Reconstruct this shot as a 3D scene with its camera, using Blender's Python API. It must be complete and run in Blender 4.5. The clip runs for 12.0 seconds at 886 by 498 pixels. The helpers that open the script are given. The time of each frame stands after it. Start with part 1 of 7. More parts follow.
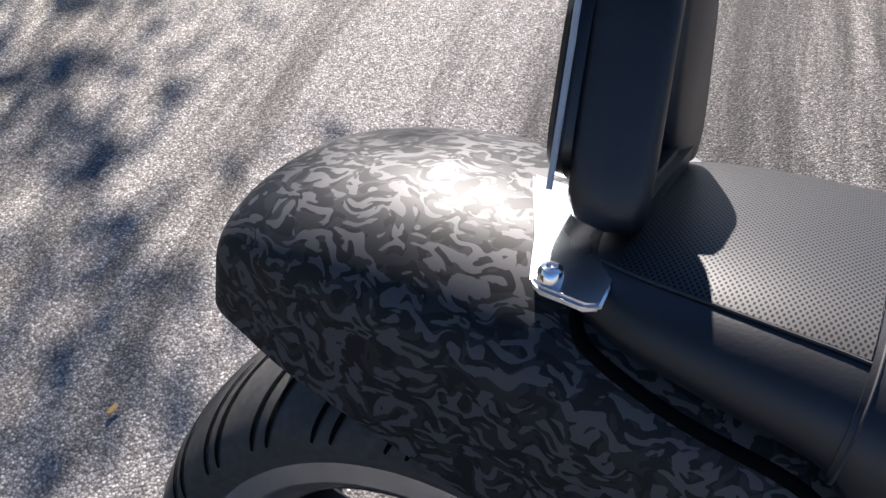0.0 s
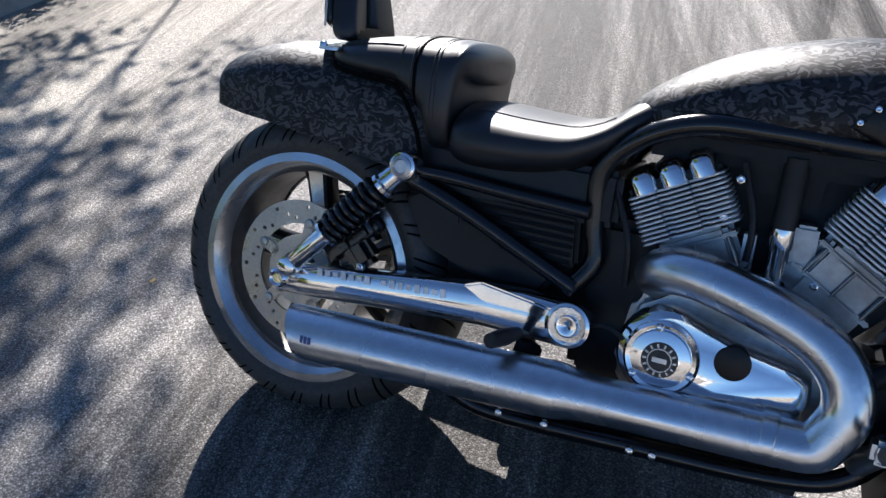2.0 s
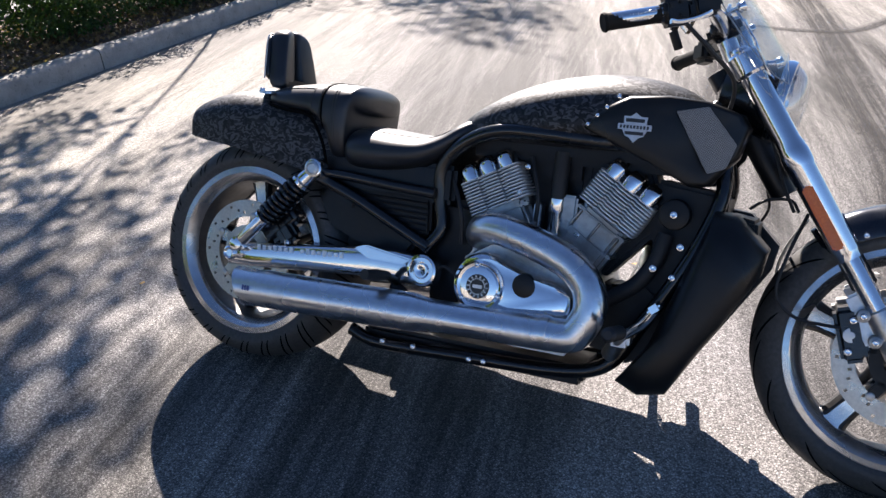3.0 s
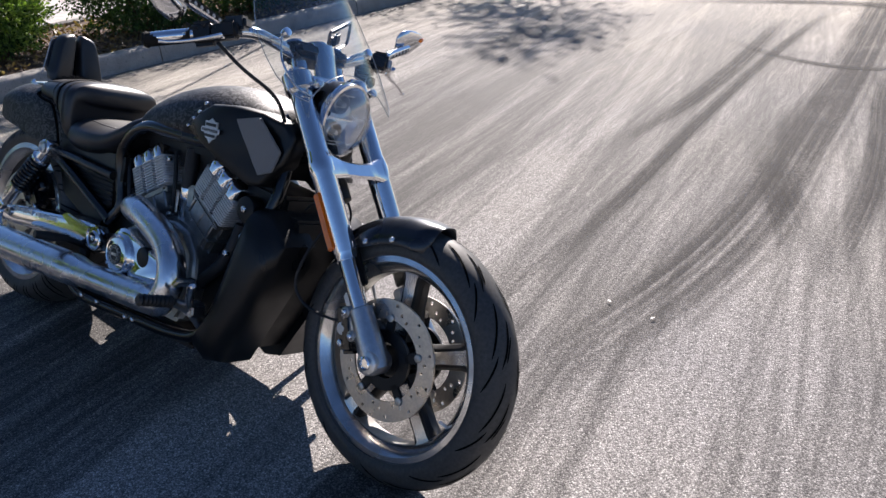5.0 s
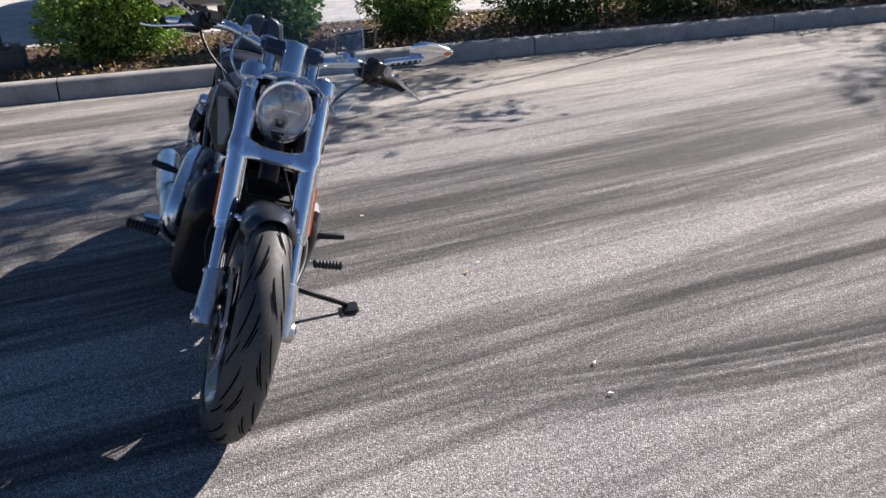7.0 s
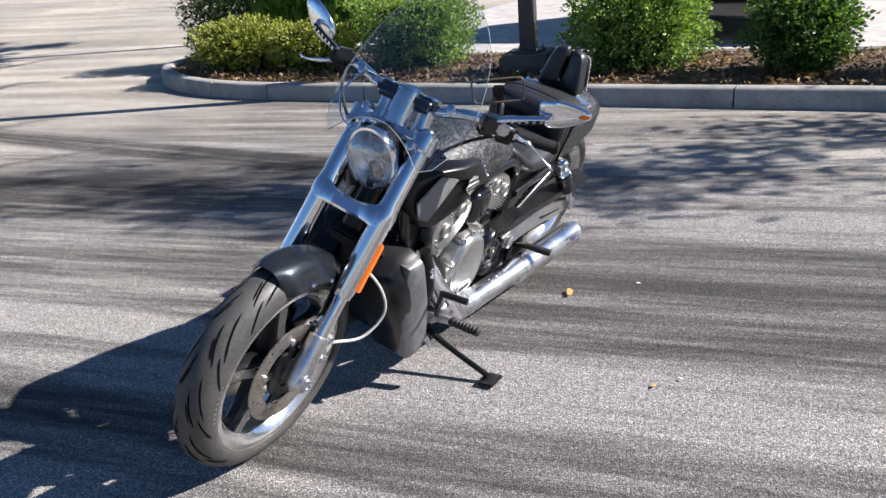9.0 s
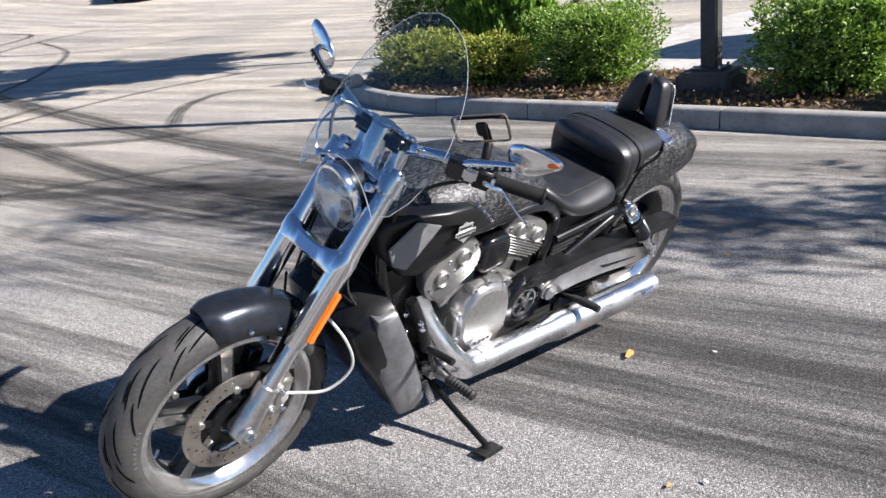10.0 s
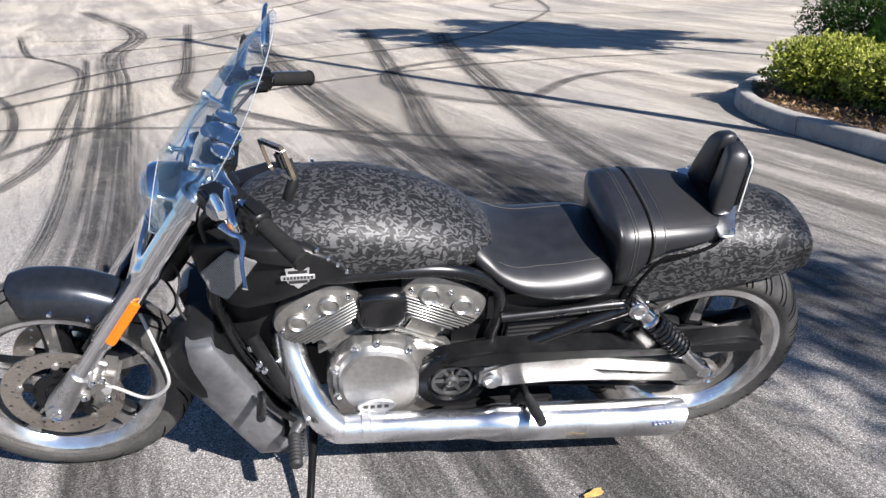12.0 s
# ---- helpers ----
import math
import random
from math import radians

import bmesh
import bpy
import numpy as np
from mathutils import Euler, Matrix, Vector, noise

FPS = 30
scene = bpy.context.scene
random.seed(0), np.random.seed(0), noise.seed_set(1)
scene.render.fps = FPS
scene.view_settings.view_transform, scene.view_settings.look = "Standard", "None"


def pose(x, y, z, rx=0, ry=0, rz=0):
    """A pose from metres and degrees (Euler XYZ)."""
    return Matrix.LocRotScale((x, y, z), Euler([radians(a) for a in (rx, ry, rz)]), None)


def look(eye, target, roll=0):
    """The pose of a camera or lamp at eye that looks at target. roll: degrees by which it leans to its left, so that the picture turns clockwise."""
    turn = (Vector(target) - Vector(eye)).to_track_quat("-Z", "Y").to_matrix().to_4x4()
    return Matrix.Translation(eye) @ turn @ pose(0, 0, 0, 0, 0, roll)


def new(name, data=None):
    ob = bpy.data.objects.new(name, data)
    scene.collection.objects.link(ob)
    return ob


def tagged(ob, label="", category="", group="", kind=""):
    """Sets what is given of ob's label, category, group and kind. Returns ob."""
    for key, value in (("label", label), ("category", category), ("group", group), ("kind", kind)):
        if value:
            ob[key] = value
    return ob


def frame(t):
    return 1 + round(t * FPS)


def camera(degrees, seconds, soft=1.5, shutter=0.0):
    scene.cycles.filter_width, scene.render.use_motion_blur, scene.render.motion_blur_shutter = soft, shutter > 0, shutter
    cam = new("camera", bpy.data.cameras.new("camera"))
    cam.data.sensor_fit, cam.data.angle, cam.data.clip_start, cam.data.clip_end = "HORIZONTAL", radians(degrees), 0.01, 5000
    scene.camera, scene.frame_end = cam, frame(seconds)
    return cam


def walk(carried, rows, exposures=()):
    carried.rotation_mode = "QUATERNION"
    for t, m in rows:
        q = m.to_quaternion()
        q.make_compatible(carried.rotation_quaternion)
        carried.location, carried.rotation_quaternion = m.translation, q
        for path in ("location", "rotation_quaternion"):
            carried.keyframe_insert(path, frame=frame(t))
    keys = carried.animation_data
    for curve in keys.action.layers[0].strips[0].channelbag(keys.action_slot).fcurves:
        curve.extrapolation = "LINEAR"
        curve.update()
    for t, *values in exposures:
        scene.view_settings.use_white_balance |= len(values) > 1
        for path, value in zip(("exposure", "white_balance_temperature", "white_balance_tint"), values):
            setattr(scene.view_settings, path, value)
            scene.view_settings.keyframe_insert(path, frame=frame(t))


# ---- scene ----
# camera and its walk
cam = camera(55.09, 12.0)
PATH = [
    (0.0, (0.1260, -0.1766, 1.1532), (-0.3976, 0.7935, -0.0065), 0.18),
    (0.5, (0.2124, -0.2993, 1.1815), (-0.3460, 0.7314, 0.0925), -0.34),
    (1.0, (0.4543, -0.5709, 1.2550), (-0.1253, 0.5839, 0.3114), -1.52),
    (1.5, (0.6292, -0.9097, 1.2971), (0.0546, 0.2818, 0.3971), -3.20),
    (2.0, (0.9108, -1.1899, 1.3096), (0.3154, 0.0289, 0.4611), -2.14),
    (2.5, (1.1593, -1.4953, 1.3460), (0.5533, -0.2377, 0.5644), -2.47),
    (3.0, (1.4640, -1.7596, 1.3940), (0.8435, -0.4575, 0.7015), -2.55),
    (3.5, (1.8571, -1.8131, 1.4234), (1.2302, -0.4916, 0.7746), -1.63),
    (3.7, (1.9904, -1.7594, 1.4030), (1.3658, -0.4419, 0.7440), -1.43),
    (5.3, (3.1431, -1.0649, 1.4183), (2.0866, -0.0526, 0.7708), -2.26),
    (5.5, (3.2666, -0.9737, 1.4002), (2.1322, -0.0433, 0.7619), -2.11),
    (6.0, (3.5517, -0.6260, 1.4174), (2.2522, 0.0548, 0.7786), -2.43),
    (6.5, (3.6789, -0.2432, 1.4290), (2.2746, 0.2076, 0.8086), -3.24),
    (7.0, (3.8588, 0.1784, 1.4186), (2.4283, 0.5145, 0.7856), -1.76),
    (7.5, (3.8284, 0.5860, 1.4260), (2.3508, 0.5430, 0.8137), -5.36),
    (7.7, (3.8015, 0.7728, 1.4354), (2.3328, 0.6004, 0.8245), -4.46),
    (9.3, (3.0289, 1.8147, 1.3817), (1.8474, 0.8857, 0.8332), -5.81),
    (9.5, (2.9036, 1.8855, 1.3568), (1.7808, 0.8796, 0.8209), -6.41),
    (10.0, (2.5484, 2.0429, 1.3627), (1.5550, 0.8993, 0.8476), -6.05),
    (10.5, (2.2217, 2.2166, 1.3562), (1.4405, 0.9124, 0.8571), -5.45),
    (11.0, (1.8518, 2.2196, 1.3402), (1.1933, 0.8427, 0.8601), -5.38),
    (11.5, (1.4115, 2.2938, 1.3146), (0.9503, 0.8329, 0.8533), -2.61),
    (12.0, (1.0108, 2.2576, 1.3252), (0.7913, 0.7570, 0.8151), -0.92),
]
LIGHT = [(0.0, 1.40, 6450, 16), (2.0, 1.42, 6250, 13), (2.5, 1.64, 6560, 17), (3.0, 1.66, 6640, 17), (3.7, 1.55, 6600, 17), (5.3, 1.16, 6480, 17), (7.7, 1.10, 6400, 16), (9.3, 1.27, 6230, 14), (12.0, 1.31, 6230, 14)]
walk(cam, [(t, look(e, g, r)) for t, e, g, r in PATH], LIGHT)

# world, sun
SUN_EL, SUN_ROT = radians(33), radians(-29)
world = bpy.data.worlds.new("sky")
scene.world = world
world.use_nodes = True
wn = world.node_tree.nodes
sky = wn.new("ShaderNodeTexSky")
sky.sky_type, sky.sun_disc = "NISHITA", False
sky.sun_elevation, sky.sun_rotation = SUN_EL, SUN_ROT
sky.air_density, sky.dust_density, sky.ozone_density = 0.95, 0.05, 7.0
world.node_tree.links.new(sky.outputs["Color"], wn["Background"].inputs["Color"])
wn["Background"].inputs["Strength"].default_value = 0.046
sun_data = bpy.data.lights.new("sun", "SUN")
sun_data.energy, sun_data.angle, sun_data.color = 5.0, radians(0.53), (1.0, 0.945, 0.865)
sun = new("sun", sun_data)
sun.matrix_world = look((20 * math.sin(SUN_ROT) / math.tan(SUN_EL), 20 * math.cos(SUN_ROT) / math.tan(SUN_EL), 20), (0, 0, 0))
scene.view_settings.exposure = 1.1

# materials
MATS = {}


def nodes_of(name):
    m = bpy.data.materials.new(name)
    m.use_nodes = True
    nt = m.node_tree
    b = nt.nodes["Principled BSDF"]
    co = nt.nodes.new("ShaderNodeTexCoord").outputs["Object"]
    MATS[name] = m
    return m, nt, b, co


def noise_of(nt, co, scale, detail=3.0, rough=0.55, stretch=None, distort=0.0):
    if stretch:
        mp = nt.nodes.new("ShaderNodeMapping")
        mp.vector_type = "TEXTURE"
        mp.inputs["Scale"].default_value = [1 / k for k in stretch[:3]]
        if len(stretch) > 3:
            mp.inputs["Rotation"].default_value = (0, 0, stretch[3])
        nt.links.new(co, mp.inputs["Vector"])
        co = mp.outputs["Vector"]
    n = nt.nodes.new("ShaderNodeTexNoise")
    n.inputs["Scale"].default_value, n.inputs["Detail"].default_value = scale, detail
    n.inputs["Roughness"].default_value, n.inputs["Distortion"].default_value = rough, distort
    nt.links.new(co, n.inputs["Vector"])
    return n.outputs["Fac"]


def ramp_of(nt, fac, *stops):
    r = nt.nodes.new("ShaderNodeValToRGB")
    while len(r.color_ramp.elements) < len(stops):
        r.color_ramp.elements.new(0.5)
    for e, (p, c) in zip(r.color_ramp.elements, stops):
        e.position, e.color = p, (*c, 1) if len(c) == 3 else c
    nt.links.new(fac, r.inputs["Fac"])
    return r.outputs["Color"]


def grey(v):
    return (v, v, v)


def mix_of(nt, fac, a, b, kind="MIX"):
    m = nt.nodes.new("ShaderNodeMix")
    m.data_type, m.blend_type = "RGBA", kind
    for val, i in ((fac, 0), (a, 6), (b, 7)):
        if hasattr(val, "links"):
            nt.links.new(val, m.inputs[i])
        elif i == 0:
            m.inputs[i].default_value = val
        else:
            m.inputs[i].default_value = (*val, 1)
    return m.outputs[2]


def bump_of(nt, b, fac, strength, distance):
    n = nt.nodes.new("ShaderNodeBump")
    n.inputs["Strength"].default_value, n.inputs["Distance"].default_value = strength, distance
    nt.links.new(fac, n.inputs["Height"])
    nt.links.new(n.outputs["Normal"], b.inputs["Normal"])


def simple(name, color, rough, metal=0.0, vary=0.25, scale=40.0, bump=0.0, dist=0.001, coat=0.0, rvary=0.12, spec=0.5, dirt=None):
    m, nt, b, co = nodes_of(name)
    big = noise_of(nt, co, scale * 0.12, 2)
    fine = noise_of(nt, co, scale, 4)
    lo, hi = [c * (1 - vary) for c in color], [min(c * (1 + vary), 1) for c in color]
    col = ramp_of(nt, fine, (0.3, lo), (0.7, hi))
    if dirt:
        col = mix_of(nt, ramp_of(nt, big, (0.45, grey(0)), (0.75, grey(dirt[3]))), col, dirt[:3])
    nt.links.new(col, b.inputs["Base Color"])
    r = ramp_of(nt, big, (0.3, grey(max(rough - rvary, 0.02))), (0.7, grey(min(rough + rvary, 1))))
    nt.links.new(r, b.inputs["Roughness"])
    b.inputs["Metallic"].default_value, b.inputs["Coat Weight"].default_value = metal, coat
    b.inputs["Specular IOR Level"].default_value = spec
    if bump:
        bump_of(nt, b, fine, bump, dist)
    return m


simple("chrome", (0.80, 0.81, 0.83), 0.10, 1.0, 0.04, 30, rvary=0.05, bump=0.04, dist=0.002)
simple("satin_pipe", (0.74, 0.75, 0.77), 0.27, 1.0, 0.07, 60, rvary=0.08)
simple("brushed", (0.62, 0.62, 0.62), 0.36, 1.0, 0.1, 90, rvary=0.1)
simple("cast_alloy", (0.41, 0.405, 0.39), 0.40, 0.9, 0.15, 70, bump=0.15, dist=0.001, dirt=(0.16, 0.14, 0.11, 0.5))
simple("fin_alloy", (0.70, 0.70, 0.70), 0.42, 0.55, 0.12, 90, rvary=0.1)
simple("rim_grey", (0.20, 0.195, 0.185), 0.45, 0.6, 0.15, 60, dirt=(0.12, 0.10, 0.085, 0.6))
simple("pulley_dark", (0.10, 0.10, 0.10), 0.4, 0.7, 0.2, 60)
# near-black standing for shade in the tread grooves; also seat piping and groove
simple("matt_black", (0.004, 0.004, 0.004), 0.9, 0, 0.2, 60, spec=0.05)
simple("acrylic_edge", (0.30, 0.32, 0.34), 0.2, 0.0, 0.05, 60, coat=0.5)
simple("holder_rim", (0.09, 0.075, 0.055), 0.25, 0.1, 0.1, 60, coat=0.5)
simple("rim_alloy", (0.64, 0.64, 0.64), 0.20, 0.92, 0.12, 60, dirt=(0.22, 0.19, 0.16, 0.6))
simple("disc_steel", (0.50, 0.46, 0.41), 0.34, 0.95, 0.12, 140)
simple("black_paint", (0.004, 0.0042, 0.005), 0.24, 0.0, 0.2, 50, coat=0.3)
simple("black_satin", (0.005, 0.0053, 0.006), 0.38, 0.0, 0.25, 60, spec=0.35, dirt=(0.022, 0.021, 0.020, 0.3))
simple("black_plastic", (0.006, 0.006, 0.0065), 0.50, 0.0, 0.3, 80, bump=0.1, dist=0.0006, spec=0.35, dirt=(0.022, 0.021, 0.020, 0.35))
simple("fender_paint", (0.026, 0.030, 0.038), 0.30, 0.65, 0.15, 60, coat=0.3)
simple("panel_grey", (0.20, 0.204, 0.215), 0.36, 0.6, 0.2, 40, dirt=(0.05, 0.05, 0.05, 0.6))
simple("rubber", (0.046, 0.045, 0.043), 0.58, 0.0, 0.3, 120, bump=0.15, dist=0.0008, dirt=(0.07, 0.066, 0.06, 0.5))
simple("cable_rubber", (0.011, 0.011, 0.012), 0.6, 0.0, 0.2, 80)
simple("grip_rubber", (0.010, 0.010, 0.010), 0.85, 0.0, 0.2, 80, spec=0.2)
simple("cable_grey", (0.45, 0.45, 0.43), 0.45, 0.2, 0.1, 80)
simple("black_mirror_glass", (0.82, 0.83, 0.85), 0.03, 1.0, 0.01, 10, rvary=0.01)
simple("badge_silver", (0.62, 0.62, 0.62), 0.35, 0.7, 0.1, 60)
simple("badge_black", (0.02, 0.02, 0.02), 0.4, 0.0, 0.1, 60)
simple("piping", (0.55, 0.55, 0.54), 0.4, 0.1, 0.1, 60)
simple("stitch", (0.045, 0.045, 0.045), 0.7, 0.0, 0.1, 60)
simple("rust_bolt", (0.50, 0.48, 0.45), 0.4, 0.9, 0.2, 90)
simple("ink_bars", (0.10, 0.13, 0.30), 0.5, 0.0, 0.1, 60)
simple("etched", (0.70, 0.72, 0.76), 0.40, 0.7, 0.1, 60)


def leather():
    m, nt, b, co = nodes_of("leather")
    v = nt.nodes.new("ShaderNodeTexVoronoi")
    v.inputs["Scale"].default_value = 420
    nt.links.new(co, v.inputs["Vector"])
    n = noise_of(nt, co, 25, 4)
    big = noise_of(nt, co, 5, 3)
    col = ramp_of(nt, n, (0.3, (0.0085, 0.009, 0.011)), (0.75, (0.015, 0.016, 0.019)))
    nt.links.new(col, b.inputs["Base Color"])
    nt.links.new(ramp_of(nt, big, (0.3, grey(0.36)), (0.7, grey(0.46))), b.inputs["Roughness"])
    b.inputs["Specular IOR Level"].default_value = 0.62
    h = mix_of(nt, 0.5, v.outputs["Distance"], n)
    bump_of(nt, b, h, 0.10, 0.0010)


def perforated():
    m, nt, b, co = nodes_of("perforated_leather")
    w = []
    for rot in (0.6, -0.6):
        mp = nt.nodes.new("ShaderNodeMapping")
        mp.inputs["Rotation"].default_value = (0, 0, rot)
        nt.links.new(co, mp.inputs["Vector"])
        wv = nt.nodes.new("ShaderNodeTexWave")
        wv.inputs["Scale"].default_value = 108
        nt.links.new(mp.outputs["Vector"], wv.inputs["Vector"])
        w.append(wv.outputs["Fac"])
    dots = mix_of(nt, 1.0, w[0], w[1], "MULTIPLY")
    col = ramp_of(nt, dots, (0.20, (0.018, 0.0185, 0.021)), (0.55, (0.006, 0.006, 0.006)))
    nt.links.new(col, b.inputs["Base Color"])
    b.inputs["Roughness"].default_value = 0.5
    nt.links.new(ramp_of(nt, dots, (0.15, grey(0.5)), (0.5, grey(0.12))), b.inputs["Specular IOR Level"])
    bump_of(nt, b, dots, -0.9, 0.003)


def camo():
    # dark satin paint covered with grey worm-shaped flakes
    m, nt, b, co = nodes_of("camo_paint")
    v = nt.nodes.new("ShaderNodeMixRGB")
    v.blend_type = "ADD"
    v.inputs[0].default_value = 0.05
    nt.links.new(co, v.inputs[1])
    w2 = nt.nodes.new("ShaderNodeTexNoise")
    w2.inputs["Scale"].default_value, w2.inputs["Detail"].default_value = 30, 1
    nt.links.new(co, w2.inputs["Vector"])
    nt.links.new(w2.outputs["Color"], v.inputs[2])
    n1 = noise_of(nt, v.outputs["Color"], 128, 0.6, 0.4, (0.45, 1.0, 1.2), 0.35)
    mx = ramp_of(nt, n1, (0.534, grey(0)), (0.549, grey(1)))
    # the flakes differ from the ground coat by their metallic lustre, and by a greyer pigment
    n4 = noise_of(nt, v.outputs["Color"], 96, 1.0, 0.4, (0.6, 0.9, 1.0), 0.6)
    mid = ramp_of(nt, n4, (0.505, grey(0)), (0.517, grey(1)))
    col = mix_of(nt, mid, (0.009, 0.0094, 0.0102), (0.017, 0.0178, 0.0192))
    col = mix_of(nt, mx, col, (0.074, 0.074, 0.077))
    nt.links.new(col, b.inputs["Base Color"])
    nt.links.new(ramp_of(nt, mx, (0.0, grey(0.50)), (1.0, grey(0.56))), b.inputs["Roughness"])
    metal = mix_of(nt, 1.0, ramp_of(nt, mid, (0.0, grey(0.0)), (1.0, grey(0.3))), ramp_of(nt, mx, (0.0, grey(0.0)), (1.0, grey(0.5))), "LIGHTEN")
    nt.links.new(metal, b.inputs["Metallic"])
    gloss = mix_of(nt, 1.0, ramp_of(nt, mid, (0.0, grey(0.25)), (1.0, grey(0.45))), ramp_of(nt, mx, (0.0, grey(0.0)), (1.0, grey(0.7))), "LIGHTEN")
    nt.links.new(gloss, b.inputs["Specular IOR Level"])


def mesh_screen():
    m, nt, b, co = nodes_of("mesh_screen")
    v = nt.nodes.new("ShaderNodeTexVoronoi")
    v.inputs["Scale"].default_value, v.inputs["Randomness"].default_value = 300, 0.0
    flat = nt.nodes.new("ShaderNodeMapping")
    flat.inputs["Scale"].default_value = (1, 0, 1)
    flat.inputs["Rotation"].default_value = (0, 0.6, 0)
    nt.links.new(co, flat.inputs["Vector"])
    nt.links.new(flat.outputs["Vector"], v.inputs["Vector"])
    col = ramp_of(nt, v.outputs["Distance"], (0.32, grey(0.03)), (0.42, grey(0.30)))
    nt.links.new(col, b.inputs["Base Color"])
    b.inputs["Metallic"].default_value, b.inputs["Roughness"].default_value = 0.0, 0.55
    bump_of(nt, b, v.outputs["Distance"], 0.5, 0.002)


def amber():
    m, nt, b, co = nodes_of("amber_lens")
    v = nt.nodes.new("ShaderNodeTexVoronoi")
    v.inputs["Scale"].default_value = 300
    nt.links.new(co, v.inputs["Vector"])
    nt.links.new(ramp_of(nt, v.outputs["Distance"], (0.0, (0.70, 0.125, 0.004)), (1.0, (0.85, 0.20, 0.008))), b.inputs["Base Color"])
    b.inputs["Roughness"].default_value, b.inputs["Coat Weight"].default_value = 0.25, 0.6
    bump_of(nt, b, v.outputs["Distance"], 0.3, 0.001)


def clear(name, tint, gloss_rough, amount, low=0.05):
    # thin clear sheet: passes light, with a gloss that grows at a slant
    m = bpy.data.materials.new(name)
    m.use_nodes = True
    nt = m.node_tree
    nt.nodes.remove(nt.nodes["Principled BSDF"])
    tr, gl = nt.nodes.new("ShaderNodeBsdfTransparent"), nt.nodes.new("ShaderNodeBsdfGlossy")
    tr.inputs["Color"].default_value = (*tint, 1)
    gl.inputs["Roughness"].default_value = gloss_rough
    fr, mx = nt.nodes.new("ShaderNodeLayerWeight"), nt.nodes.new("ShaderNodeMixShader")
    fr.inputs["Blend"].default_value = amount
    nt.links.new(ramp_of(nt, fr.outputs["Facing"], (0.0, grey(low)), (0.55, grey(low * 2)), (0.85, grey(0.20)), (1.0, grey(0.50))), mx.inputs["Fac"])
    nt.links.new(tr.outputs["BSDF"], mx.inputs[1])
    nt.links.new(gl.outputs["BSDF"], mx.inputs[2])
    nt.links.new(mx.outputs["Shader"], nt.nodes["Material Output"].inputs["Surface"])
    MATS[name] = m


leather(), perforated(), camo(), mesh_screen(), amber()
clear("clear_acrylic", (0.93, 0.95, 0.955), 0.02, 0.45, 0.04)
clear("lamp_glass", (0.93, 0.96, 0.98), 0.05, 0.5, 0.20)
simple("lamp_mirror", (0.90, 0.91, 0.92), 0.26, 0.72, 0.05, 30, rvary=0.08)


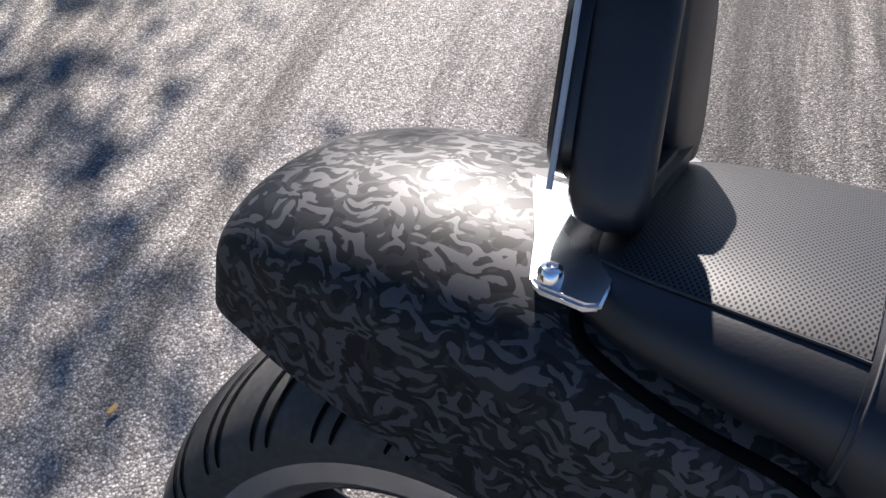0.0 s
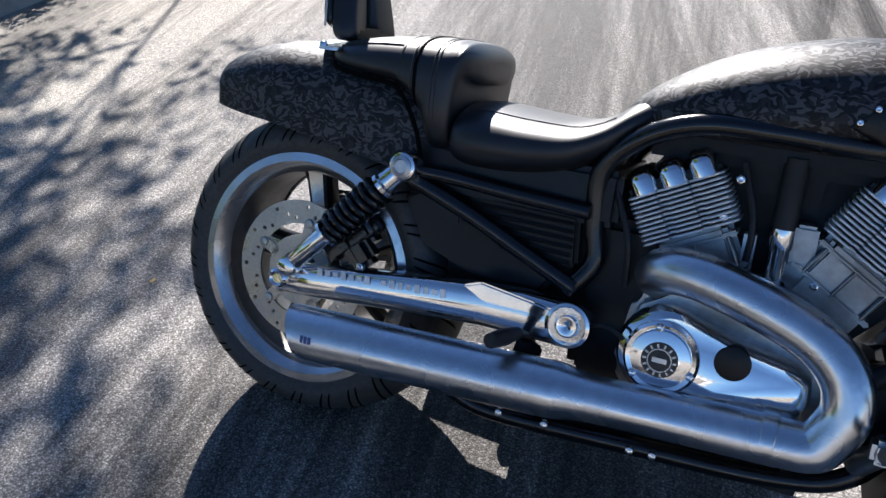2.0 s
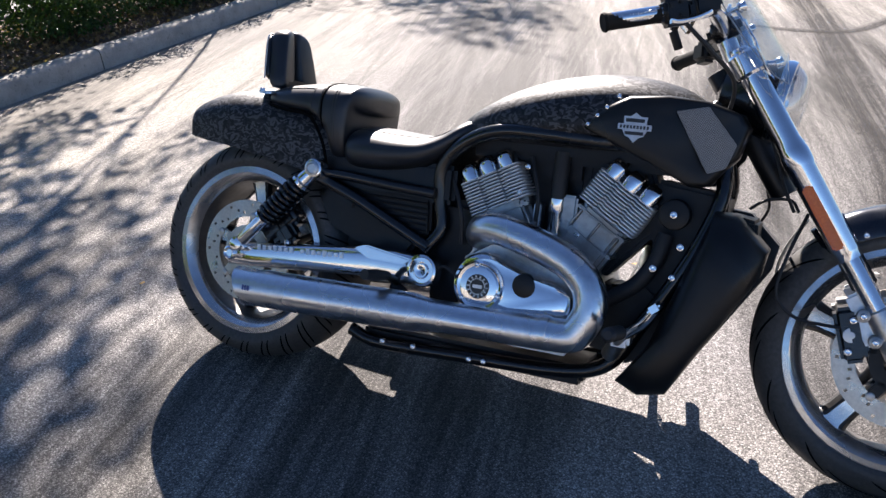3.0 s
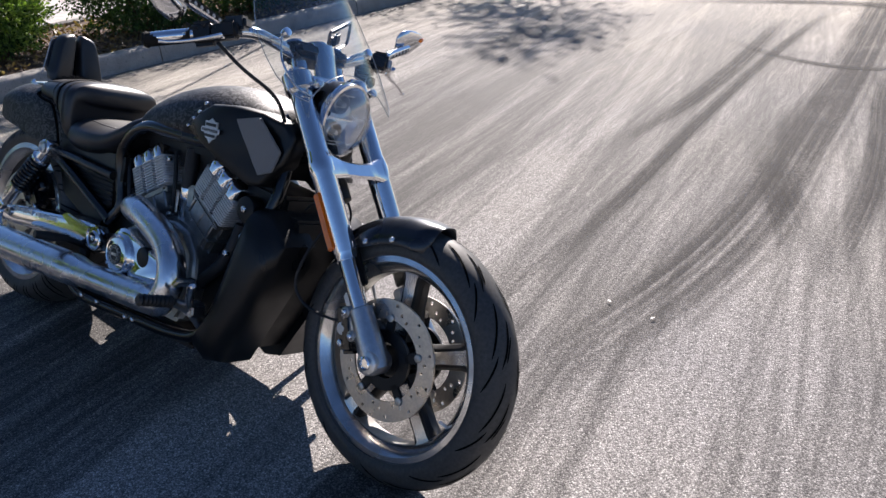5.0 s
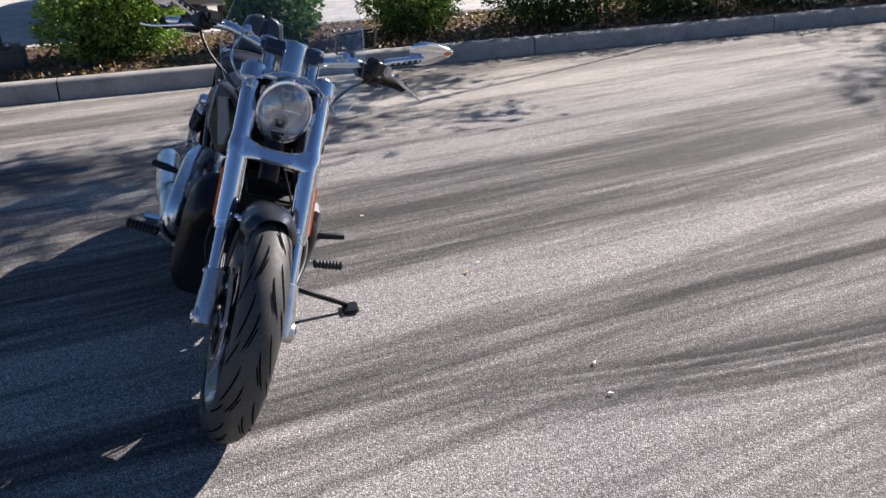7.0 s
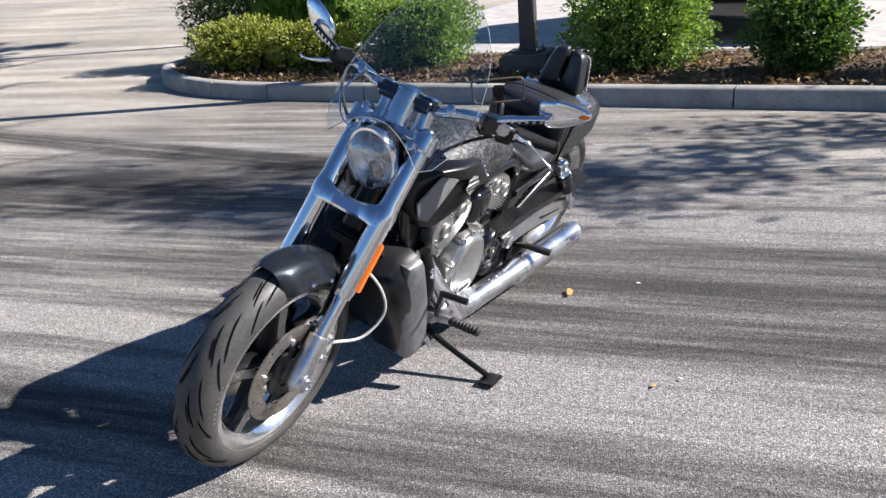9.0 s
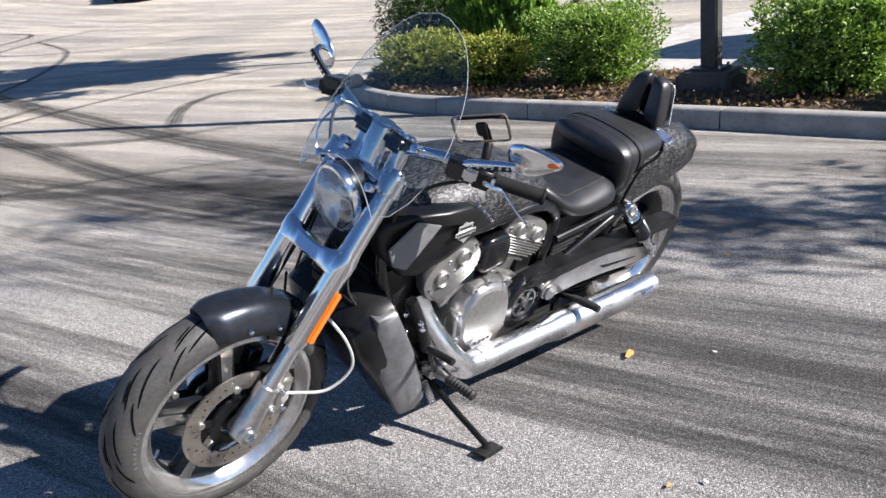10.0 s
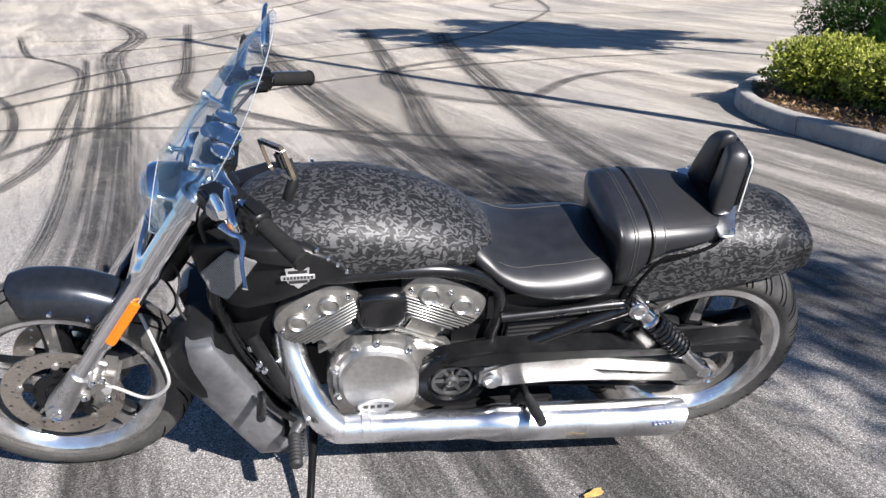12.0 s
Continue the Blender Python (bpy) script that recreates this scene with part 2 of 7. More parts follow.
def asphalt():
    m, nt, b, co = nodes_of("asphalt")
    v = nt.nodes.new("ShaderNodeTexVoronoi")
    v.inputs["Scale"].default_value = 230
    nt.links.new(co, v.inputs["Vector"])
    stone = nt.nodes.new("ShaderNodeSeparateColor")
    nt.links.new(v.outputs["Color"], stone.inputs["Color"])
    speck = ramp_of(nt, stone.outputs["Red"], (0.0, (0.150, 0.143, 0.135)), (0.5, (0.255, 0.244, 0.229)), (0.88, (0.355, 0.340, 0.317)), (1.0, (0.54, 0.52, 0.485)))
    gap = ramp_of(nt, v.outputs["Distance"], (0.25, grey(1.10)), (0.7, grey(0.46)))
    col = mix_of(nt, 1.0, speck, gap, "MULTIPLY")
    # worn tracks of tyres along the drive
    st1 = noise_of(nt, co, 0.75, 5, 0.60, (1.9, 0.16, 1, 0.20), 0.7)
    st2 = noise_of(nt, co, 7.0, 5, 0.65, (1.6, 0.07, 1, 0.30), 0.4)
    st3 = noise_of(nt, co, 24.0, 4, 0.6, (1.5, 0.035, 1, 0.16), 0.3)
    worn = mix_of(nt, 0.15, mix_of(nt, 0.30, st1, st2), st3)
    tone = ramp_of(nt, worn, (0.425, grey(0.37)), (0.472, grey(0.72)), (0.515, grey(1.12)), (0.565, grey(1.68)))
    sep = nt.nodes.new("ShaderNodeSeparateXYZ")
    nt.links.new(co, sep.inputs[0])
    wob = noise_of(nt, co, 0.9, 4, 0.6)

    def zone(axis, start, stop):
        mr = nt.nodes.new("ShaderNodeMapRange")
        ad = nt.nodes.new("ShaderNodeMath")
        ad.operation, ad.inputs[1].default_value = "MULTIPLY_ADD", 3.0
        nt.links.new(wob, ad.inputs[0])
        nt.links.new(sep.outputs[axis], ad.inputs[2])
        nt.links.new(ad.outputs[0], mr.inputs["Value"])
        mr.inputs["From Min"].default_value, mr.inputs["From Max"].default_value = start + 1.5, stop + 1.5
        return mr.outputs["Result"]

    # sun-bleached old surface away from the dark drive lane
    pale = mix_of(nt, 1.0, zone("Y", -2.2, -5.5), ramp_of(nt, zone("X", -1.2, -2.6), (0.0, grey(0)), (1.0, grey(0.45))), "LIGHTEN")
    pale = mix_of(nt, 1.0, pale, zone("Y", 4.0, 9.0), "LIGHTEN")
    half = ramp_of(nt, pale, (0.0, grey(0)), (1.0, grey(0.62)))
    col = mix_of(nt, 1.0, col, mix_of(nt, half, tone, (1.0, 1.0, 1.0)), "MULTIPLY")
    col = mix_of(nt, 1.0, col, mix_of(nt, pale, (0.84, 0.84, 0.86), (1.74, 1.67, 1.55)), "MULTIPLY")
    patch = ramp_of(nt, noise_of(nt, co, 0.35, 4), (0.35, (0.86, 0.86, 0.88)), (0.65, (1.16, 1.14, 1.08)))
    col = mix_of(nt, 1.0, col, patch, "MULTIPLY")
    nt.links.new(col, b.inputs["Base Color"])
    nt.links.new(ramp_of(nt, worn, (0.35, grey(0.70)), (0.6, grey(0.90))), b.inputs["Roughness"])
    b.inputs["Specular IOR Level"].default_value = 0.18
    fine = noise_of(nt, co, 320, 2)
    h = mix_of(nt, 0.35, v.outputs["Distance"], fine)
    bump_of(nt, b, h, 0.75, -0.004)


def concrete(name, color):
    m, nt, b, co = nodes_of(name)
    fine, big = noise_of(nt, co, 160, 4), noise_of(nt, co, 4, 5, 0.65)
    pit = noise_of(nt, co, 45, 2)
    col = ramp_of(nt, big, (0.3, [c * 0.66 for c in color]), (0.7, [min(c * 1.2, 1) for c in color]))
    col = mix_of(nt, 1.0, col, ramp_of(nt, fine, (0.3, grey(0.8)), (0.7, grey(1.1))), "MULTIPLY")
    col = mix_of(nt, 1.0, col, ramp_of(nt, pit, (0.28, grey(0.6)), (0.38, grey(1.0))), "MULTIPLY")
    nt.links.new(col, b.inputs["Base Color"])
    b.inputs["Roughness"].default_value = 0.85
    bump_of(nt, b, fine, 0.5, 0.003)


def skid_mark():
    # rubber laid down in streaks, with the pale ground between
    m, nt, b, co = nodes_of("tyre_rubber_streak")
    um = nt.nodes.new("ShaderNodeUVMap")
    um.uv_map = "UVMap"
    uv = um.outputs["UV"]
    lines = noise_of(nt, uv, 9.0, 3, 0.6, (1.0, 0.02, 1))
    breakup = noise_of(nt, co, 2.2, 5, 0.7)
    grit = noise_of(nt, co, 120, 2)
    amount = mix_of(nt, 1.0, ramp_of(nt, lines, (0.34, grey(0.12)), (0.56, grey(0.95))), ramp_of(nt, breakup, (0.25, grey(0.5)), (0.6, grey(1))), "MULTIPLY")
    amount = mix_of(nt, 1.0, amount, ramp_of(nt, grit, (0.3, grey(0.35)), (0.55, grey(1))), "MULTIPLY")
    sep = nt.nodes.new("ShaderNodeSeparateXYZ")
    nt.links.new(uv, sep.inputs[0])
    fade = nt.nodes.new("ShaderNodeUVMap")
    fade.uv_map = "ends"
    sep2 = nt.nodes.new("ShaderNodeSeparateXYZ")
    nt.links.new(fade.outputs["UV"], sep2.inputs[0])
    ends = ramp_of(nt, sep2.outputs["X"], (0.0, grey(0)), (1.0, grey(1)))
    amount = mix_of(nt, 1.0, amount, ends, "MULTIPLY")
    edge = ramp_of(nt, sep.outputs["X"], (0.0, grey(0)), (0.25, grey(1)), (0.75, grey(1)), (1.0, grey(0)))
    amount = mix_of(nt, 1.0, amount, edge, "MULTIPLY")
    b.inputs["Base Color"].default_value = (0.050, 0.048, 0.047, 1)
    b.inputs["Specular IOR Level"].default_value = 0.12
    b.inputs["Roughness"].default_value = 0.85
    tr, mx = nt.nodes.new("ShaderNodeBsdfTransparent"), nt.nodes.new("ShaderNodeMixShader")
    nt.links.new(amount, mx.inputs["Fac"])
    nt.links.new(tr.outputs["BSDF"], mx.inputs[1])
    nt.links.new(b.outputs["BSDF"], mx.inputs[2])
    nt.links.new(mx.outputs["Shader"], nt.nodes["Material Output"].inputs["Surface"])


def leaf(name, dark, light):
    m, nt, b, co = nodes_of(name)
    g = nt.nodes.new("ShaderNodeNewGeometry").outputs["Random Per Island"]
    col = ramp_of(nt, g, (0.0, dark), (0.75, light), (1.0, [c * 1.35 for c in light]))
    nt.links.new(col, b.inputs["Base Color"])
    b.inputs["Roughness"].default_value = 0.45
    b.inputs["Specular IOR Level"].default_value = 0.35
    tl, mx = nt.nodes.new("ShaderNodeBsdfTranslucent"), nt.nodes.new("ShaderNodeMixShader")
    nt.links.new(mix_of(nt, 1.0, col, (1.0, 1.2, 0.45), "MULTIPLY"), tl.inputs["Color"])
    mx.inputs["Fac"].default_value = 0.35
    nt.links.new(b.outputs["BSDF"], mx.inputs[1])
    nt.links.new(tl.outputs["BSDF"], mx.inputs[2])
    nt.links.new(mx.outputs["Shader"], nt.nodes["Material Output"].inputs["Surface"])


asphalt(), skid_mark()
concrete("kerb_concrete", (0.33, 0.315, 0.29))
concrete("dark_footing", (0.11, 0.095, 0.08))
concrete("pale_concrete", (0.50, 0.47, 0.44))
leaf("hedge_leaf", (0.060, 0.115, 0.022), (0.27, 0.37, 0.085))
leaf("strap_leaf", (0.05, 0.11, 0.015), (0.20, 0.33, 0.06))
leaf("yellow_leaf", (0.12, 0.12, 0.025), (0.36, 0.38, 0.08))
leaf("litter_leaf", (0.07, 0.035, 0.020), (0.26, 0.17, 0.10))
leaf("loose_leaf", (0.03, 0.065, 0.014), (0.13, 0.21, 0.05))
# own green of the dark hedges; also painted shade inside every shrub
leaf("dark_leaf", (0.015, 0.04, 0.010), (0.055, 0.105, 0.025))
simple("bark", (0.10, 0.075, 0.05), 0.85, 0, 0.4, 30, bump=0.6, dist=0.01)
simple("mulch", (0.10, 0.060, 0.040), 0.9, 0, 0.6, 60, bump=0.9, dist=0.02)
simple("twig", (0.16, 0.10, 0.06), 0.85, 0, 0.3, 60)
simple("post_paint", (0.035, 0.036, 0.038), 0.5, 0.2, 0.3, 20, dirt=(0.12, 0.11, 0.10, 0.4))
simple("white_paint", (0.75, 0.76, 0.77), 0.25, 0.0, 0.03, 20, coat=0.5)
simple("dark_car_paint", (0.035, 0.037, 0.042), 0.25, 0.2, 0.1, 20, coat=0.7)
simple("car_glass", (0.02, 0.022, 0.025), 0.06, 0.0, 0.05, 10, rvary=0.02)
simple("dry_leaf", (0.55, 0.34, 0.10), 0.7, 0, 0.3, 60)
simple("pale_litter", (0.75, 0.72, 0.68), 0.7, 0, 0.2, 60)
simple("red_lens", (0.35, 0.02, 0.02), 0.2, 0, 0.1, 60, coat=0.6)

# mesh helpers
XF = Matrix.Identity(4)  # applied to each part as it is made (the steered fork)


def finish(bm, angle=38.0):
    bmesh.ops.recalc_face_normals(bm, faces=bm.faces)
    lim = radians(angle)
    for f in bm.faces:
        f.smooth = True
    for e in bm.edges:
        e.smooth = not (len(e.link_faces) == 2 and e.calc_face_angle(0) > lim)
    return bm


def part(name, bm, material, parent=None, label="", angle=38.0, recalc=True):
    """One mesh object out of a bmesh, under its parent."""
    if recalc:
        finish(bm, angle)
    me = bpy.data.meshes.new(name)
    if XF != Matrix.Identity(4):
        bm.transform(XF)
    bm.to_mesh(me)
    bm.free()
    me.materials.append(MATS[material])
    ob = new(name, me)
    ob.parent = parent
    if label:
        ob["label"] = label
    return ob


def empty(name, parent=None):
    ob = new(name)
    ob.empty_display_size = 0.1
    ob.parent = parent
    return ob


def spline(pts, n=6):
    """Points along a smooth line through pts."""
    P = [Vector(p) for p in pts]
    if len(P) < 3:
        return P
    P = [2 * P[0] - P[1]] + P + [2 * P[-1] - P[-2]]
    out = []
    for i in range(1, len(P) - 2):
        a, b, c, d = P[i - 1:i + 3]
        for k in range(n):
            t = k / n
            out.append(0.5 * ((2 * b) + (c - a) * t + (2 * a - 5 * b + 4 * c - d) * t * t + (3 * b - a - 3 * c + d) * t ** 3))
    out.append(P[-2])
    return out


def skin(bm, rings, cap=True, closed=False, cyclic=True):
    """Faces between rings of points with equal counts."""
    vs = [[bm.verts.new(p) for p in r] for r in rings]
    n = len(rings[0])
    pairs = list(zip(vs, vs[1:])) + ([(vs[-1], vs[0])] if closed else [])
    for a, b in pairs:
        for i in range(n if cyclic else n - 1):
            j = (i + 1) % n
            bm.faces.new((a[i], a[j], b[j], b[i]))
    if cap and not closed:
        bm.faces.new(vs[0][::-1])
        bm.faces.new(vs[-1])
    return vs


def tube(bm, pts, r, seg=14, n=6, smooth=True, squash=1.0):
    """A round bar along pts; r is one radius or one for each point."""
    line = spline(pts, n) if smooth else [Vector(p) for p in pts]
    radii = [r] * len(line) if not hasattr(r, "__len__") else [float(np.interp(i, np.linspace(0, len(line) - 1, len(r)), r)) for i in range(len(line))]
    rings, up = [], None
    for i, p in enumerate(line):
        d = (line[min(i + 1, len(line) - 1)] - line[max(i - 1, 0)]).normalized()
        if up is None:
            up = Vector((0, 1, 0)) if abs(d.y) < 0.8 else Vector((0, 0, 1))
        up = (up - d * up.dot(d)).normalized()
        side = d.cross(up)
        rings.append([p + radii[i] * (math.cos(a) * up + squash * math.sin(a) * side) for a in [2 * math.pi * k / seg for k in range(seg)]])
    skin(bm, rings)
    return bm


def cyl(bm, p0, p1, r0, r1=None, seg=24, bevel=0.0):
    p0, p1 = Vector(p0), Vector(p1)
    d = (p1 - p0).normalized()
    L = (p1 - p0).length
    r1 = r0 if r1 is None else r1
    if bevel:
        steps = [(0, r0 - bevel), (bevel * 0.3, r0 - bevel * 0.3), (bevel, r0), (L - bevel, r1), (L - bevel * 0.3, r1 - bevel * 0.3), (L, r1 - bevel)]
    else:
        steps = [(0, r0), (L, r1)]
    up = Vector((0, 1, 0)) if abs(d.y) < 0.8 else Vector((0, 0, 1))
    up = (up - d * up.dot(d)).normalized()
    side = d.cross(up)
    skin(bm, [[p0 + d * s + r * (math.cos(a) * up + math.sin(a) * side) for a in [2 * math.pi * k / seg for k in range(seg)]] for s, r in steps])
    return bm


def lathe(bm, profile, c, axis="y", seg=64, closed=True):
    """Turn a profile of (along the axis, radius) round an axis through c."""
    c = Vector(c)
    rings = []
    for k in range(seg):
        a = 2 * math.pi * k / seg
        ca, sa = math.cos(a), math.sin(a)
        if axis == "y":
            rings.append([c + Vector((r * ca, s, r * sa)) for s, r in profile])
        elif axis == "x":
            rings.append([c + Vector((s, r * ca, r * sa)) for s, r in profile])
        else:
            rings.append([c + Vector((r * ca, r * sa, s)) for s, r in profile])
    skin(bm, rings, cap=False, closed=True, cyclic=closed)
    return bm


def turned(bm, profile, p0, direction, seg=32):
    """A solid turned about a line from p0: profile of (along, radius)."""
    d = Vector(direction).normalized()
    up = Vector((0, 1, 0)) if abs(d.y) < 0.8 else Vector((0, 0, 1))
    up = (up - d * up.dot(d)).normalized()
    side = d.cross(up)
    p0 = Vector(p0)
    skin(bm, [[p0 + d * s + max(r, 1e-4) * (math.cos(a) * up + math.sin(a) * side) for a in [2 * math.pi * k / seg for k in range(seg)]] for s, r in profile])
    return bm


def plate(bm, poly, y0, y1, bevel=0.004, seg=2):
    """A flat piece: outline in (x, z), from y0 to y1, with rounded edges."""
    a = [bm.verts.new((x, y0, z)) for x, z in poly]
    b = [bm.verts.new((x, y1, z)) for x, z in poly]
    fs = [bm.faces.new(a), bm.faces.new(b[::-1])]
    n = len(poly)
    for i in range(n):
        j = (i + 1) % n
        fs.append(bm.faces.new((a[j], a[i], b[i], b[j])))
    if bevel:
        es = list({e for f in fs for e in f.edges})
        bmesh.ops.bevel(bm, geom=es, offset=bevel, segments=seg, affect="EDGES", clamp_overlap=True)
    return bm


def box(bm, c, size, bevel=0.004, rot=None, seg=2):
    m = Matrix.Translation(c) @ (rot.to_4x4() if rot else Matrix.Identity(4)) @ Matrix.Diagonal((*size, 1))
    r = bmesh.ops.create_cube(bm, size=1.0, matrix=m)
    if bevel:
        es = list({e for v in r["verts"] for e in v.link_edges})
        bmesh.ops.bevel(bm, geom=es, offset=bevel, segments=seg, affect="EDGES", clamp_overlap=True)
    return bm


def super_ring(x, zt, zb, w, zc, p=2.6, n=32, y0=0.0):
    pts = []
    for k in range(n):
        a = 2 * math.pi * k / n
        ca, sa = math.cos(a), math.sin(a)
        y = w * math.copysign(abs(ca) ** (2 / p), ca)
        h = (zt - zc) if sa > 0 else (zc - zb)
        pts.append(Vector((x, y0 + y, zc + h * math.copysign(abs(sa) ** (2 / p), sa))))
    return pts


def resample(table, n):
    """Smooth rows of numbers (first column along) into n rows."""
    tt = np.linspace(0, len(table) - 1, n)
    A = np.array(table, float)
    out = []
    for s in tt:
        i = min(int(s), len(table) - 2)
        f = s - i
        p0, p1, p2, p3 = A[max(i - 1, 0)], A[i], A[i + 1], A[min(i + 2, len(A) - 1)]
        out.append(0.5 * (2 * p1 + (p2 - p0) * f + (2 * p0 - 5 * p1 + 4 * p2 - p3) * f * f + (3 * p1 - p0 - 3 * p2 + p3) * f ** 3))
    return out


def arc_poly(cx, cz, r, a0, a1, n):
    return [(cx + r * math.cos(radians(a0 + (a1 - a0) * k / n)), cz + r * math.sin(radians(a0 + (a1 - a0) * k / n))) for k in range(n + 1)]

# ---- ground, kerbed island, parking beyond
def rise(y):
    """Height of the ground: level round the motorcycle, climbing across the far lot."""
    s = max(0.0, -(y + 12))
    return 0.0015 * min(s, 34) ** 2 + 0.102 * min(max(0, s - 34), 60)


bm = bmesh.new()
ys = [400, 200, 60, 30, -11] + [-12 - k for k in range(1, 60)] + [-80, -106, -150, -400]
skin(bm, [[Vector((x, y, rise(y))) for x in (-400, -100, -30, -10, 10, 30, 100, 400)] for y in ys], cap=False, cyclic=False)
ground = tagged(part("ground", bm, "asphalt"), "sunlit grey asphalt with pale worn tyre tracks", "ground", kind="structure")

KX, KS = -3.07, -0.0936            # kerb face: x = KX + KS * y
KDIR = Vector((KS, 1, 0)).normalized()
KN = Vector((1, -KS, 0)).normalized()
NOSE_Y = -3.9                      # where the straight face begins to turn


def island_path():
    """The island's face: along the drive, round the nose in two arcs, and back. Rows of (place, way out)."""
    rows = [(Vector((KX + KS * y, y, 0)), KN.copy()) for y in (14.0, 12.8, 10.3, 7.8, 5.3, 2.76, 1.5, 0.26, -0.4, -1.14, -2.0, -2.85, -3.4, NOSE_Y)]
    a = math.atan2(KN.y, KN.x)
    p = rows[-1][0]
    for radius, sweep, n in ((3.0, 48, 10), (0.75, 126, 12)):
        c = p - Vector((math.cos(a), math.sin(a), 0)) * radius
        for k in range(1, n + 1):
            b = a - radians(sweep) * k / n
            rows.append((c + Vector((math.cos(b), math.sin(b), 0)) * radius, Vector((math.cos(b), math.sin(b), 0))))
        a, p = b, rows[-1][0]
    d = Vector((math.sin(a), -math.cos(a), 0))
    for k in range(1, 5):
        rows.append((p + d * 0.6 * k, rows[-1][1]))
    return rows


ISLAND = island_path()
KH = 0.145
prof = [(0.0, -0.05), (0.012, KH - 0.035), (0.022, KH - 0.012), (0.042, KH), (0.135, KH), (0.155, KH - 0.012), (0.155, -0.05)]
lines = [[p - o * i + Vector((0, 0, h)) for p, o in ISLAND] for i, h in prof]
kerb = empty("kerb")
tagged(kerb, "weathered pale concrete kerb round the planted island", "kerb", kind="structure")
cuts = [0, 1, 2, 3, 4, 5, 7, 9, 11, 13, 16, 20, 24, 28, 32, 36, len(ISLAND) - 1]
for c0, c1 in zip(cuts, cuts[1:]):
    bm = bmesh.new()
    rows = []
    for i in range(c0, c1 + 1):
        row = [l[i].copy() for l in lines]
        if i in (c0, c1):
            j = c0 + 1 if i == c0 else c1 - 1
            gap = 0.006 / max((lines[0][j] - lines[0][i]).length, 0.05)
            row = [p.lerp(l[j], gap) for p, l in zip(row, lines)]
        rows.append(row)
    skin(bm, rows)
    part("kerb_stone", bm, "kerb_concrete", kerb)

# soil in the island
RX, RS = -5.02, -0.13              # kerb at the island's back: x = RX + RS * y
bm = bmesh.new()
edge = [p - o * 0.15 for p, o in ISLAND[:34]] + [Vector((RX + RS * y + 0.06, y, 0)) for y in np.arange(-5.6, 14.1, 1.4)]
f = bm.faces.new([bm.verts.new((p.x, p.y, 0.105)) for p in edge])
bmesh.ops.triangulate(bm, faces=[f])
bmesh.ops.subdivide_edges(bm, edges=bm.edges[:], cuts=3, use_grid_fill=True)
for v in bm.verts:
    v.co.z += 0.03 * noise.noise(v.co * 2.0)
tagged(part("planting_soil", bm, "mulch"), "brown mulch and dry leaves in the island", "soil", kind="structure")

# pale concrete beyond the island
bm = bmesh.new()
ys = [-5.4, 14.0]
quad = [(RX + RS * y, y) for y in ys] + [(-17.0 + RS * y, y) for y in ys[::-1]]
a = [bm.verts.new((x, y, 0.0)) for x, y in quad]
b_ = [bm.verts.new((x, y, 0.02)) for x, y in quad]
bm.faces.new(b_)
for i in range(4):
    bm.faces.new((a[i], a[(i + 1) % 4], b_[(i + 1) % 4], b_[i]))
tagged(part("parking_bay", bm, "pale_concrete"), "pale concrete parking bay behind the island", "pavement", kind="structure")
rear_kerb = empty("rear_kerb")
tagged(rear_kerb, "low pale kerb at the back of the island", "kerb", kind="structure")
for k in range(10):
    y0, y1 = -5.4 + 1.8 * k, -5.4 + 1.8 * k + 1.785
    bm = bmesh.new()
    rows = []
    for y in (y0, y1):
        x = RX + RS * y
        rows.append([Vector((x + dx, y, z)) for dx, z in ((-0.07, 0.0), (-0.065, 0.12), (-0.05, 0.14), (0.05, 0.14), (0.07, 0.12), (0.07, 0.0))])
    skin(bm, rows)
    part("kerb_stone", bm, "pale_concrete", rear_kerb)


def skid(pts, width, name="tyre_mark"):
    """A streak of rubber along a line on the ground."""
    line = [Vector((p.x, p.y, rise(p.y))) for p in spline([(x, y, 0) for x, y in pts], 10)]
    bm = bmesh.new()
    uv, fade = bm.loops.layers.uv.new("UVMap"), bm.loops.layers.uv.new("ends")
    rows, dist, total = [], [], 0.0
    for i, p in enumerate(line):
        d = (line[min(i + 1, len(line) - 1)] - line[max(i - 1, 0)]).normalized()
        nrm = Vector((-d.y, d.x, 0))
        total += (p - line[i - 1]).length if i else 0
        dist.append(total)
        rows.append([bm.verts.new(p + nrm * (width * (u - 0.5)) + Vector((0, 0, skid.z))) for u in (0, 1)])
    for i in range(len(rows) - 1):
        f = bm.faces.new((rows[i][0], rows[i][1], rows[i + 1][1], rows[i + 1][0]))
        for lp, (u, v) in zip(f.loops, ((0, dist[i]), (1, dist[i]), (1, dist[i + 1]), (0, dist[i + 1]))):
            lp[uv].uv = (u, v)
            lp[fade].uv = (min(v, dist[-1] - v) / 1.2, 0)
    skid.z += 0.0004
    tagged(part(name, bm, "tyre_rubber_streak"), "dark streak of tyre rubber on the asphalt", "tyre mark", kind="structure")


skid.z = 0.003
skid([(0.67, 9.14), (0.77, 8.58), (1.32, 5.49), (1.63, 3.46), (1.80, 2.33), (1.84, 1.45), (1.77, 0.42)], 0.40)
skid([(0.52, 7.51), (0.75, 5.31), (1.01, 3.53), (1.28, 1.92), (1.37, 0.98)], 0.11)
skid([(0.29, 6.95), (0.64, 4.96), (0.81, 3.65), (0.81, 2.62)], 0.16)
skid([(2.95, 8.67), (2.19, 6.82), (1.74, 5.62), (1.43, 5.22), (0.83, 5.34), (0.19, 5.82)], 0.14)
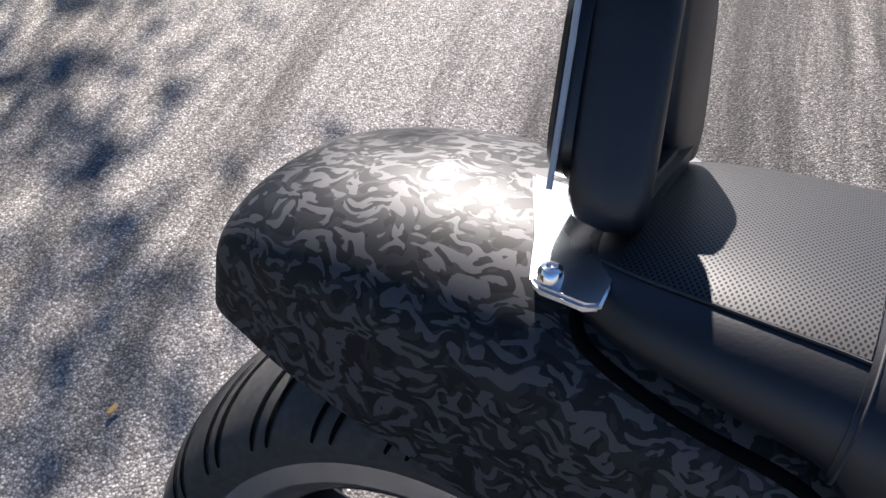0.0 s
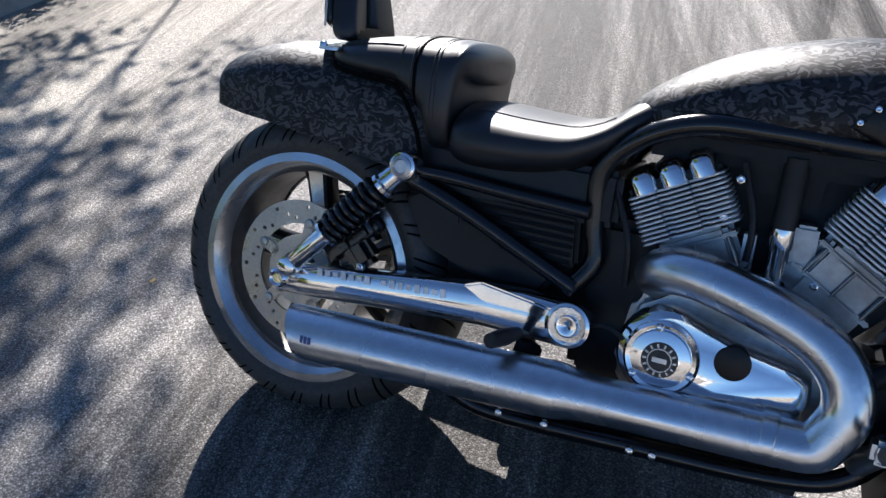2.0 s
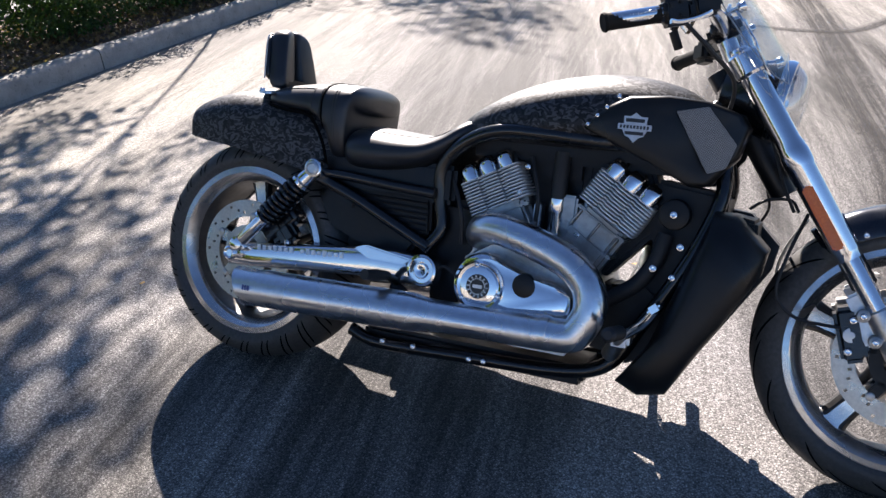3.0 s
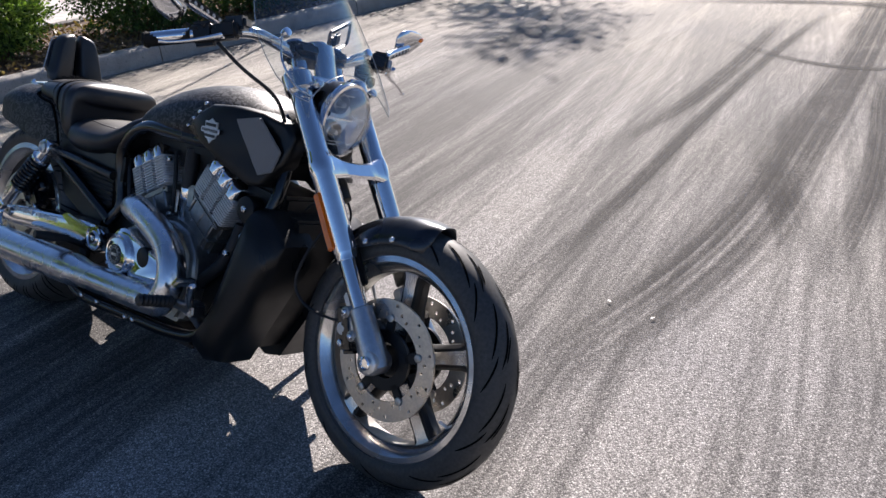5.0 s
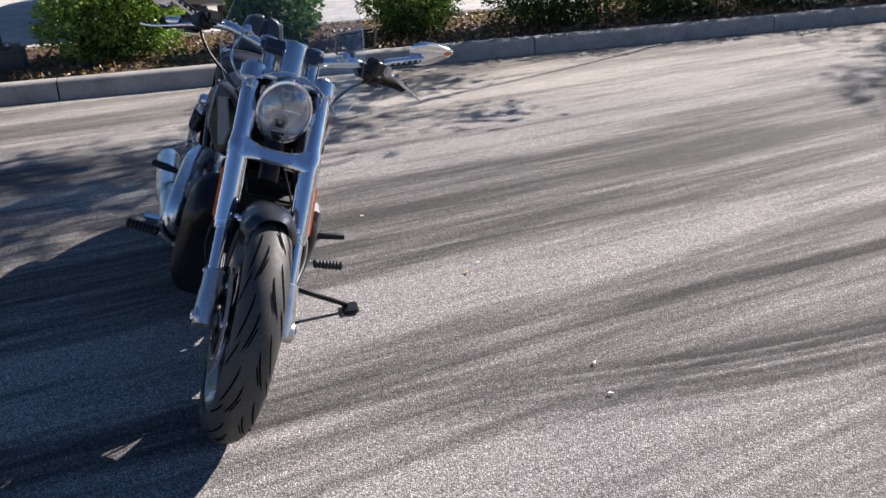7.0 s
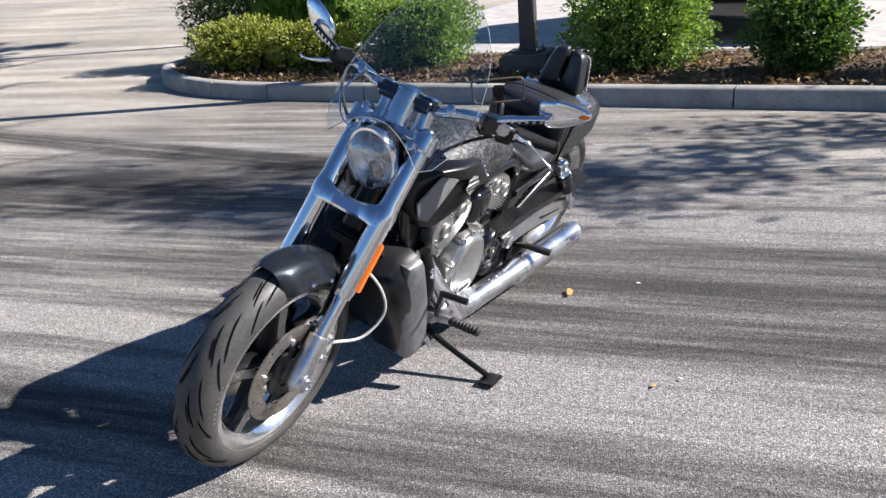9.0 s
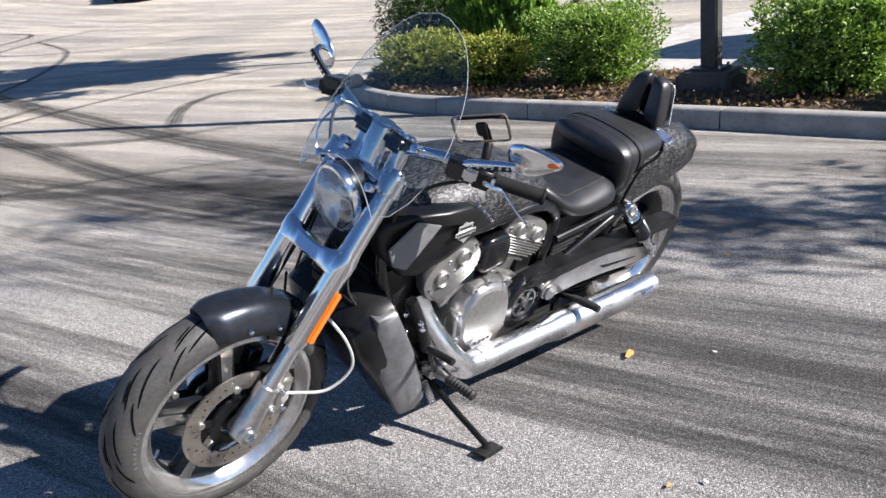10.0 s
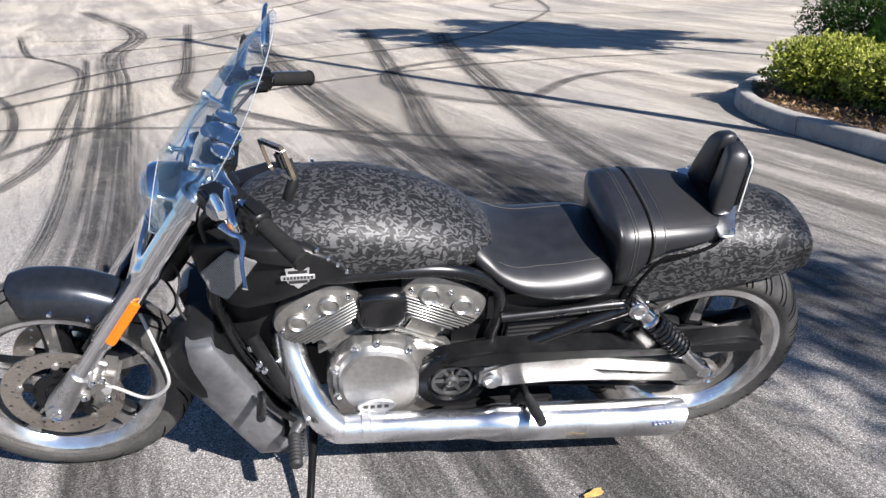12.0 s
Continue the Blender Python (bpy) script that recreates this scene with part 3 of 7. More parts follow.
skid([(1.56, 5.60), (1.74, 4.52), (1.96, 3.58), (2.14, 2.64), (2.25, 1.62)], 0.15)
skid([(-1.10, 7.41), (0.28, 8.00), (1.46, 7.92), (2.55, 7.31)], 0.35)
skid([(1.83, -0.39), (2.03, -1.24), (2.20, -2.40), (2.66, -4.89), (3.40, -8.66), (4.17, -12.23), (4.65, -16.78), (7.38, -23.83)], 0.52)
skid([(3.28, -2.07), (3.00, -3.93), (3.38, -6.31), (4.13, -9.93), (5.01, -11.75), (5.58, -12.65), (7.04, -17.02)], 0.16)
skid([(-1.01, -5.68), (-1.26, -6.40), (-2.08, -7.67), (-2.92, -8.12), (-3.20, -7.36)], 0.22)
skid([(2.49, -16.45), (1.64, -11.18), (1.10, -7.53), (0.64, -5.12), (0.33, -3.46), (0.04, -1.65)], 0.55)
skid([(-0.02, -16.97), (-0.06, -12.95), (0.01, -7.23), (0.09, -4.58), (-0.11, -2.94), (-0.37, -1.33)], 0.36)
skid([(-1.55, -15.65), (-1.27, -12.57), (-1.01, -7.78), (-0.93, -5.01), (-0.96, -2.99), (-0.99, -1.01)], 0.48)
skid([(3.91, -19.23), (2.76, -10.25), (2.40, -7.37), (0.93, -4.85), (-0.25, -3.23), (-0.49, -1.79)], 0.24)
skid([(3.63, -3.42), (2.77, -5.72), (0.89, -8.13), (-2.23, -9.76), (-5.28, -9.87)], 0.16)
skid([(5.25, -4.25), (2.74, -9.34), (-1.24, -12.90), (-4.93, -19.59), (-6.03, -25.05)], 0.18)
skid([(-8.78, -18.73), (-5.82, -19.13), (-4.07, -21.71), (-5.04, -23.70), (-8.17, -25.97), (-12.68, -26.11)], 0.22)
skid([(2.33, -29.38), (-0.95, -24.79), (-4.21, -24.76), (-6.68, -27.36), (-5.71, -30.08), (-2.03, -30.75), (2.83, -29.75), (3.92, -24.64)], 0.25)
skid([(7.33, -31.73), (3.29, -31.00), (0.77, -27.67), (2.76, -22.33), (7.14, -19.94)], 0.22)
skid([(4.61, -6.84), (3.46, -10.45), (1.08, -13.47), (-2.39, -14.47), (-5.29, -12.23)], 0.14)
skid([(6.08, -9.72), (4.45, -7.67), (3.48, -4.89), (3.48, -2.29)], 0.13)
skid([(2.10, -17.33), (3.32, -14.02), (5.16, -12.36), (7.25, -13.23)], 0.15)
skid([(-0.06, -22.96), (1.84, -18.47), (4.10, -15.48), (6.71, -15.24)], 0.17)
skid([(-1.14, -3.74), (0.39, -4.64), (2.02, -5.27), (4.02, -5.47), (6.04, -4.43)], 0.10)
skid([(-1.93, -5.36), (-0.68, -6.06), (0.09, -7.37), (-0.08, -9.15), (-1.51, -10.45)], 0.26)
skid([(2.33, -1.01), (2.50, -2.56), (2.99, -5.06), (3.80, -8.90), (4.57, -12.15)], 0.12)
skid([(2.57, -1.01), (3.12, -3.22), (4.77, -6.04)], 0.14)
skid([(1.52, 3.15), (1.66, 2.86), (1.80, 2.55), (2.03, 2.10), (2.20, 1.80)], 0.20)

# the motorcycle, built upright with its rear axle over the origin and its nose to +x, then leaned on its stand
LEAN, STEER = 20.23, -0.0
bike = empty("motorcycle")
AXLE_F, AXLE_R = Vector((1.70, 0, 0.325)), Vector((0.0, 0, 0.325))
FORK = Vector((0.562, 0, -0.827))          # down the fork
STEM = Vector((1.235, 0, 0.90))
STEERED = Matrix.Translation(STEM) @ Matrix.Rotation(-radians(STEER), 4, FORK) @ Matrix.Translation(-STEM)


def tyre(parent, c, r, half, rim_r):
    """A round tyre carcass: crown, shoulders, sidewalls with a raised rib, and beads."""
    bm = bmesh.new()
    prof = []
    for j in range(41):
        phi = radians(-118 + 236 * j / 40)
        y = half * math.sin(phi) if abs(phi) < radians(90) else math.copysign(half * (1 - 0.16 * (abs(phi) - radians(90))), phi)
        drop = (1 - math.cos(min(abs(phi), radians(90)))) * 0.060
        if abs(phi) > radians(90):
            drop += (abs(phi) - radians(90)) / radians(28) * (r - 0.060 - rim_r)
        if 98 < abs(math.degrees(phi)) < 104:
            y *= 1.012
        prof.append((y, r - drop))
    lathe(bm, [(-half * 0.72, rim_r)] + prof + [(half * 0.72, rim_r)], c, seg=160)
    return part("tyre", bm, "rubber", parent, angle=60)


def tread(parent, c, r, half, lines, pitch):
    """Tread grooves as strips that follow the tyre's surface, their shade put in black."""

    def on_tyre(a, u):
        phi = u * radians(118)
        return c + (r - (1 - math.cos(min(abs(phi), radians(90)))) * 0.060) * Vector((math.cos(a), 0, math.sin(a))) + Vector((0, half * math.sin(max(min(phi, math.pi / 2), -math.pi / 2)), 0))

    bm = bmesh.new()
    for side in (-1, 1):
        for k in range(round(360 / pitch)):
            for off, sweep, lo, hi, bend, wide in lines:
                line = []
                for q in range(37):
                    s = q / 36
                    line.append((radians(k * pitch + off + (pitch / 2 if side > 0 else 0) + sweep * s), side * (lo + (hi - lo) * s ** bend)))
                rows = []
                for q, (a, u) in enumerate(line):
                    p = on_tyre(a, u)
                    d = on_tyre(*line[min(q + 1, 36)]) - on_tyre(*line[max(q - 1, 0)])
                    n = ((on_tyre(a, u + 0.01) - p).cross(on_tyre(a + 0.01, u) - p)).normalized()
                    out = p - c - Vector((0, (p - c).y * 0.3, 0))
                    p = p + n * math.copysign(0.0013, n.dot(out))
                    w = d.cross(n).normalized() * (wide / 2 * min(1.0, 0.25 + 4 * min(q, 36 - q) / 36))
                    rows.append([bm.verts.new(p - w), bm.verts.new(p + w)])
                for m, n in zip(rows, rows[1:]):
                    bm.faces.new((m[0], m[1], n[1], n[0]))
    ob = part("tread", bm, "matt_black", parent)
    ob["kind"] = "stuff"


def rim(parent, c, r, half, phase, n=5, hub_r=0.045, hub_half=0.06):
    """Cast wheel: rim with bright lips, five broad spokes and a hub."""
    bm = bmesh.new()
    prof = [(-half, r), (-half, r - 0.012), (-half + 0.006, r - 0.020), (-half + 0.020, r - 0.030), (-half * 0.5, r - 0.040), (half * 0.5, r - 0.040),
            (half - 0.020, r - 0.030), (half - 0.006, r - 0.020), (half, r - 0.012), (half, r), (half * 0.6, r - 0.004), (-half * 0.6, r - 0.004)]
    lathe(bm, prof, c, seg=96)
    part("rim", bm, "rim_grey", parent, "grey alloy rim barrel")
    for s in (-1, 1):
        bm = bmesh.new()
        y = s * half
        lathe(bm, [(y + s * 0.004, r + 0.005), (y + s * 0.006, r - 0.014), (y - s * 0.003, r - 0.026), (y - s * 0.022, r - 0.038), (y - s * 0.024, r - 0.034), (y - s * 0.004, r + 0.002)], c, seg=96)
        part("rim_lip", bm, "rim_alloy", parent, "machined silver rim edge")
    bm = bmesh.new()
    turned(bm, [(-hub_half, 0.02), (-hub_half, hub_r * 0.8), (-hub_half + 0.012, hub_r), (hub_half - 0.012, hub_r), (hub_half, hub_r * 0.8), (hub_half, 0.02)], c, (0, 1, 0), 32)
    part("hub", bm, "black_satin", parent)
    for k in range(n):
        a = radians(phase + 360 * k / n)
        t, q = Vector((math.cos(a), 0, math.sin(a))), Vector((-math.sin(a), 0, math.cos(a)))
        bm = bmesh.new()
        rings = []
        for f, w, h in ((0.10, 0.034, 0.036), (0.28, 0.030, 0.030), (0.55, 0.029, 0.024), (0.82, 0.031, 0.022), (0.94, 0.036, 0.023), (1.0, 0.046, 0.026)):
            d = hub_r * 0.7 + (r - 0.034 - hub_r * 0.7) * f
            rings.append([c + t * d + q * (w * u) + Vector((0, h * v, 0)) for u, v in ((-1, -0.55), (-0.72, -1), (0.72, -1), (1, -0.55), (1, 0.55), (0.72, 1), (-0.72, 1), (-1, 0.55))])
        skin(bm, rings)
        sp = part("spoke", bm, "black_satin", parent)
        for s in (-1, 1):
            bm = bmesh.new()
            rr = []
            for f, w, h in ((0.16, 0.017, 0.0345), (0.55, 0.0145, 0.0255), (0.93, 0.017, 0.0245), (1.0, 0.024, 0.0275)):
                d = hub_r * 0.7 + (r - 0.034 - hub_r * 0.7) * f
                rr.append([c + t * d + q * (w * u) + Vector((0, s * (h + e), 0)) for u, e in ((-1, -0.004), (-1, 0.001), (1, 0.001), (1, -0.004))])
            skin(bm, rr)
            part("spoke_face", bm, "rim_alloy", sp, "machined silver face of the spoke")


def brake_disc(parent, c, y, r_out, r_in, phase=0.0, carrier="black_satin"):
    """A drilled disc with real holes, on a carrier with arms and rivets."""
    seg, rows = 110, 6
    bm = bmesh.new()
    t = 0.0026
    radii = [r_in + (r_out - r_in) * k / rows for k in range(rows + 1)]
    grid = {}
    for s in (0, 1):
        for i in range(seg):
            a = 2 * math.pi * i / seg
            for k, rr in enumerate(radii):
                grid[s, i, k] = bm.verts.new(c + Vector((rr * math.cos(a), y + (t if s else -t), rr * math.sin(a))))
    hole = set()
    for i in range(0, seg, 10):
        hole |= {(i, 1), ((i + 3) % seg, 2), ((i + 6) % seg, 4)}
    for i in range(seg):
        j = (i + 1) % seg
        for k in range(rows):
            if (i, k) in hole:
                for (i0, k0), (i1, k1) in (((i, k), (j, k)), ((j, k), (j, k + 1)), ((j, k + 1), (i, k + 1)), ((i, k + 1), (i, k))):
                    bm.faces.new((grid[0, i0, k0], grid[0, i1, k1], grid[1, i1, k1], grid[1, i0, k0]))
                continue
            bm.faces.new((grid[0, i, k], grid[0, j, k], grid[0, j, k + 1], grid[0, i, k + 1]))
            bm.faces.new((grid[1, i, k], grid[1, i, k + 1], grid[1, j, k + 1], grid[1, j, k]))
        for k in (0, rows):
            bm.faces.new((grid[0, i, k], grid[1, i, k], grid[1, j, k], grid[0, j, k]))
    d = part("brake_disc", bm, "disc_steel", parent, "drilled steel brake disc")
    bm = bmesh.new()
    lathe(bm, [(y - 0.004, 0.044), (y - 0.004, 0.074), (y + 0.004, 0.074), (y + 0.004, 0.044)], c, seg=48)
    for k in range(5):
        a = radians(phase + 72 * k)
        tt = Vector((math.cos(a), 0, math.sin(a)))
        box(bm, c + tt * (0.5 * (0.06 + r_in + 0.008)) + Vector((0, y, 0)), (r_in + 0.008 - 0.06, 0.008, 0.026), 0.003, Matrix.Rotation(-a, 3, "Y"))
    part("disc_carrier", bm, carrier, d)
    for k in range(5):
        a = radians(phase + 72 * k)
        p = c + Vector((math.cos(a), 0, math.sin(a))) * (r_in + 0.004)
        bm = bmesh.new()
        cyl(bm, p + Vector((0, y - 0.008, 0)), p + Vector((0, y + 0.008, 0)), 0.010, seg=12, bevel=0.002)
        part("disc_rivet", bm, "rust_bolt", d)


def bolt(parent, p, d=(0, 1, 0), r=0.008, h=0.007, material="chrome"):
    """A round-headed socket screw."""
    bm = bmesh.new()
    d = Vector(d).normalized()
    turned(bm, [(-0.004, r), (h * 0.5, r), (h * 0.9, r * 0.8), (h, r * 0.5), (h * 0.5, r * 0.42), (h * 0.45, 0.0005)], p, d, 14)
    return part("bolt", bm, material, parent)


# ---- wheels
rear_wheel = empty("rear_wheel", bike)
G_REAR = [(0, 15, 0.05, 0.84, 1.3, 0.0050), (7.5, 11, 0.20, 0.82, 1.3, 0.0046)]
G_FRONT = [(0, -19, 0.08, 0.30, 1.6, 0.0048), (8, -23, 0.22, 0.48, 1.4, 0.0052), (19, -16, 0.36, 0.66, 1.2, 0.0050), (26, -10, 0.06, 0.20, 1.0, 0.0040)]
tyre(rear_wheel, AXLE_R, 0.325, 0.122, 0.240)
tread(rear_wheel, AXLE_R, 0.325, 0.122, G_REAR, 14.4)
rim(rear_wheel, AXLE_R, 0.239, 0.109, 30, hub_half=0.085)
brake_disc(rear_wheel, AXLE_R, -0.118, 0.146, 0.098, 10, "disc_steel")

XF = STEERED
front_wheel = empty("front_wheel", bike)
front_tyre = tyre(front_wheel, AXLE_F, 0.325, 0.062, 0.252)
bm = bmesh.new()
for k in range(8):
    a = radians(21 - 3.4 * k)
    box(bm, AXLE_F + Vector((0.271 * math.cos(a), 0.0618, 0.271 * math.sin(a))), (0.008, 0.0012, 0.0042), 0, Matrix.Rotation(-a, 3, "Y"))
part("sidewall_lettering", bm, "panel_grey", front_tyre, "pale raised lettering on the sidewall")
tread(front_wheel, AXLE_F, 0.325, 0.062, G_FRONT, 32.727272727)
rim(front_wheel, AXLE_F, 0.251, 0.048, 18, hub_half=0.060)
for s in (-1, 1):
    brake_disc(front_wheel, AXLE_F, s * 0.066, 0.149, 0.100, 20)
bm = bmesh.new()
tube(bm, [AXLE_F + Vector((0.19, -0.02, -0.115)), AXLE_F + Vector((0.165, -0.035, -0.10))], 0.004, 8)
part("valve", bm, "pale_litter", front_wheel, "small white valve cap")

# ---- front fork
fork = empty("front_fork", bike)


def on_fork(d, y, off=0.0):
    """A place d metres up the leg from the axle, off metres ahead of it."""
    return AXLE_F - FORK * d + Vector((0, y, 0)) + Vector((0.827, 0, 0.562)) * off


for s in (-1, 1):
    y = s * 0.104
    bm = bmesh.new()
    turned(bm, [(0.0, 0.020), (0.004, 0.0285), (0.20, 0.0285), (0.222, 0.0315), (0.232, 0.0335), (0.262, 0.0335), (0.268, 0.031), (0.47, 0.031), (0.474, 0.029), (0.49, 0.027)], on_fork(0.745, y), FORK, 36)
    leg = part("fork_tube", bm, "chrome", fork, "polished silver upper fork tube")
    bm = bmesh.new()
    turned(bm, [(0.0, 0.0215), (0.16, 0.0215)], on_fork(0.27, y), FORK, 28)
    part("fork_slider", bm, "chrome", fork)
    bm = bmesh.new()
    turned(bm, [(0, 0.022), (0.004, 0.029), (0.05, 0.030), (0.09, 0.034), (0.13, 0.036), (0.155, 0.033), (0.165, 0.02)], on_fork(0.135, y), FORK, 24)
    cyl(bm, AXLE_F + Vector((0, y - s * 0.030, 0)), AXLE_F + Vector((0, y + s * 0.034, 0)), 0.030, seg=24, bevel=0.005)
    box(bm, on_fork(0.10, y - s * 0.012, -0.036), (0.05, 0.026, 0.07), 0.006, Matrix.Rotation(radians(-34), 3, "Y"))
    box(bm, on_fork(0.16, y - s * 0.012, -0.030), (0.035, 0.024, 0.05), 0.006, Matrix.Rotation(radians(-34), 3, "Y"))
    casting = part("fork_foot", bm, "brushed", fork, "cast silver axle holder")
    for du, dv in ((0.075, -0.034), (0.135, -0.030)):
        bm = bmesh.new()
        pb = on_fork(du, y + s * 0.006, dv)
        cyl(bm, pb - Vector((0, s * 0.016, 0)), pb + Vector((0, s * 0.018, 0)), 0.014, seg=18, bevel=0.003)
        lug = part("bolt_lug", bm, "cast_alloy", casting)
        bolt(lug, pb + Vector((0, s * 0.018, 0)), (0, s, 0), 0.008)
    bm = bmesh.new()
    turned(bm, [(0, 0.017), (0.006, 0.017), (0.008, 0.012), (0.004, 0.010), (0.004, 0.0005)], AXLE_F + Vector((0, y + s * 0.034, 0)), (0, s, 0), 20)
    part("axle_nut", bm, "chrome", casting)
    # amber reflector
    bm = bmesh.new()
    rot = Matrix.Rotation(radians(-34), 3, "Y")
    cpt = on_fork(0.360, s * 0.136, -0.010)
    box(bm, cpt, (0.024, 0.010, 0.150), 0.004, rot)
    part("reflector", bm, "amber_lens", leg, "long amber side reflector")
    # caliper on the outside of the disc, behind the leg
    bm = bmesh.new()
    cpos = AXLE_F + Vector((-0.118, s * 0.070, 0.045))
    box(bm, cpos, (0.055, 0.070, 0.125), 0.012, Matrix.Rotation(radians(-18), 3, "Y"), 3)
    box(bm, cpos + Vector((0.012, s * 0.016, 0)), (0.040, 0.050, 0.085), 0.010, Matrix.Rotation(radians(-18), 3, "Y"), 2)
    cal = part("brake_caliper", bm, "black_paint" if s < 0 else "cast_alloy", fork, "four-piston brake caliper")
    for dz in (-0.035, 0.035):
        bolt(cal, cpos + Vector((0.0, s * 0.036, dz)), (0, s, 0), 0.009)
    bm = bmesh.new()
    turned(bm, [(0, 0.016), (0.004, 0.016), (0.005, 0.0005)], cpos + Vector((0.0, s * 0.0365, 0.002)), (0, s, 0), 20)
    part("caliper_badge", bm, "badge_silver", cal)

# lower bridge between the legs
bm = bmesh.new()
rings = []
for k in range(13):
    u = -1 + k / 6
    h = 0.022 + 0.020 * abs(u) ** 3
    cpt = on_fork(0.500 - 0.012 * (1 - u * u), u * 0.106, 0.012)
    rings.append([cpt + Vector((0.827, 0, 0.562)) * (0.020 * a) + FORK * (h * b) for a, b in ((-1, -0.7), (-0.7, -1), (0.7, -1), (1, -0.7), (1, 0.7), (0.7, 1), (-0.7, 1), (-1, 0.7))])
skin(bm, rings)
part("fork_bridge", bm, "chrome", fork, "polished lower fork bridge")
# upper triple clamp with caps
bm = bmesh.new()
poly_c = on_fork(0.735, 0)
box(bm, poly_c, (0.075, 0.19, 0.030), 0.010, Matrix.Rotation(radians(-34), 3, "Y"), 3)
for s in (-1, 1):
    turned(bm, [(-0.028, 0.034), (-0.022, 0.039), (0.022, 0.039), (0.028, 0.034)], on_fork(0.735, s * 0.104), FORK, 28)
clamp = part("top_clamp", bm, "chrome", fork, "chrome top yoke")
for s in (-1, 1):
    bm = bmesh.new()
    turned(bm, [(0, 0.022), (0.008, 0.021), (0.014, 0.016), (0.010, 0.010), (0.010, 0.0005)], on_fork(0.762, s * 0.104), -FORK, 20)
    part("fork_cap", bm, "chrome", clamp)
bm = bmesh.new()
cyl(bm, STEM - FORK * 0.03, STEM + FORK * 0.30, 0.030, seg=24, bevel=0.004)
part("steering_stem", bm, "black_satin", fork)

# front fender: an arch round the wheel
bm = bmesh.new()
rings = []
for k in range(27):
    a = radians(132 - (132 - 79) * k / 26)
    end = min(k, 26 - k) / 26
    wf = 0.078 * (1 - 0.30 * max(0, 0.10 - end) / 0.10)
    ring = []
    for side, t in ((1, 0.0), (-1, 0.0035)):
        prof = []
        for j in range(17):
            u = -1 + j / 8
            yy = wf * math.copysign(abs(u) ** 0.85, u) * (1 - t * 8)
            rr = 0.347 - t - 0.066 * abs(u) ** 3.0
            prof.append(AXLE_F + Vector((rr * math.cos(a), yy, rr * math.sin(a))))
        ring += prof[::side]
    rings.append(ring)
skin(bm, rings)
ff = part("front_fender", bm, "fender_paint", bike, "dark metallic grey front fender", angle=60)
for s in (-1, 1):
    for a in (97, 114):
        p = AXLE_F + Vector((0.290 * math.cos(radians(a)), s * 0.0785, 0.290 * math.sin(radians(a))))
        bolt(ff, p, (0, s, 0), 0.007)
    bm = bmesh.new()
    box(bm, on_fork(0.235, s * 0.082), (0.055, 0.006, 0.10), 0.003, Matrix.Rotation(radians(-34), 3, "Y"))
    part("fender_bracket", bm, "black_satin", ff)

# headlamp
LAMP = Vector((1.333, 0.0, 0.868))
lamp = empty("headlamp", bike)
LD = Vector((0.985, 0, -0.17)).normalized()
LU = Vector((0.17, 0, 0.985)).normalized()


def oval(d, rw, rh, n=40):
    cpt = LAMP + LD * d
    return [cpt + Vector((0, rw * math.cos(2 * math.pi * k / n), 0)) + LU * (rh * math.sin(2 * math.pi * k / n)) for k in range(n)]


bm = bmesh.new()
skin(bm, [oval(-0.11, 0.02, 0.03), oval(-0.10, 0.045, 0.058), oval(-0.06, 0.066, 0.080), oval(0.0, 0.077, 0.094), oval(0.025, 0.079, 0.097)], cap=False)
part("lamp_shell", bm, "black_paint", lamp, "black headlamp shell")
bm = bmesh.new()
skin(bm, [oval(0.018, 0.080, 0.098), oval(0.030, 0.083, 0.101), oval(0.042, 0.081, 0.099), oval(0.044, 0.075, 0.092), oval(0.030, 0.072, 0.089)], cap=False)
part("lamp_ring", bm, "chrome", lamp)
bm = bmesh.new()
skin(bm, [oval(0.040, 0.076, 0.093), oval(0.058, 0.070, 0.086), oval(0.072, 0.058, 0.071), oval(0.081, 0.042, 0.052), oval(0.086, 0.022, 0.027), oval(0.0875, 0.004, 0.005)], cap=False)
lens = part("lens", bm, "lamp_glass", lamp, "clear headlamp lens", angle=70)
bm = bmesh.new()
skin(bm, [oval(0.036, 0.073, 0.090), oval(0.018, 0.066, 0.082), oval(-0.004, 0.052, 0.065), oval(-0.020, 0.032, 0.040), oval(-0.027, 0.006, 0.008)], cap=False)
part("reflector_bowl", bm, "lamp_mirror", lamp, "faceted chrome bowl", angle=2)
bm = bmesh.new()
box(bm, LAMP + LU * -0.004 + LD * 0.006, (0.024, 0.100, 0.003), 0.001)
part("lamp_divider", bm, "chrome", lamp)
for h in (0.036, -0.040):
    bm = bmesh.new()
    turned(bm, [(0.0, 0.030), (0.022, 0.027), (0.024, 0.024), (0.004, 0.014), (0.003, 0.0005)], LAMP + LU * h + LD * -0.012, LD, 24)
    ring_ = part("bulb_ring", bm, "brushed", lamp)
    bm = bmesh.new()
    turned(bm, [(0.0, 0.008), (0.026, 0.008), (0.032, 0.006), (0.034, 0.0005)], LAMP + LU * h + LD * -0.012, LD, 14)
    part("bulb", bm, "piping", lamp)
for h, w_ in ((-0.062, 0.05), (-0.070, 0.04), (0.062, 0.05)):
    bm = bmesh.new()
    box(bm, LAMP + LU * h + LD * 0.016, (0.016, w_, 0.0035), 0.001)
    part("lamp_rib", bm, "brushed", lamp)

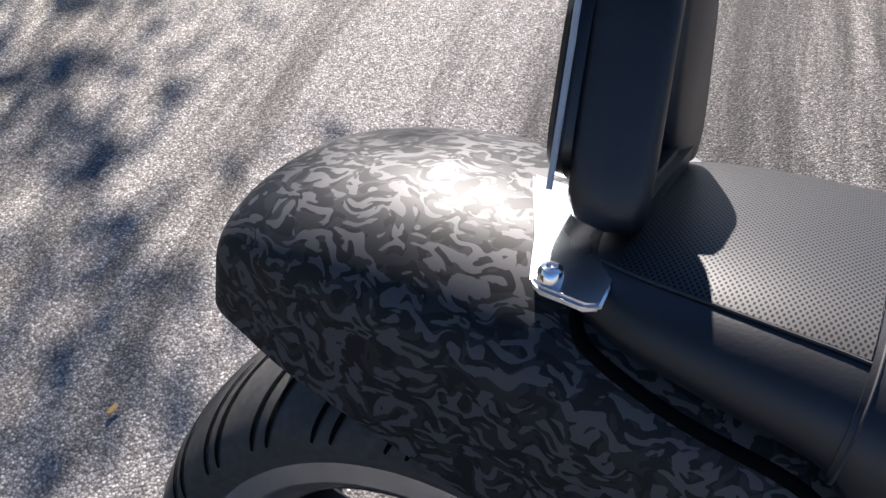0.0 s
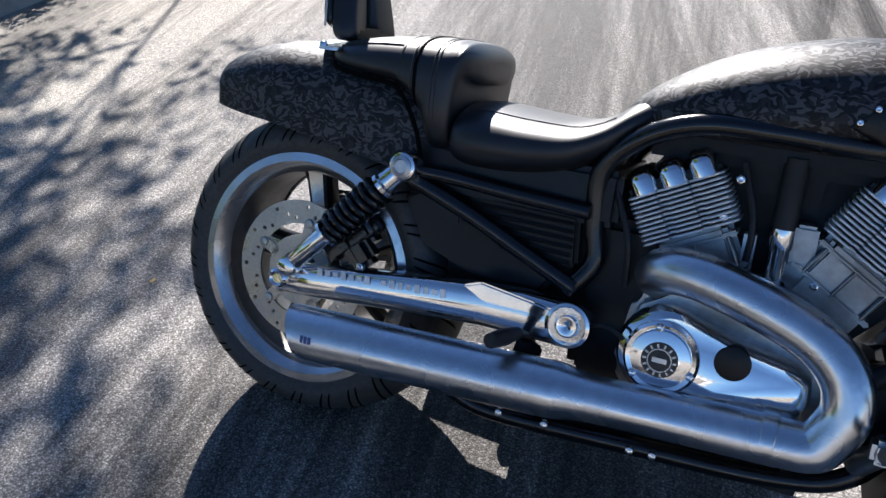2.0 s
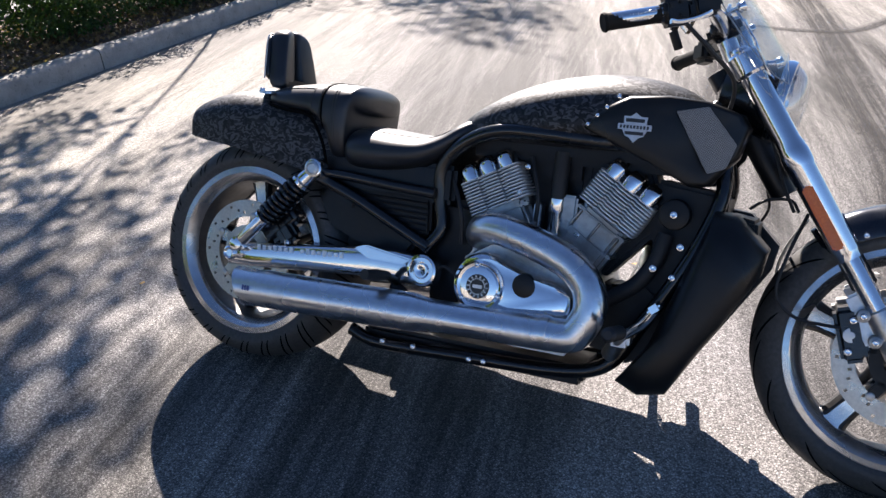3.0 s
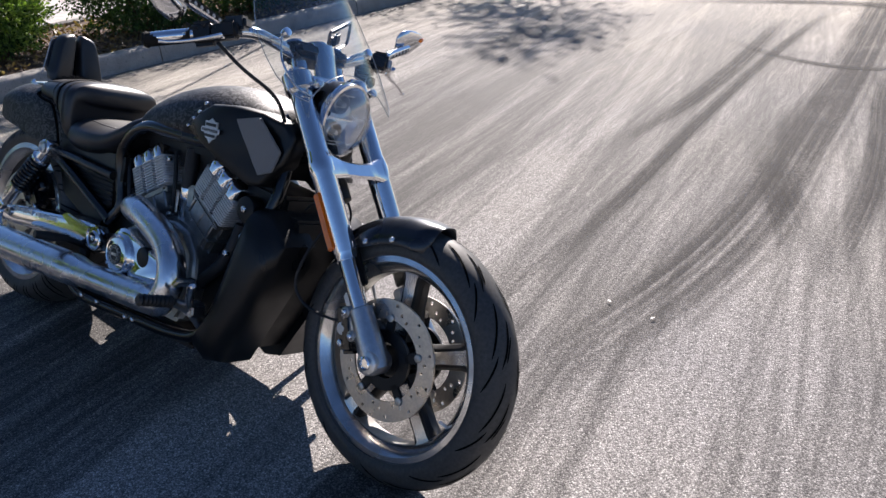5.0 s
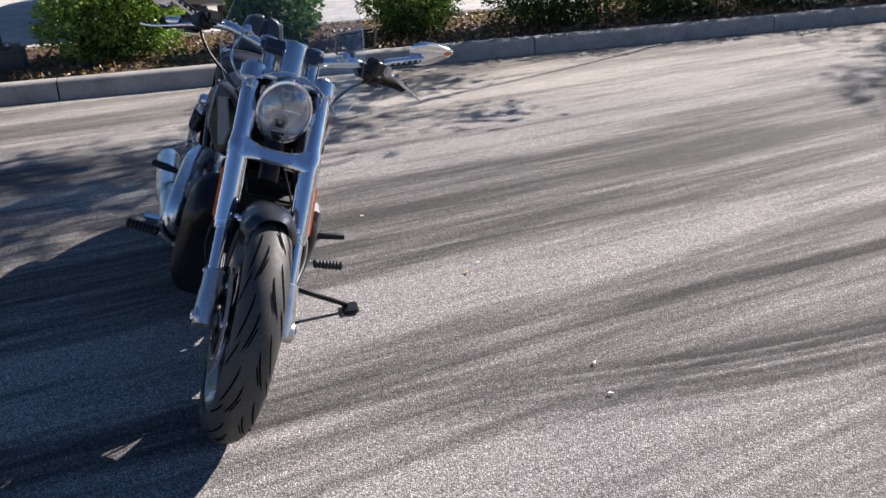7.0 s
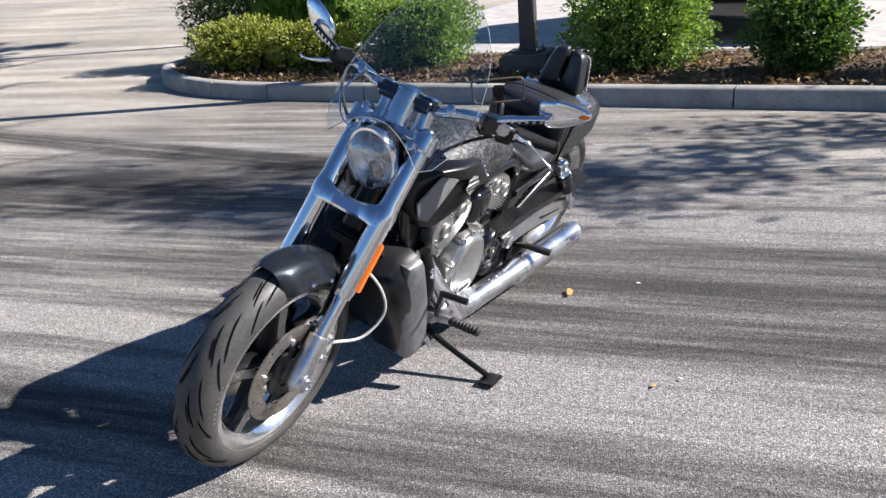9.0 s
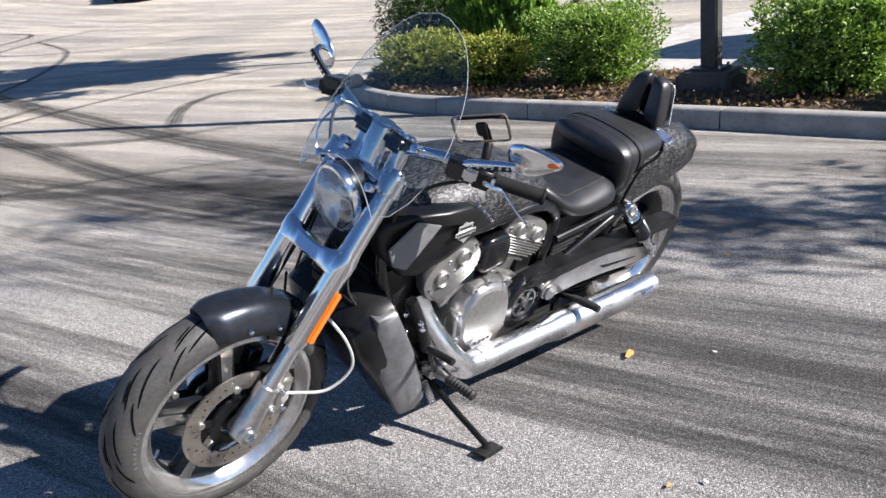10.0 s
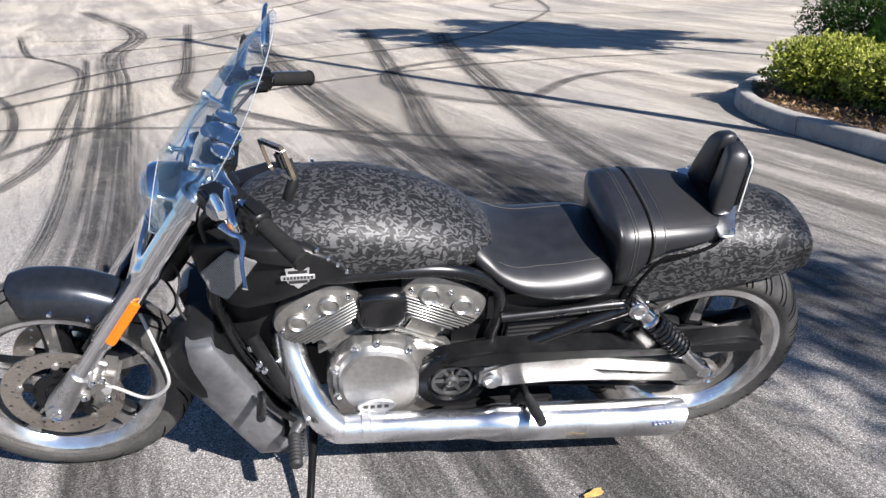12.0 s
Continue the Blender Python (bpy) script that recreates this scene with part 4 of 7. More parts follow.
# neck above the lamp that carries the gauge pod
bm = bmesh.new()
skin(bm, [[LAMP + Vector((-0.05 + dx, yy, dz)) for dx, yy, dz in [(0.026 * math.cos(q) + o, 0.036 * math.sin(q), h) for q in [2 * math.pi * i / 20 for i in range(20)]]] for o, h in ((0.0, 0.075), (-0.012, 0.105), (-0.03, 0.15), (-0.045, 0.18))])
part("lamp_neck", bm, "chrome", lamp, "chrome neck over the headlamp")

# handlebar with risers, grips, levers, mirrors
bar = empty("handlebar", bike)
bm = bmesh.new()
half_bar = [(1.225, 0.0, 1.005), (1.225, 0.07, 1.005), (1.222, 0.12, 1.018), (1.205, 0.20, 1.035), (1.165, 0.27, 1.020), (1.10, 0.335, 0.995), (1.035, 0.372, 0.975)]
tube(bm, [(x, -y, z) for x, y, z in half_bar[:0:-1]] + half_bar[:4] + [(1.160, 0.262, 1.012), (1.126, 0.298, 1.000), (1.056, 0.394, 0.985)], 0.0155, 16, 6)
part("bar_tube", bm, "chrome", bar, "chrome pullback handlebar")
for s in (-1, 1):
    bm = bmesh.new()
    tube(bm, [(1.27, s * 0.065, 0.925), (1.245, s * 0.065, 0.965), (1.225, s * 0.065, 1.005)], [0.026, 0.022, 0.023], 18)
    box(bm, (1.225, s * 0.065, 1.006), (0.05, 0.038, 0.046), 0.010)
    part("riser", bm, "chrome", bar)
    g0, g1 = (Vector((1.126, 0.298, 1.000)), Vector((1.052, 0.400, 0.984))) if s > 0 else (Vector((1.120, -0.318, 1.000)), Vector((1.020, -0.380, 0.968)))
    gd = (g1 - g0).normalized()
    bm = bmesh.new()
    prof = [(0, 0.019)]
    L = (g1 - g0).length
    for q in range(14):
        prof += [(0.004 + L * 0.9 * q / 14, 0.0175), (0.004 + L * 0.9 * (q + 0.7) / 14, 0.0182)]
    prof += [(L * 0.94, 0.0185), (L * 0.95, 0.021), (L, 0.019), (L, 0.005)]
    turned(bm, prof, g0, gd, 20)
    part("grip", bm, "grip_rubber", bar, "black ribbed rubber grip")
    # switch housing
    bm = bmesh.new()
    q = gd.to_track_quat("X", "Z").to_matrix()
    box(bm, g0 - gd * 0.032, (0.066, 0.048, 0.060), 0.012, q, 3)
    box(bm, g0 - gd * 0.082 + Vector((0.012, 0, 0.006)), (0.060, 0.052, 0.046), 0.009, q, 3)
    hous = part("switch_housing", bm, "black_satin", bar, "black switch housing")
    for k, (dx, dz) in enumerate(((-0.012, 0.012), (0.008, -0.010), (0.010, 0.016))):
        bm = bmesh.new()
        box(bm, g0 - gd * (0.030 + dx) + q @ Vector((0, 0.024 * -s, dz)), (0.014, 0.010, 0.010), 0.003, q)
        part("switch", bm, "black_plastic", hous)
    # lever and its perch
    bm = bmesh.new()
    lp = g0 - gd * 0.065
    box(bm, lp + Vector((0.012, 0, 0)), (0.05, 0.036, 0.036), 0.008, q)
    perch = part("lever_perch", bm, "black_satin", bar)
    bm = bmesh.new()
    lv = [lp + Vector((0.036, s * 0.005, -0.004)), lp + Vector((0.050, s * 0.035, -0.010)), lp + Vector((0.034, s * 0.085, -0.030)), lp + Vector((0.008, s * 0.130, -0.046)), lp + Vector((-0.006, s * 0.156, -0.050))]
    if s > 0:
        lv = [Vector((1.205, 0.330, 1.032)), Vector((1.185, 0.342, 1.020)), Vector((1.166, 0.354, 1.012)), Vector((1.167, 0.400, 0.990)), Vector((1.162, 0.436, 0.970)), Vector((1.162, 0.444, 0.966))]
        tube(bm, lv, [0.010, 0.009, 0.0075, 0.0045, 0.0045, 0.0065], 10, squash=0.6)
    else:
        tube(bm, lv, [0.008, 0.0065, 0.0045, 0.004, 0.0055], 10, squash=0.55)
    part("lever", bm, "chrome", bar, "polished hand lever")
    if s < 0:
        bm = bmesh.new()
        box(bm, lp + Vector((0.03, 0.03, 0.030)), (0.06, 0.055, 0.034), 0.008, q)
        part("fluid_reservoir", bm, "black_paint", bar, "black brake fluid reservoir")
    # mirror: stalk with a row of small lamps, tapered head
    bm = bmesh.new()
    mb = Vector((1.205, s * 0.292, 1.040))
    me_ = [Vector((1.200, -0.272, 1.010)), Vector((1.195, -0.284, 1.028)), Vector((1.190, -0.302, 1.042)), Vector((1.182, -0.355, 1.060)), Vector((1.170, -0.392, 1.076)), Vector((1.142, -0.412, 1.082))]
    if s > 0:
        mb = Vector((1.250, 0.318, 1.075))
        me_ = [mb + Vector((-0.03, -0.045, -0.060)), Vector((1.222, 0.262, 1.040)), Vector((1.216, 0.285, 1.064)), Vector((1.200, 0.345, 1.086)), Vector((1.188, 0.402, 1.106))]
    tube(bm, me_, [0.009, 0.010, 0.011, 0.011, 0.009, 0.008][:len(me_)], 12)
    st = part("mirror_stalk", bm, "chrome", bar, "chrome mirror stalk with a strip of signal lamps")
    bm = bmesh.new()
    if s > 0:
        la, lb = Vector((1.224, 0.296, 1.064)), Vector((1.202, 0.386, 1.096))
    else:
        la, lb = Vector((1.203, -0.306, 1.046)), Vector((1.190, -0.388, 1.076))
    ld = (lb - la).normalized()
    lq = Matrix((Vector((ld.y, -ld.x, 0)).normalized(), ld, Vector((0, 0, 1)))).transposed()
    ln = lq @ Vector((1, 0, 0))
    ln = ln if ln.x > 0 else -ln
    box(bm, (la + lb) / 2 - ln * 0.009, (0.016, (lb - la).length + 0.030, 0.021), 0.006, lq, 3)
    sig = part("signal_strip", bm, "black_plastic", st)
    for k in range(6):
        bm = bmesh.new()
        box(bm, la.lerp(lb, k / 5) - ln * 0.001, (0.005, 0.0085, 0.009), 0.002, lq)
        part("signal_lamp", bm, "piping", st)
    # head
    mc = Vector((1.128, -0.420, 1.085))
    ax = Vector((-0.08, -0.74, 0.66)).normalized()
    nz = Vector((0.96, -0.10, 0.02)).normalized()
    if s > 0:
        mc, ax, nz = Vector((1.166, 0.430, 1.127)), Vector((-0.10, 0.92, 0.30)).normalized(), Vector((0.93, 0.20, -0.16))
        bm = bmesh.new()
        box(bm, (1.215, 0.262, 1.040), (0.072, 0.050, 0.052), 0.008, q, 3)
        part("fluid_reservoir", bm, "black_paint", bar, "black clutch fluid reservoir")
        bm = bmesh.new()
        box(bm, (1.216, 0.292, 1.040), (0.034, 0.026, 0.034), 0.006, q, 2)
        part("mirror_clamp", bm, "brushed", bar, "silver clamp under the mirror stalk")
    nz = (nz - ax * nz.dot(ax)).normalized()
    up = nz.cross(ax)
    outline = []
    for k in range(28):
        a = 2 * math.pi * k / 28
        u, v = math.cos(a), math.sin(a)
        outline.append((u * 0.074, math.copysign(abs(v) ** 0.75, v) * (0.039 - 0.008 * u if s < 0 else 0.036 - 0.017 * u)))
    bm = bmesh.new()
    skin(bm, [[mc + ax * (u * f) + up * (v * f) + nz * d for u, v in outline] for f, d in ((0.30, 0.010), (0.70, 0.008), (0.92, 0.005), (1.0, 0.0), (1.0, -0.003), (0.94, -0.006))])
    head = part("mirror_head", bm, "chrome", bar, "chrome teardrop mirror head")
    bm = bmesh.new()
    skin(bm, [[mc + ax * (u * f) + up * (v * f) + nz * d for u, v in outline] for f, d in ((0.925, -0.0058), (0.925, -0.0068))])
    part("mirror_glass", bm, "black_mirror_glass", head)
    if s > 0:
        bm = bmesh.new()
        skin(bm, [[mc + ax * (0.054 + 0.014 * f * math.cos(a)) + up * (0.0065 * f * math.sin(a)) + nz * (d - 0.0021 * f * math.cos(a)) for a in [2 * math.pi * k / 20 for k in range(20)]] for f, d in ((1.0, 0.005), (1.0, 0.0085), (0.75, 0.0102), (0.3, 0.0110))])
        part("signal_lens", bm, "amber_lens", head, "small amber lens at the tip")

# gauge pod on the bar
bm = bmesh.new()
q = Matrix.Rotation(radians(-28), 3, "Y")
box(bm, (1.226, -0.006, 1.010), (0.080, 0.190, 0.046), 0.014, q, 3)
pod = part("gauge_pod", bm, "black_paint", bike, "black instrument pod across the bar")
bm = bmesh.new()
for yy, rr in ((0.0, 0.040), (0.072, 0.026), (-0.072, 0.026)):
    turned(bm, [(0, rr), (0.006, rr), (0.008, rr - 0.004), (0.004, rr - 0.006), (0.004, 0.0005)], Vector((1.216, yy - 0.006, 1.030)), q @ Vector((0, 0, 1)), 28)
part("gauge_ring", bm, "chrome", pod)

# windshield
bm = bmesh.new()
SHIELD = [  # height, half width
    (0.893, 0.150), (0.902, 0.180), (0.942, 0.203), (0.983, 0.213), (1.025, 0.216), (1.067, 0.211), (1.108, 0.201), (1.15, 0.187), (1.19, 0.168), (1.230, 0.140), (1.262, 0.110), (1.283, 0.080), (1.297, 0.048), (1.304, 0.018)]
NU, NV = 20, 34
front, back = [], []
for i in range(NV + 1):
    z_ = 0.893 + 0.411 * (i / NV)
    wd = float(np.interp(z_, [r[0] for r in SHIELD], [r[1] for r in SHIELD]))
    row_f, row_b = [], []
    for j in range(NU + 1):
        u = -1 + 2 * j / NU
        h_ = z_ - 0.920 + 0.085 * (1 - i / NV) ** 3 * (1 - u * u)
        y = wd * u
        p = Vector((1.405 - 0.68 * h_ - 0.42 * h_ * h_ - 1.86 * y * y, y, 0.920 + h_))
        row_f.append(p)
        row_b.append(p + Vector((-0.003, 0, -0.0024)))
    front.append(row_f)
    back.append(row_b)
skin(bm, [f + b[::-1] for f, b in zip(front, back)])
ws = part("windshield", bm, "clear_acrylic", bike, "clear rounded acrylic windshield", angle=60)
bm = bmesh.new()
tube(bm, [r[0] for r in front] + [r[-1] for r in front[::-1]], 0.0010, 6, 1, False)
tube(bm, front[0], 0.0010, 6, 1, False)
part("shield_edge", bm, "acrylic_edge", ws, "pale polished edge of the windshield")
for s in (-1, 1):
    for (bx, by, bz), (ex, ey, ez) in (((1.262, 0.150, 1.050), (1.215, 0.125, 1.025)), ((1.352, 0.100, 0.942), (1.290, 0.104, 0.925))):
        bm = bmesh.new()
        tube(bm, [(ex, s * ey, ez), ((ex + bx) / 2, s * (ey + by) / 2, (ez + bz) / 2 + 0.004), (bx, s * by, bz)], 0.006, 10)
        cyl(bm, (bx - 0.006, s * by, bz - 0.004), (bx + 0.010, s * by, bz + 0.006), 0.012, seg=16, bevel=0.002)
        part("windshield_mount", bm, "chrome", ws, "chrome clamp of the windshield")
XF = Matrix.Identity(4)

# ---- tank cover, seats, rear fender
TANK = [  # x, top, bottom, half width, widest height
    (0.600, 0.742, 0.712, 0.060, 0.725), (0.618, 0.764, 0.705, 0.095, 0.728), (0.67, 0.803, 0.70, 0.132, 0.735), (0.75, 0.846, 0.70, 0.156, 0.748), (0.85, 0.880, 0.70, 0.170, 0.762),
    (0.96, 0.899, 0.70, 0.176, 0.775), (1.06, 0.898, 0.705, 0.170, 0.782), (1.14, 0.883, 0.72, 0.152, 0.790), (1.19, 0.862, 0.74, 0.125, 0.796), (1.215, 0.838, 0.765, 0.08, 0.800)]
bm = bmesh.new()
skin(bm, [super_ring(*r, p=2.35, n=40) for r in resample(TANK, 40)])
tank = part("tank_cover", bm, "camo_paint", bike, "domed black tank cover with grey worm-shaped camouflage", angle=60)
SEAT = [(0.308, 0.700, 0.606, 0.140, 0.650), (0.318, 0.712, 0.590, 0.160, 0.648), (0.36, 0.716, 0.584, 0.174, 0.648), (0.45, 0.709, 0.591, 0.180, 0.650), (0.53, 0.708, 0.610, 0.175, 0.660),
        (0.585, 0.727, 0.640, 0.164, 0.684), (0.625, 0.757, 0.672, 0.148, 0.711), (0.660, 0.772, 0.698, 0.124, 0.730), (0.683, 0.760, 0.718, 0.088, 0.737)]
bm = bmesh.new()
skin(bm, [super_ring(*r, p=2.35, n=40) for r in resample(SEAT, 40)])
seat = part("rider_seat", bm, "leather", bike, "dished black leather rider seat", angle=60)
PILLION = [(0.020, 0.775, 0.752, 0.085, 0.762), (0.034, 0.790, 0.745, 0.112, 0.762), (0.07, 0.802, 0.738, 0.136, 0.760), (0.13, 0.812, 0.733, 0.150, 0.758), (0.185, 0.818, 0.728, 0.157, 0.755),
           (0.206, 0.820, 0.715, 0.160, 0.750), (0.226, 0.822, 0.690, 0.162, 0.748), (0.246, 0.824, 0.648, 0.163, 0.745), (0.260, 0.824, 0.598, 0.164, 0.745), (0.285, 0.823, 0.594, 0.164, 0.745), (0.298, 0.821, 0.598, 0.161, 0.748),
           (0.305, 0.820, 0.612, 0.156, 0.755), (0.310, 0.818, 0.700, 0.150, 0.768), (0.315, 0.815, 0.738, 0.141, 0.775), (0.324, 0.808, 0.745, 0.120, 0.776), (0.332, 0.798, 0.752, 0.090, 0.775), (0.336, 0.788, 0.762, 0.060, 0.774)]
bm = bmesh.new()
skin(bm, [super_ring(*r, p=2.9, n=40) for r in resample(PILLION, 64)])
pill = part("pillion_seat", bm, "leather", bike, "humped black leather pillion seat", angle=60)


bm = bmesh.new()
box(bm, (0.43, 0, 0.585), (0.40, 0.27, 0.10), 0.012)
part("seat_tray", bm, "black_satin", bike, "black tray under the seats")


def hugging(table, xs, a0, a1, lift, p, n=26):
    """Lines round a lofted form at places xs, from angle a0 to a1, lifted off it."""
    A = np.array(resample(table, 80))
    out = []
    for x in xs:
        r = [float(np.interp(x, A[:, 0], A[:, k])) for k in range(5)]
        line = []
        for k in range(n + 1):
            a = radians(a0 + (a1 - a0) * k / n)
            ca, sa = math.cos(a), math.sin(a)
            w = r[3] + lift
            h = (r[1] - r[4] + lift) if sa > 0 else (r[4] - r[2] + lift)
            line.append(Vector((x, w * math.copysign(abs(ca) ** (2 / p), ca), r[4] + h * math.copysign(abs(sa) ** (2 / p), sa))))
        out.append(line)
    return out


# strap over the pillion and the perforated panel behind it
bm = bmesh.new()
o = hugging(PILLION, [0.196, 0.201, 0.206, 0.220, 0.226, 0.230], -55, 235, 0.0022, 2.9, 40)
i_ = hugging(PILLION, [0.196, 0.230], -55, 235, -0.004, 2.9, 40)
skin(bm, [[c2[k] for c2 in o] + [i_[1][k], i_[0][k]] for k in range(41)])
strap = part("seat_strap", bm, "leather", pill, "raised leather strap across the seat", angle=60)
for x in (0.2000, 0.2262):
    bm = bmesh.new()
    tube(bm, hugging(PILLION, [x], -35, 215, 0.0026, 2.9, 46)[0], 0.0009, 6, 1, False)
    part("seam", bm, "stitch", pill)
for s in (-1, 1):
    bm = bmesh.new()
    tube(bm, [(x, s * y, z) for x, y, z in ((0.040, 0.118, 0.752), (0.060, 0.140, 0.745), (0.118, 0.155, 0.736), (0.185, 0.1585, 0.729), (0.209, 0.160, 0.714), (0.229, 0.161, 0.688), (0.249, 0.160, 0.648), (0.263, 0.158, 0.598))], 0.0045, 8)
    part("edge_piping", bm, "matt_black", pill, "dark piping along the seat's lower edge")
bm = bmesh.new()
tube(bm, hugging(PILLION, [0.2335], -60, 240, 0.0006, 2.9, 46)[0], 0.0022, 6, 1, False)
part("groove", bm, "matt_black", pill, "dark groove beside the strap")
for x in (0.268, 0.276):
    bm = bmesh.new()
    tube(bm, hugging(PILLION, [x], -20, 200, 0.0004, 2.9, 46)[0], 0.0009, 6, 1, False)
    part("seam", bm, "stitch", pill)
bm = bmesh.new()
xs = list(np.linspace(0.055, 0.195, 8))
pan = hugging(PILLION, xs, 38, 142, 0.0018, 2.9, 24)
skin(bm, pan, cap=False, cyclic=False)
part("perforated_panel", bm, "perforated_leather", pill, "perforated leather panel")
for a in (37, 143):
    bm = bmesh.new()
    tube(bm, [hugging(PILLION, [x], a, a + 1, 0.001, 2.9, 1)[0][0] for x in np.linspace(0.045, 0.196, 12)], 0.0010, 6, 1, False)
    part("seam", bm, "stitch", pill)
for s in (0, 1):
    bm = bmesh.new()
    tube(bm, [hugging(SEAT, [x], (52 if s == 0 else 128) + (-14 if s == 0 else 14) * max(0, (x - 0.5) / 0.12), 180, 0.0008, 2.35, 1)[0][0] for x in np.linspace(0.31, 0.60, 16)], 0.0010, 6, 1, False)
    part("seam", bm, "stitch", seat)

FEND = [  # x, top, bottom edge, half width, shoulder height
    (-0.240, 0.706, 0.650, 0.086, 0.670), (-0.237, 0.724, 0.642, 0.108, 0.675), (-0.226, 0.740, 0.636, 0.119, 0.680), (-0.192, 0.757, 0.631, 0.128, 0.686), (-0.15, 0.771, 0.626, 0.138, 0.690),
    (-0.08, 0.785, 0.620, 0.147, 0.690), (0.04, 0.791, 0.602, 0.150, 0.684), (0.14, 0.780, 0.585, 0.148, 0.674), (0.22, 0.756, 0.565, 0.138, 0.660), (0.31, 0.72, 0.530, 0.122, 0.63)]


def arch(table, n_rows, thick=0.006, n=30, p=2.3):
    rings = []
    for x, zt, zb, w, zc in resample(table, n_rows):
        outer, inner = [], []
        for k in range(n + 1):
            a = math.pi * k / n
            ca, sa = math.cos(a), math.sin(a)
            cy, sz = math.copysign(abs(ca) ** (2 / p), ca), abs(sa) ** (2 / p)
            outer.append(Vector((x, w * cy, zc + (zt - zc) * sz)))
            inner.append(Vector((x, (w - thick) * cy, zc + (zt - zc - thick) * sz)))
        outer = [Vector((x, w * 0.985, zb))] + outer + [Vector((x, -w * 0.985, zb))]
        inner = [Vector((x, (w - thick) * 0.985, zb))] + inner + [Vector((x, -(w - thick) * 0.985, zb))]
        rings.append(outer + inner[::-1])
    return rings


bm = bmesh.new()
skin(bm, arch(FEND, 44))
fender = part("rear_fender", bm, "camo_paint", bike, "broad rear fender in grey and black camouflage", angle=55)

# backrest: rear plate, padded shell, front pad, side brackets
back = empty("backrest", bike)
XF = Matrix.Translation((0.030, 0, 0.0))


def half_pad(s):
    """One of two upright pads with a groove between them, leaning back and narrowing upwards."""
    bm = bmesh.new()
    rings = []
    for f, k in ((0.0, 0.90), (0.12, 0.98), (0.5, 1.0), (0.82, 0.97), (0.95, 0.90), (1.0, 0.78)):
        ring = []
        for q in range(32):
            a = 2 * math.pi * q / 32
            u = math.copysign(abs(math.cos(a)) ** 0.45, math.cos(a)) * k
            v = math.copysign(abs(math.sin(a)) ** 0.45, math.sin(a)) * k
            zz = 0.876 + 0.078 * v + (0.008 * (1 - u) if v > 0 else -0.010 * u) * abs(v)
            low = 1 - (zz - 0.80) / 0.15
            w0, w1 = 0.005 + 0.014 * f * low, 0.104 - 0.034 * (1 - low) - 0.010 * f
            yy = (w0 + w1) / 2 + (w1 - w0) / 2 * u
            ring.append(Vector((-0.018 + 0.044 * f - 0.16 * (zz - 0.812) + 0.006 * f * u, s * yy, zz)))
        rings.append(ring)
    skin(bm, rings)
    return part("pad", bm, "leather", back, "black leather half of the split backrest pad", angle=60)


half_pad(-1), half_pad(1)
bm = bmesh.new()
rings = []
for f, x in ((0.96, -0.034), (1.0, -0.030), (1.0, -0.022), (0.96, -0.018)):
    ring = []
    for q in range(40):
        a = 2 * math.pi * q / 40
        u = math.copysign(abs(math.cos(a)) ** 0.4, math.cos(a)) * f
        v = math.copysign(abs(math.sin(a)) ** 0.4, math.sin(a)) * f
        zz = 0.880 + 0.066 * v
        ring.append(Vector((x - 0.16 * (zz - 0.812), u * (0.105 - 0.034 * (zz - 0.812) / 0.14), zz)))
    rings.append(ring)
skin(bm, rings)
part("back_plate", bm, "black_paint", back, "black back plate")
for s in (-1, 1):
    bm = bmesh.new()
    tube(bm, [(-0.026 - 0.16 * dz, s * (0.1065 - 0.243 * dz), 0.812 + dz) for dz in (0.006, 0.03, 0.06, 0.09, 0.115)] + [(-0.046, s * 0.068, 0.944), (-0.047, s * 0.040, 0.949)], 0.0021, 8)
    part("piping", bm, "piping", back, "pale piping along the edge")
    bm = bmesh.new()
    outline_b = [(-0.062, 0.026), (-0.030, 0.100), (-0.014, 0.146), (-0.006, 0.152), (0.022, 0.152), (0.030, 0.146), (0.026, 0.100), (0.018, 0.060), (0.018, 0.026)]
    plate(bm, [(x, yy) for x, yy in outline_b], -0.003, 0.003, 0.002)
    bm.transform(Matrix(((1, 0, 0, 0), (0, 0, s, 0), (0, 1, -0.10, 0.792), (0, 0, 0, 1))))
    br = part("bracket", bm, "satin_pipe", back, "bright steel bracket of the backrest")
    bolt(br, (-0.004, s * 0.141, 0.782), (0, s * 0.1, 1), 0.008, 0.008)
bm = bmesh.new()
box(bm, (0.012, 0, 0.808), (0.030, 0.15, 0.030), 0.006)
part("backrest_post", bm, "black_satin", back)
XF = Matrix.Identity(4)

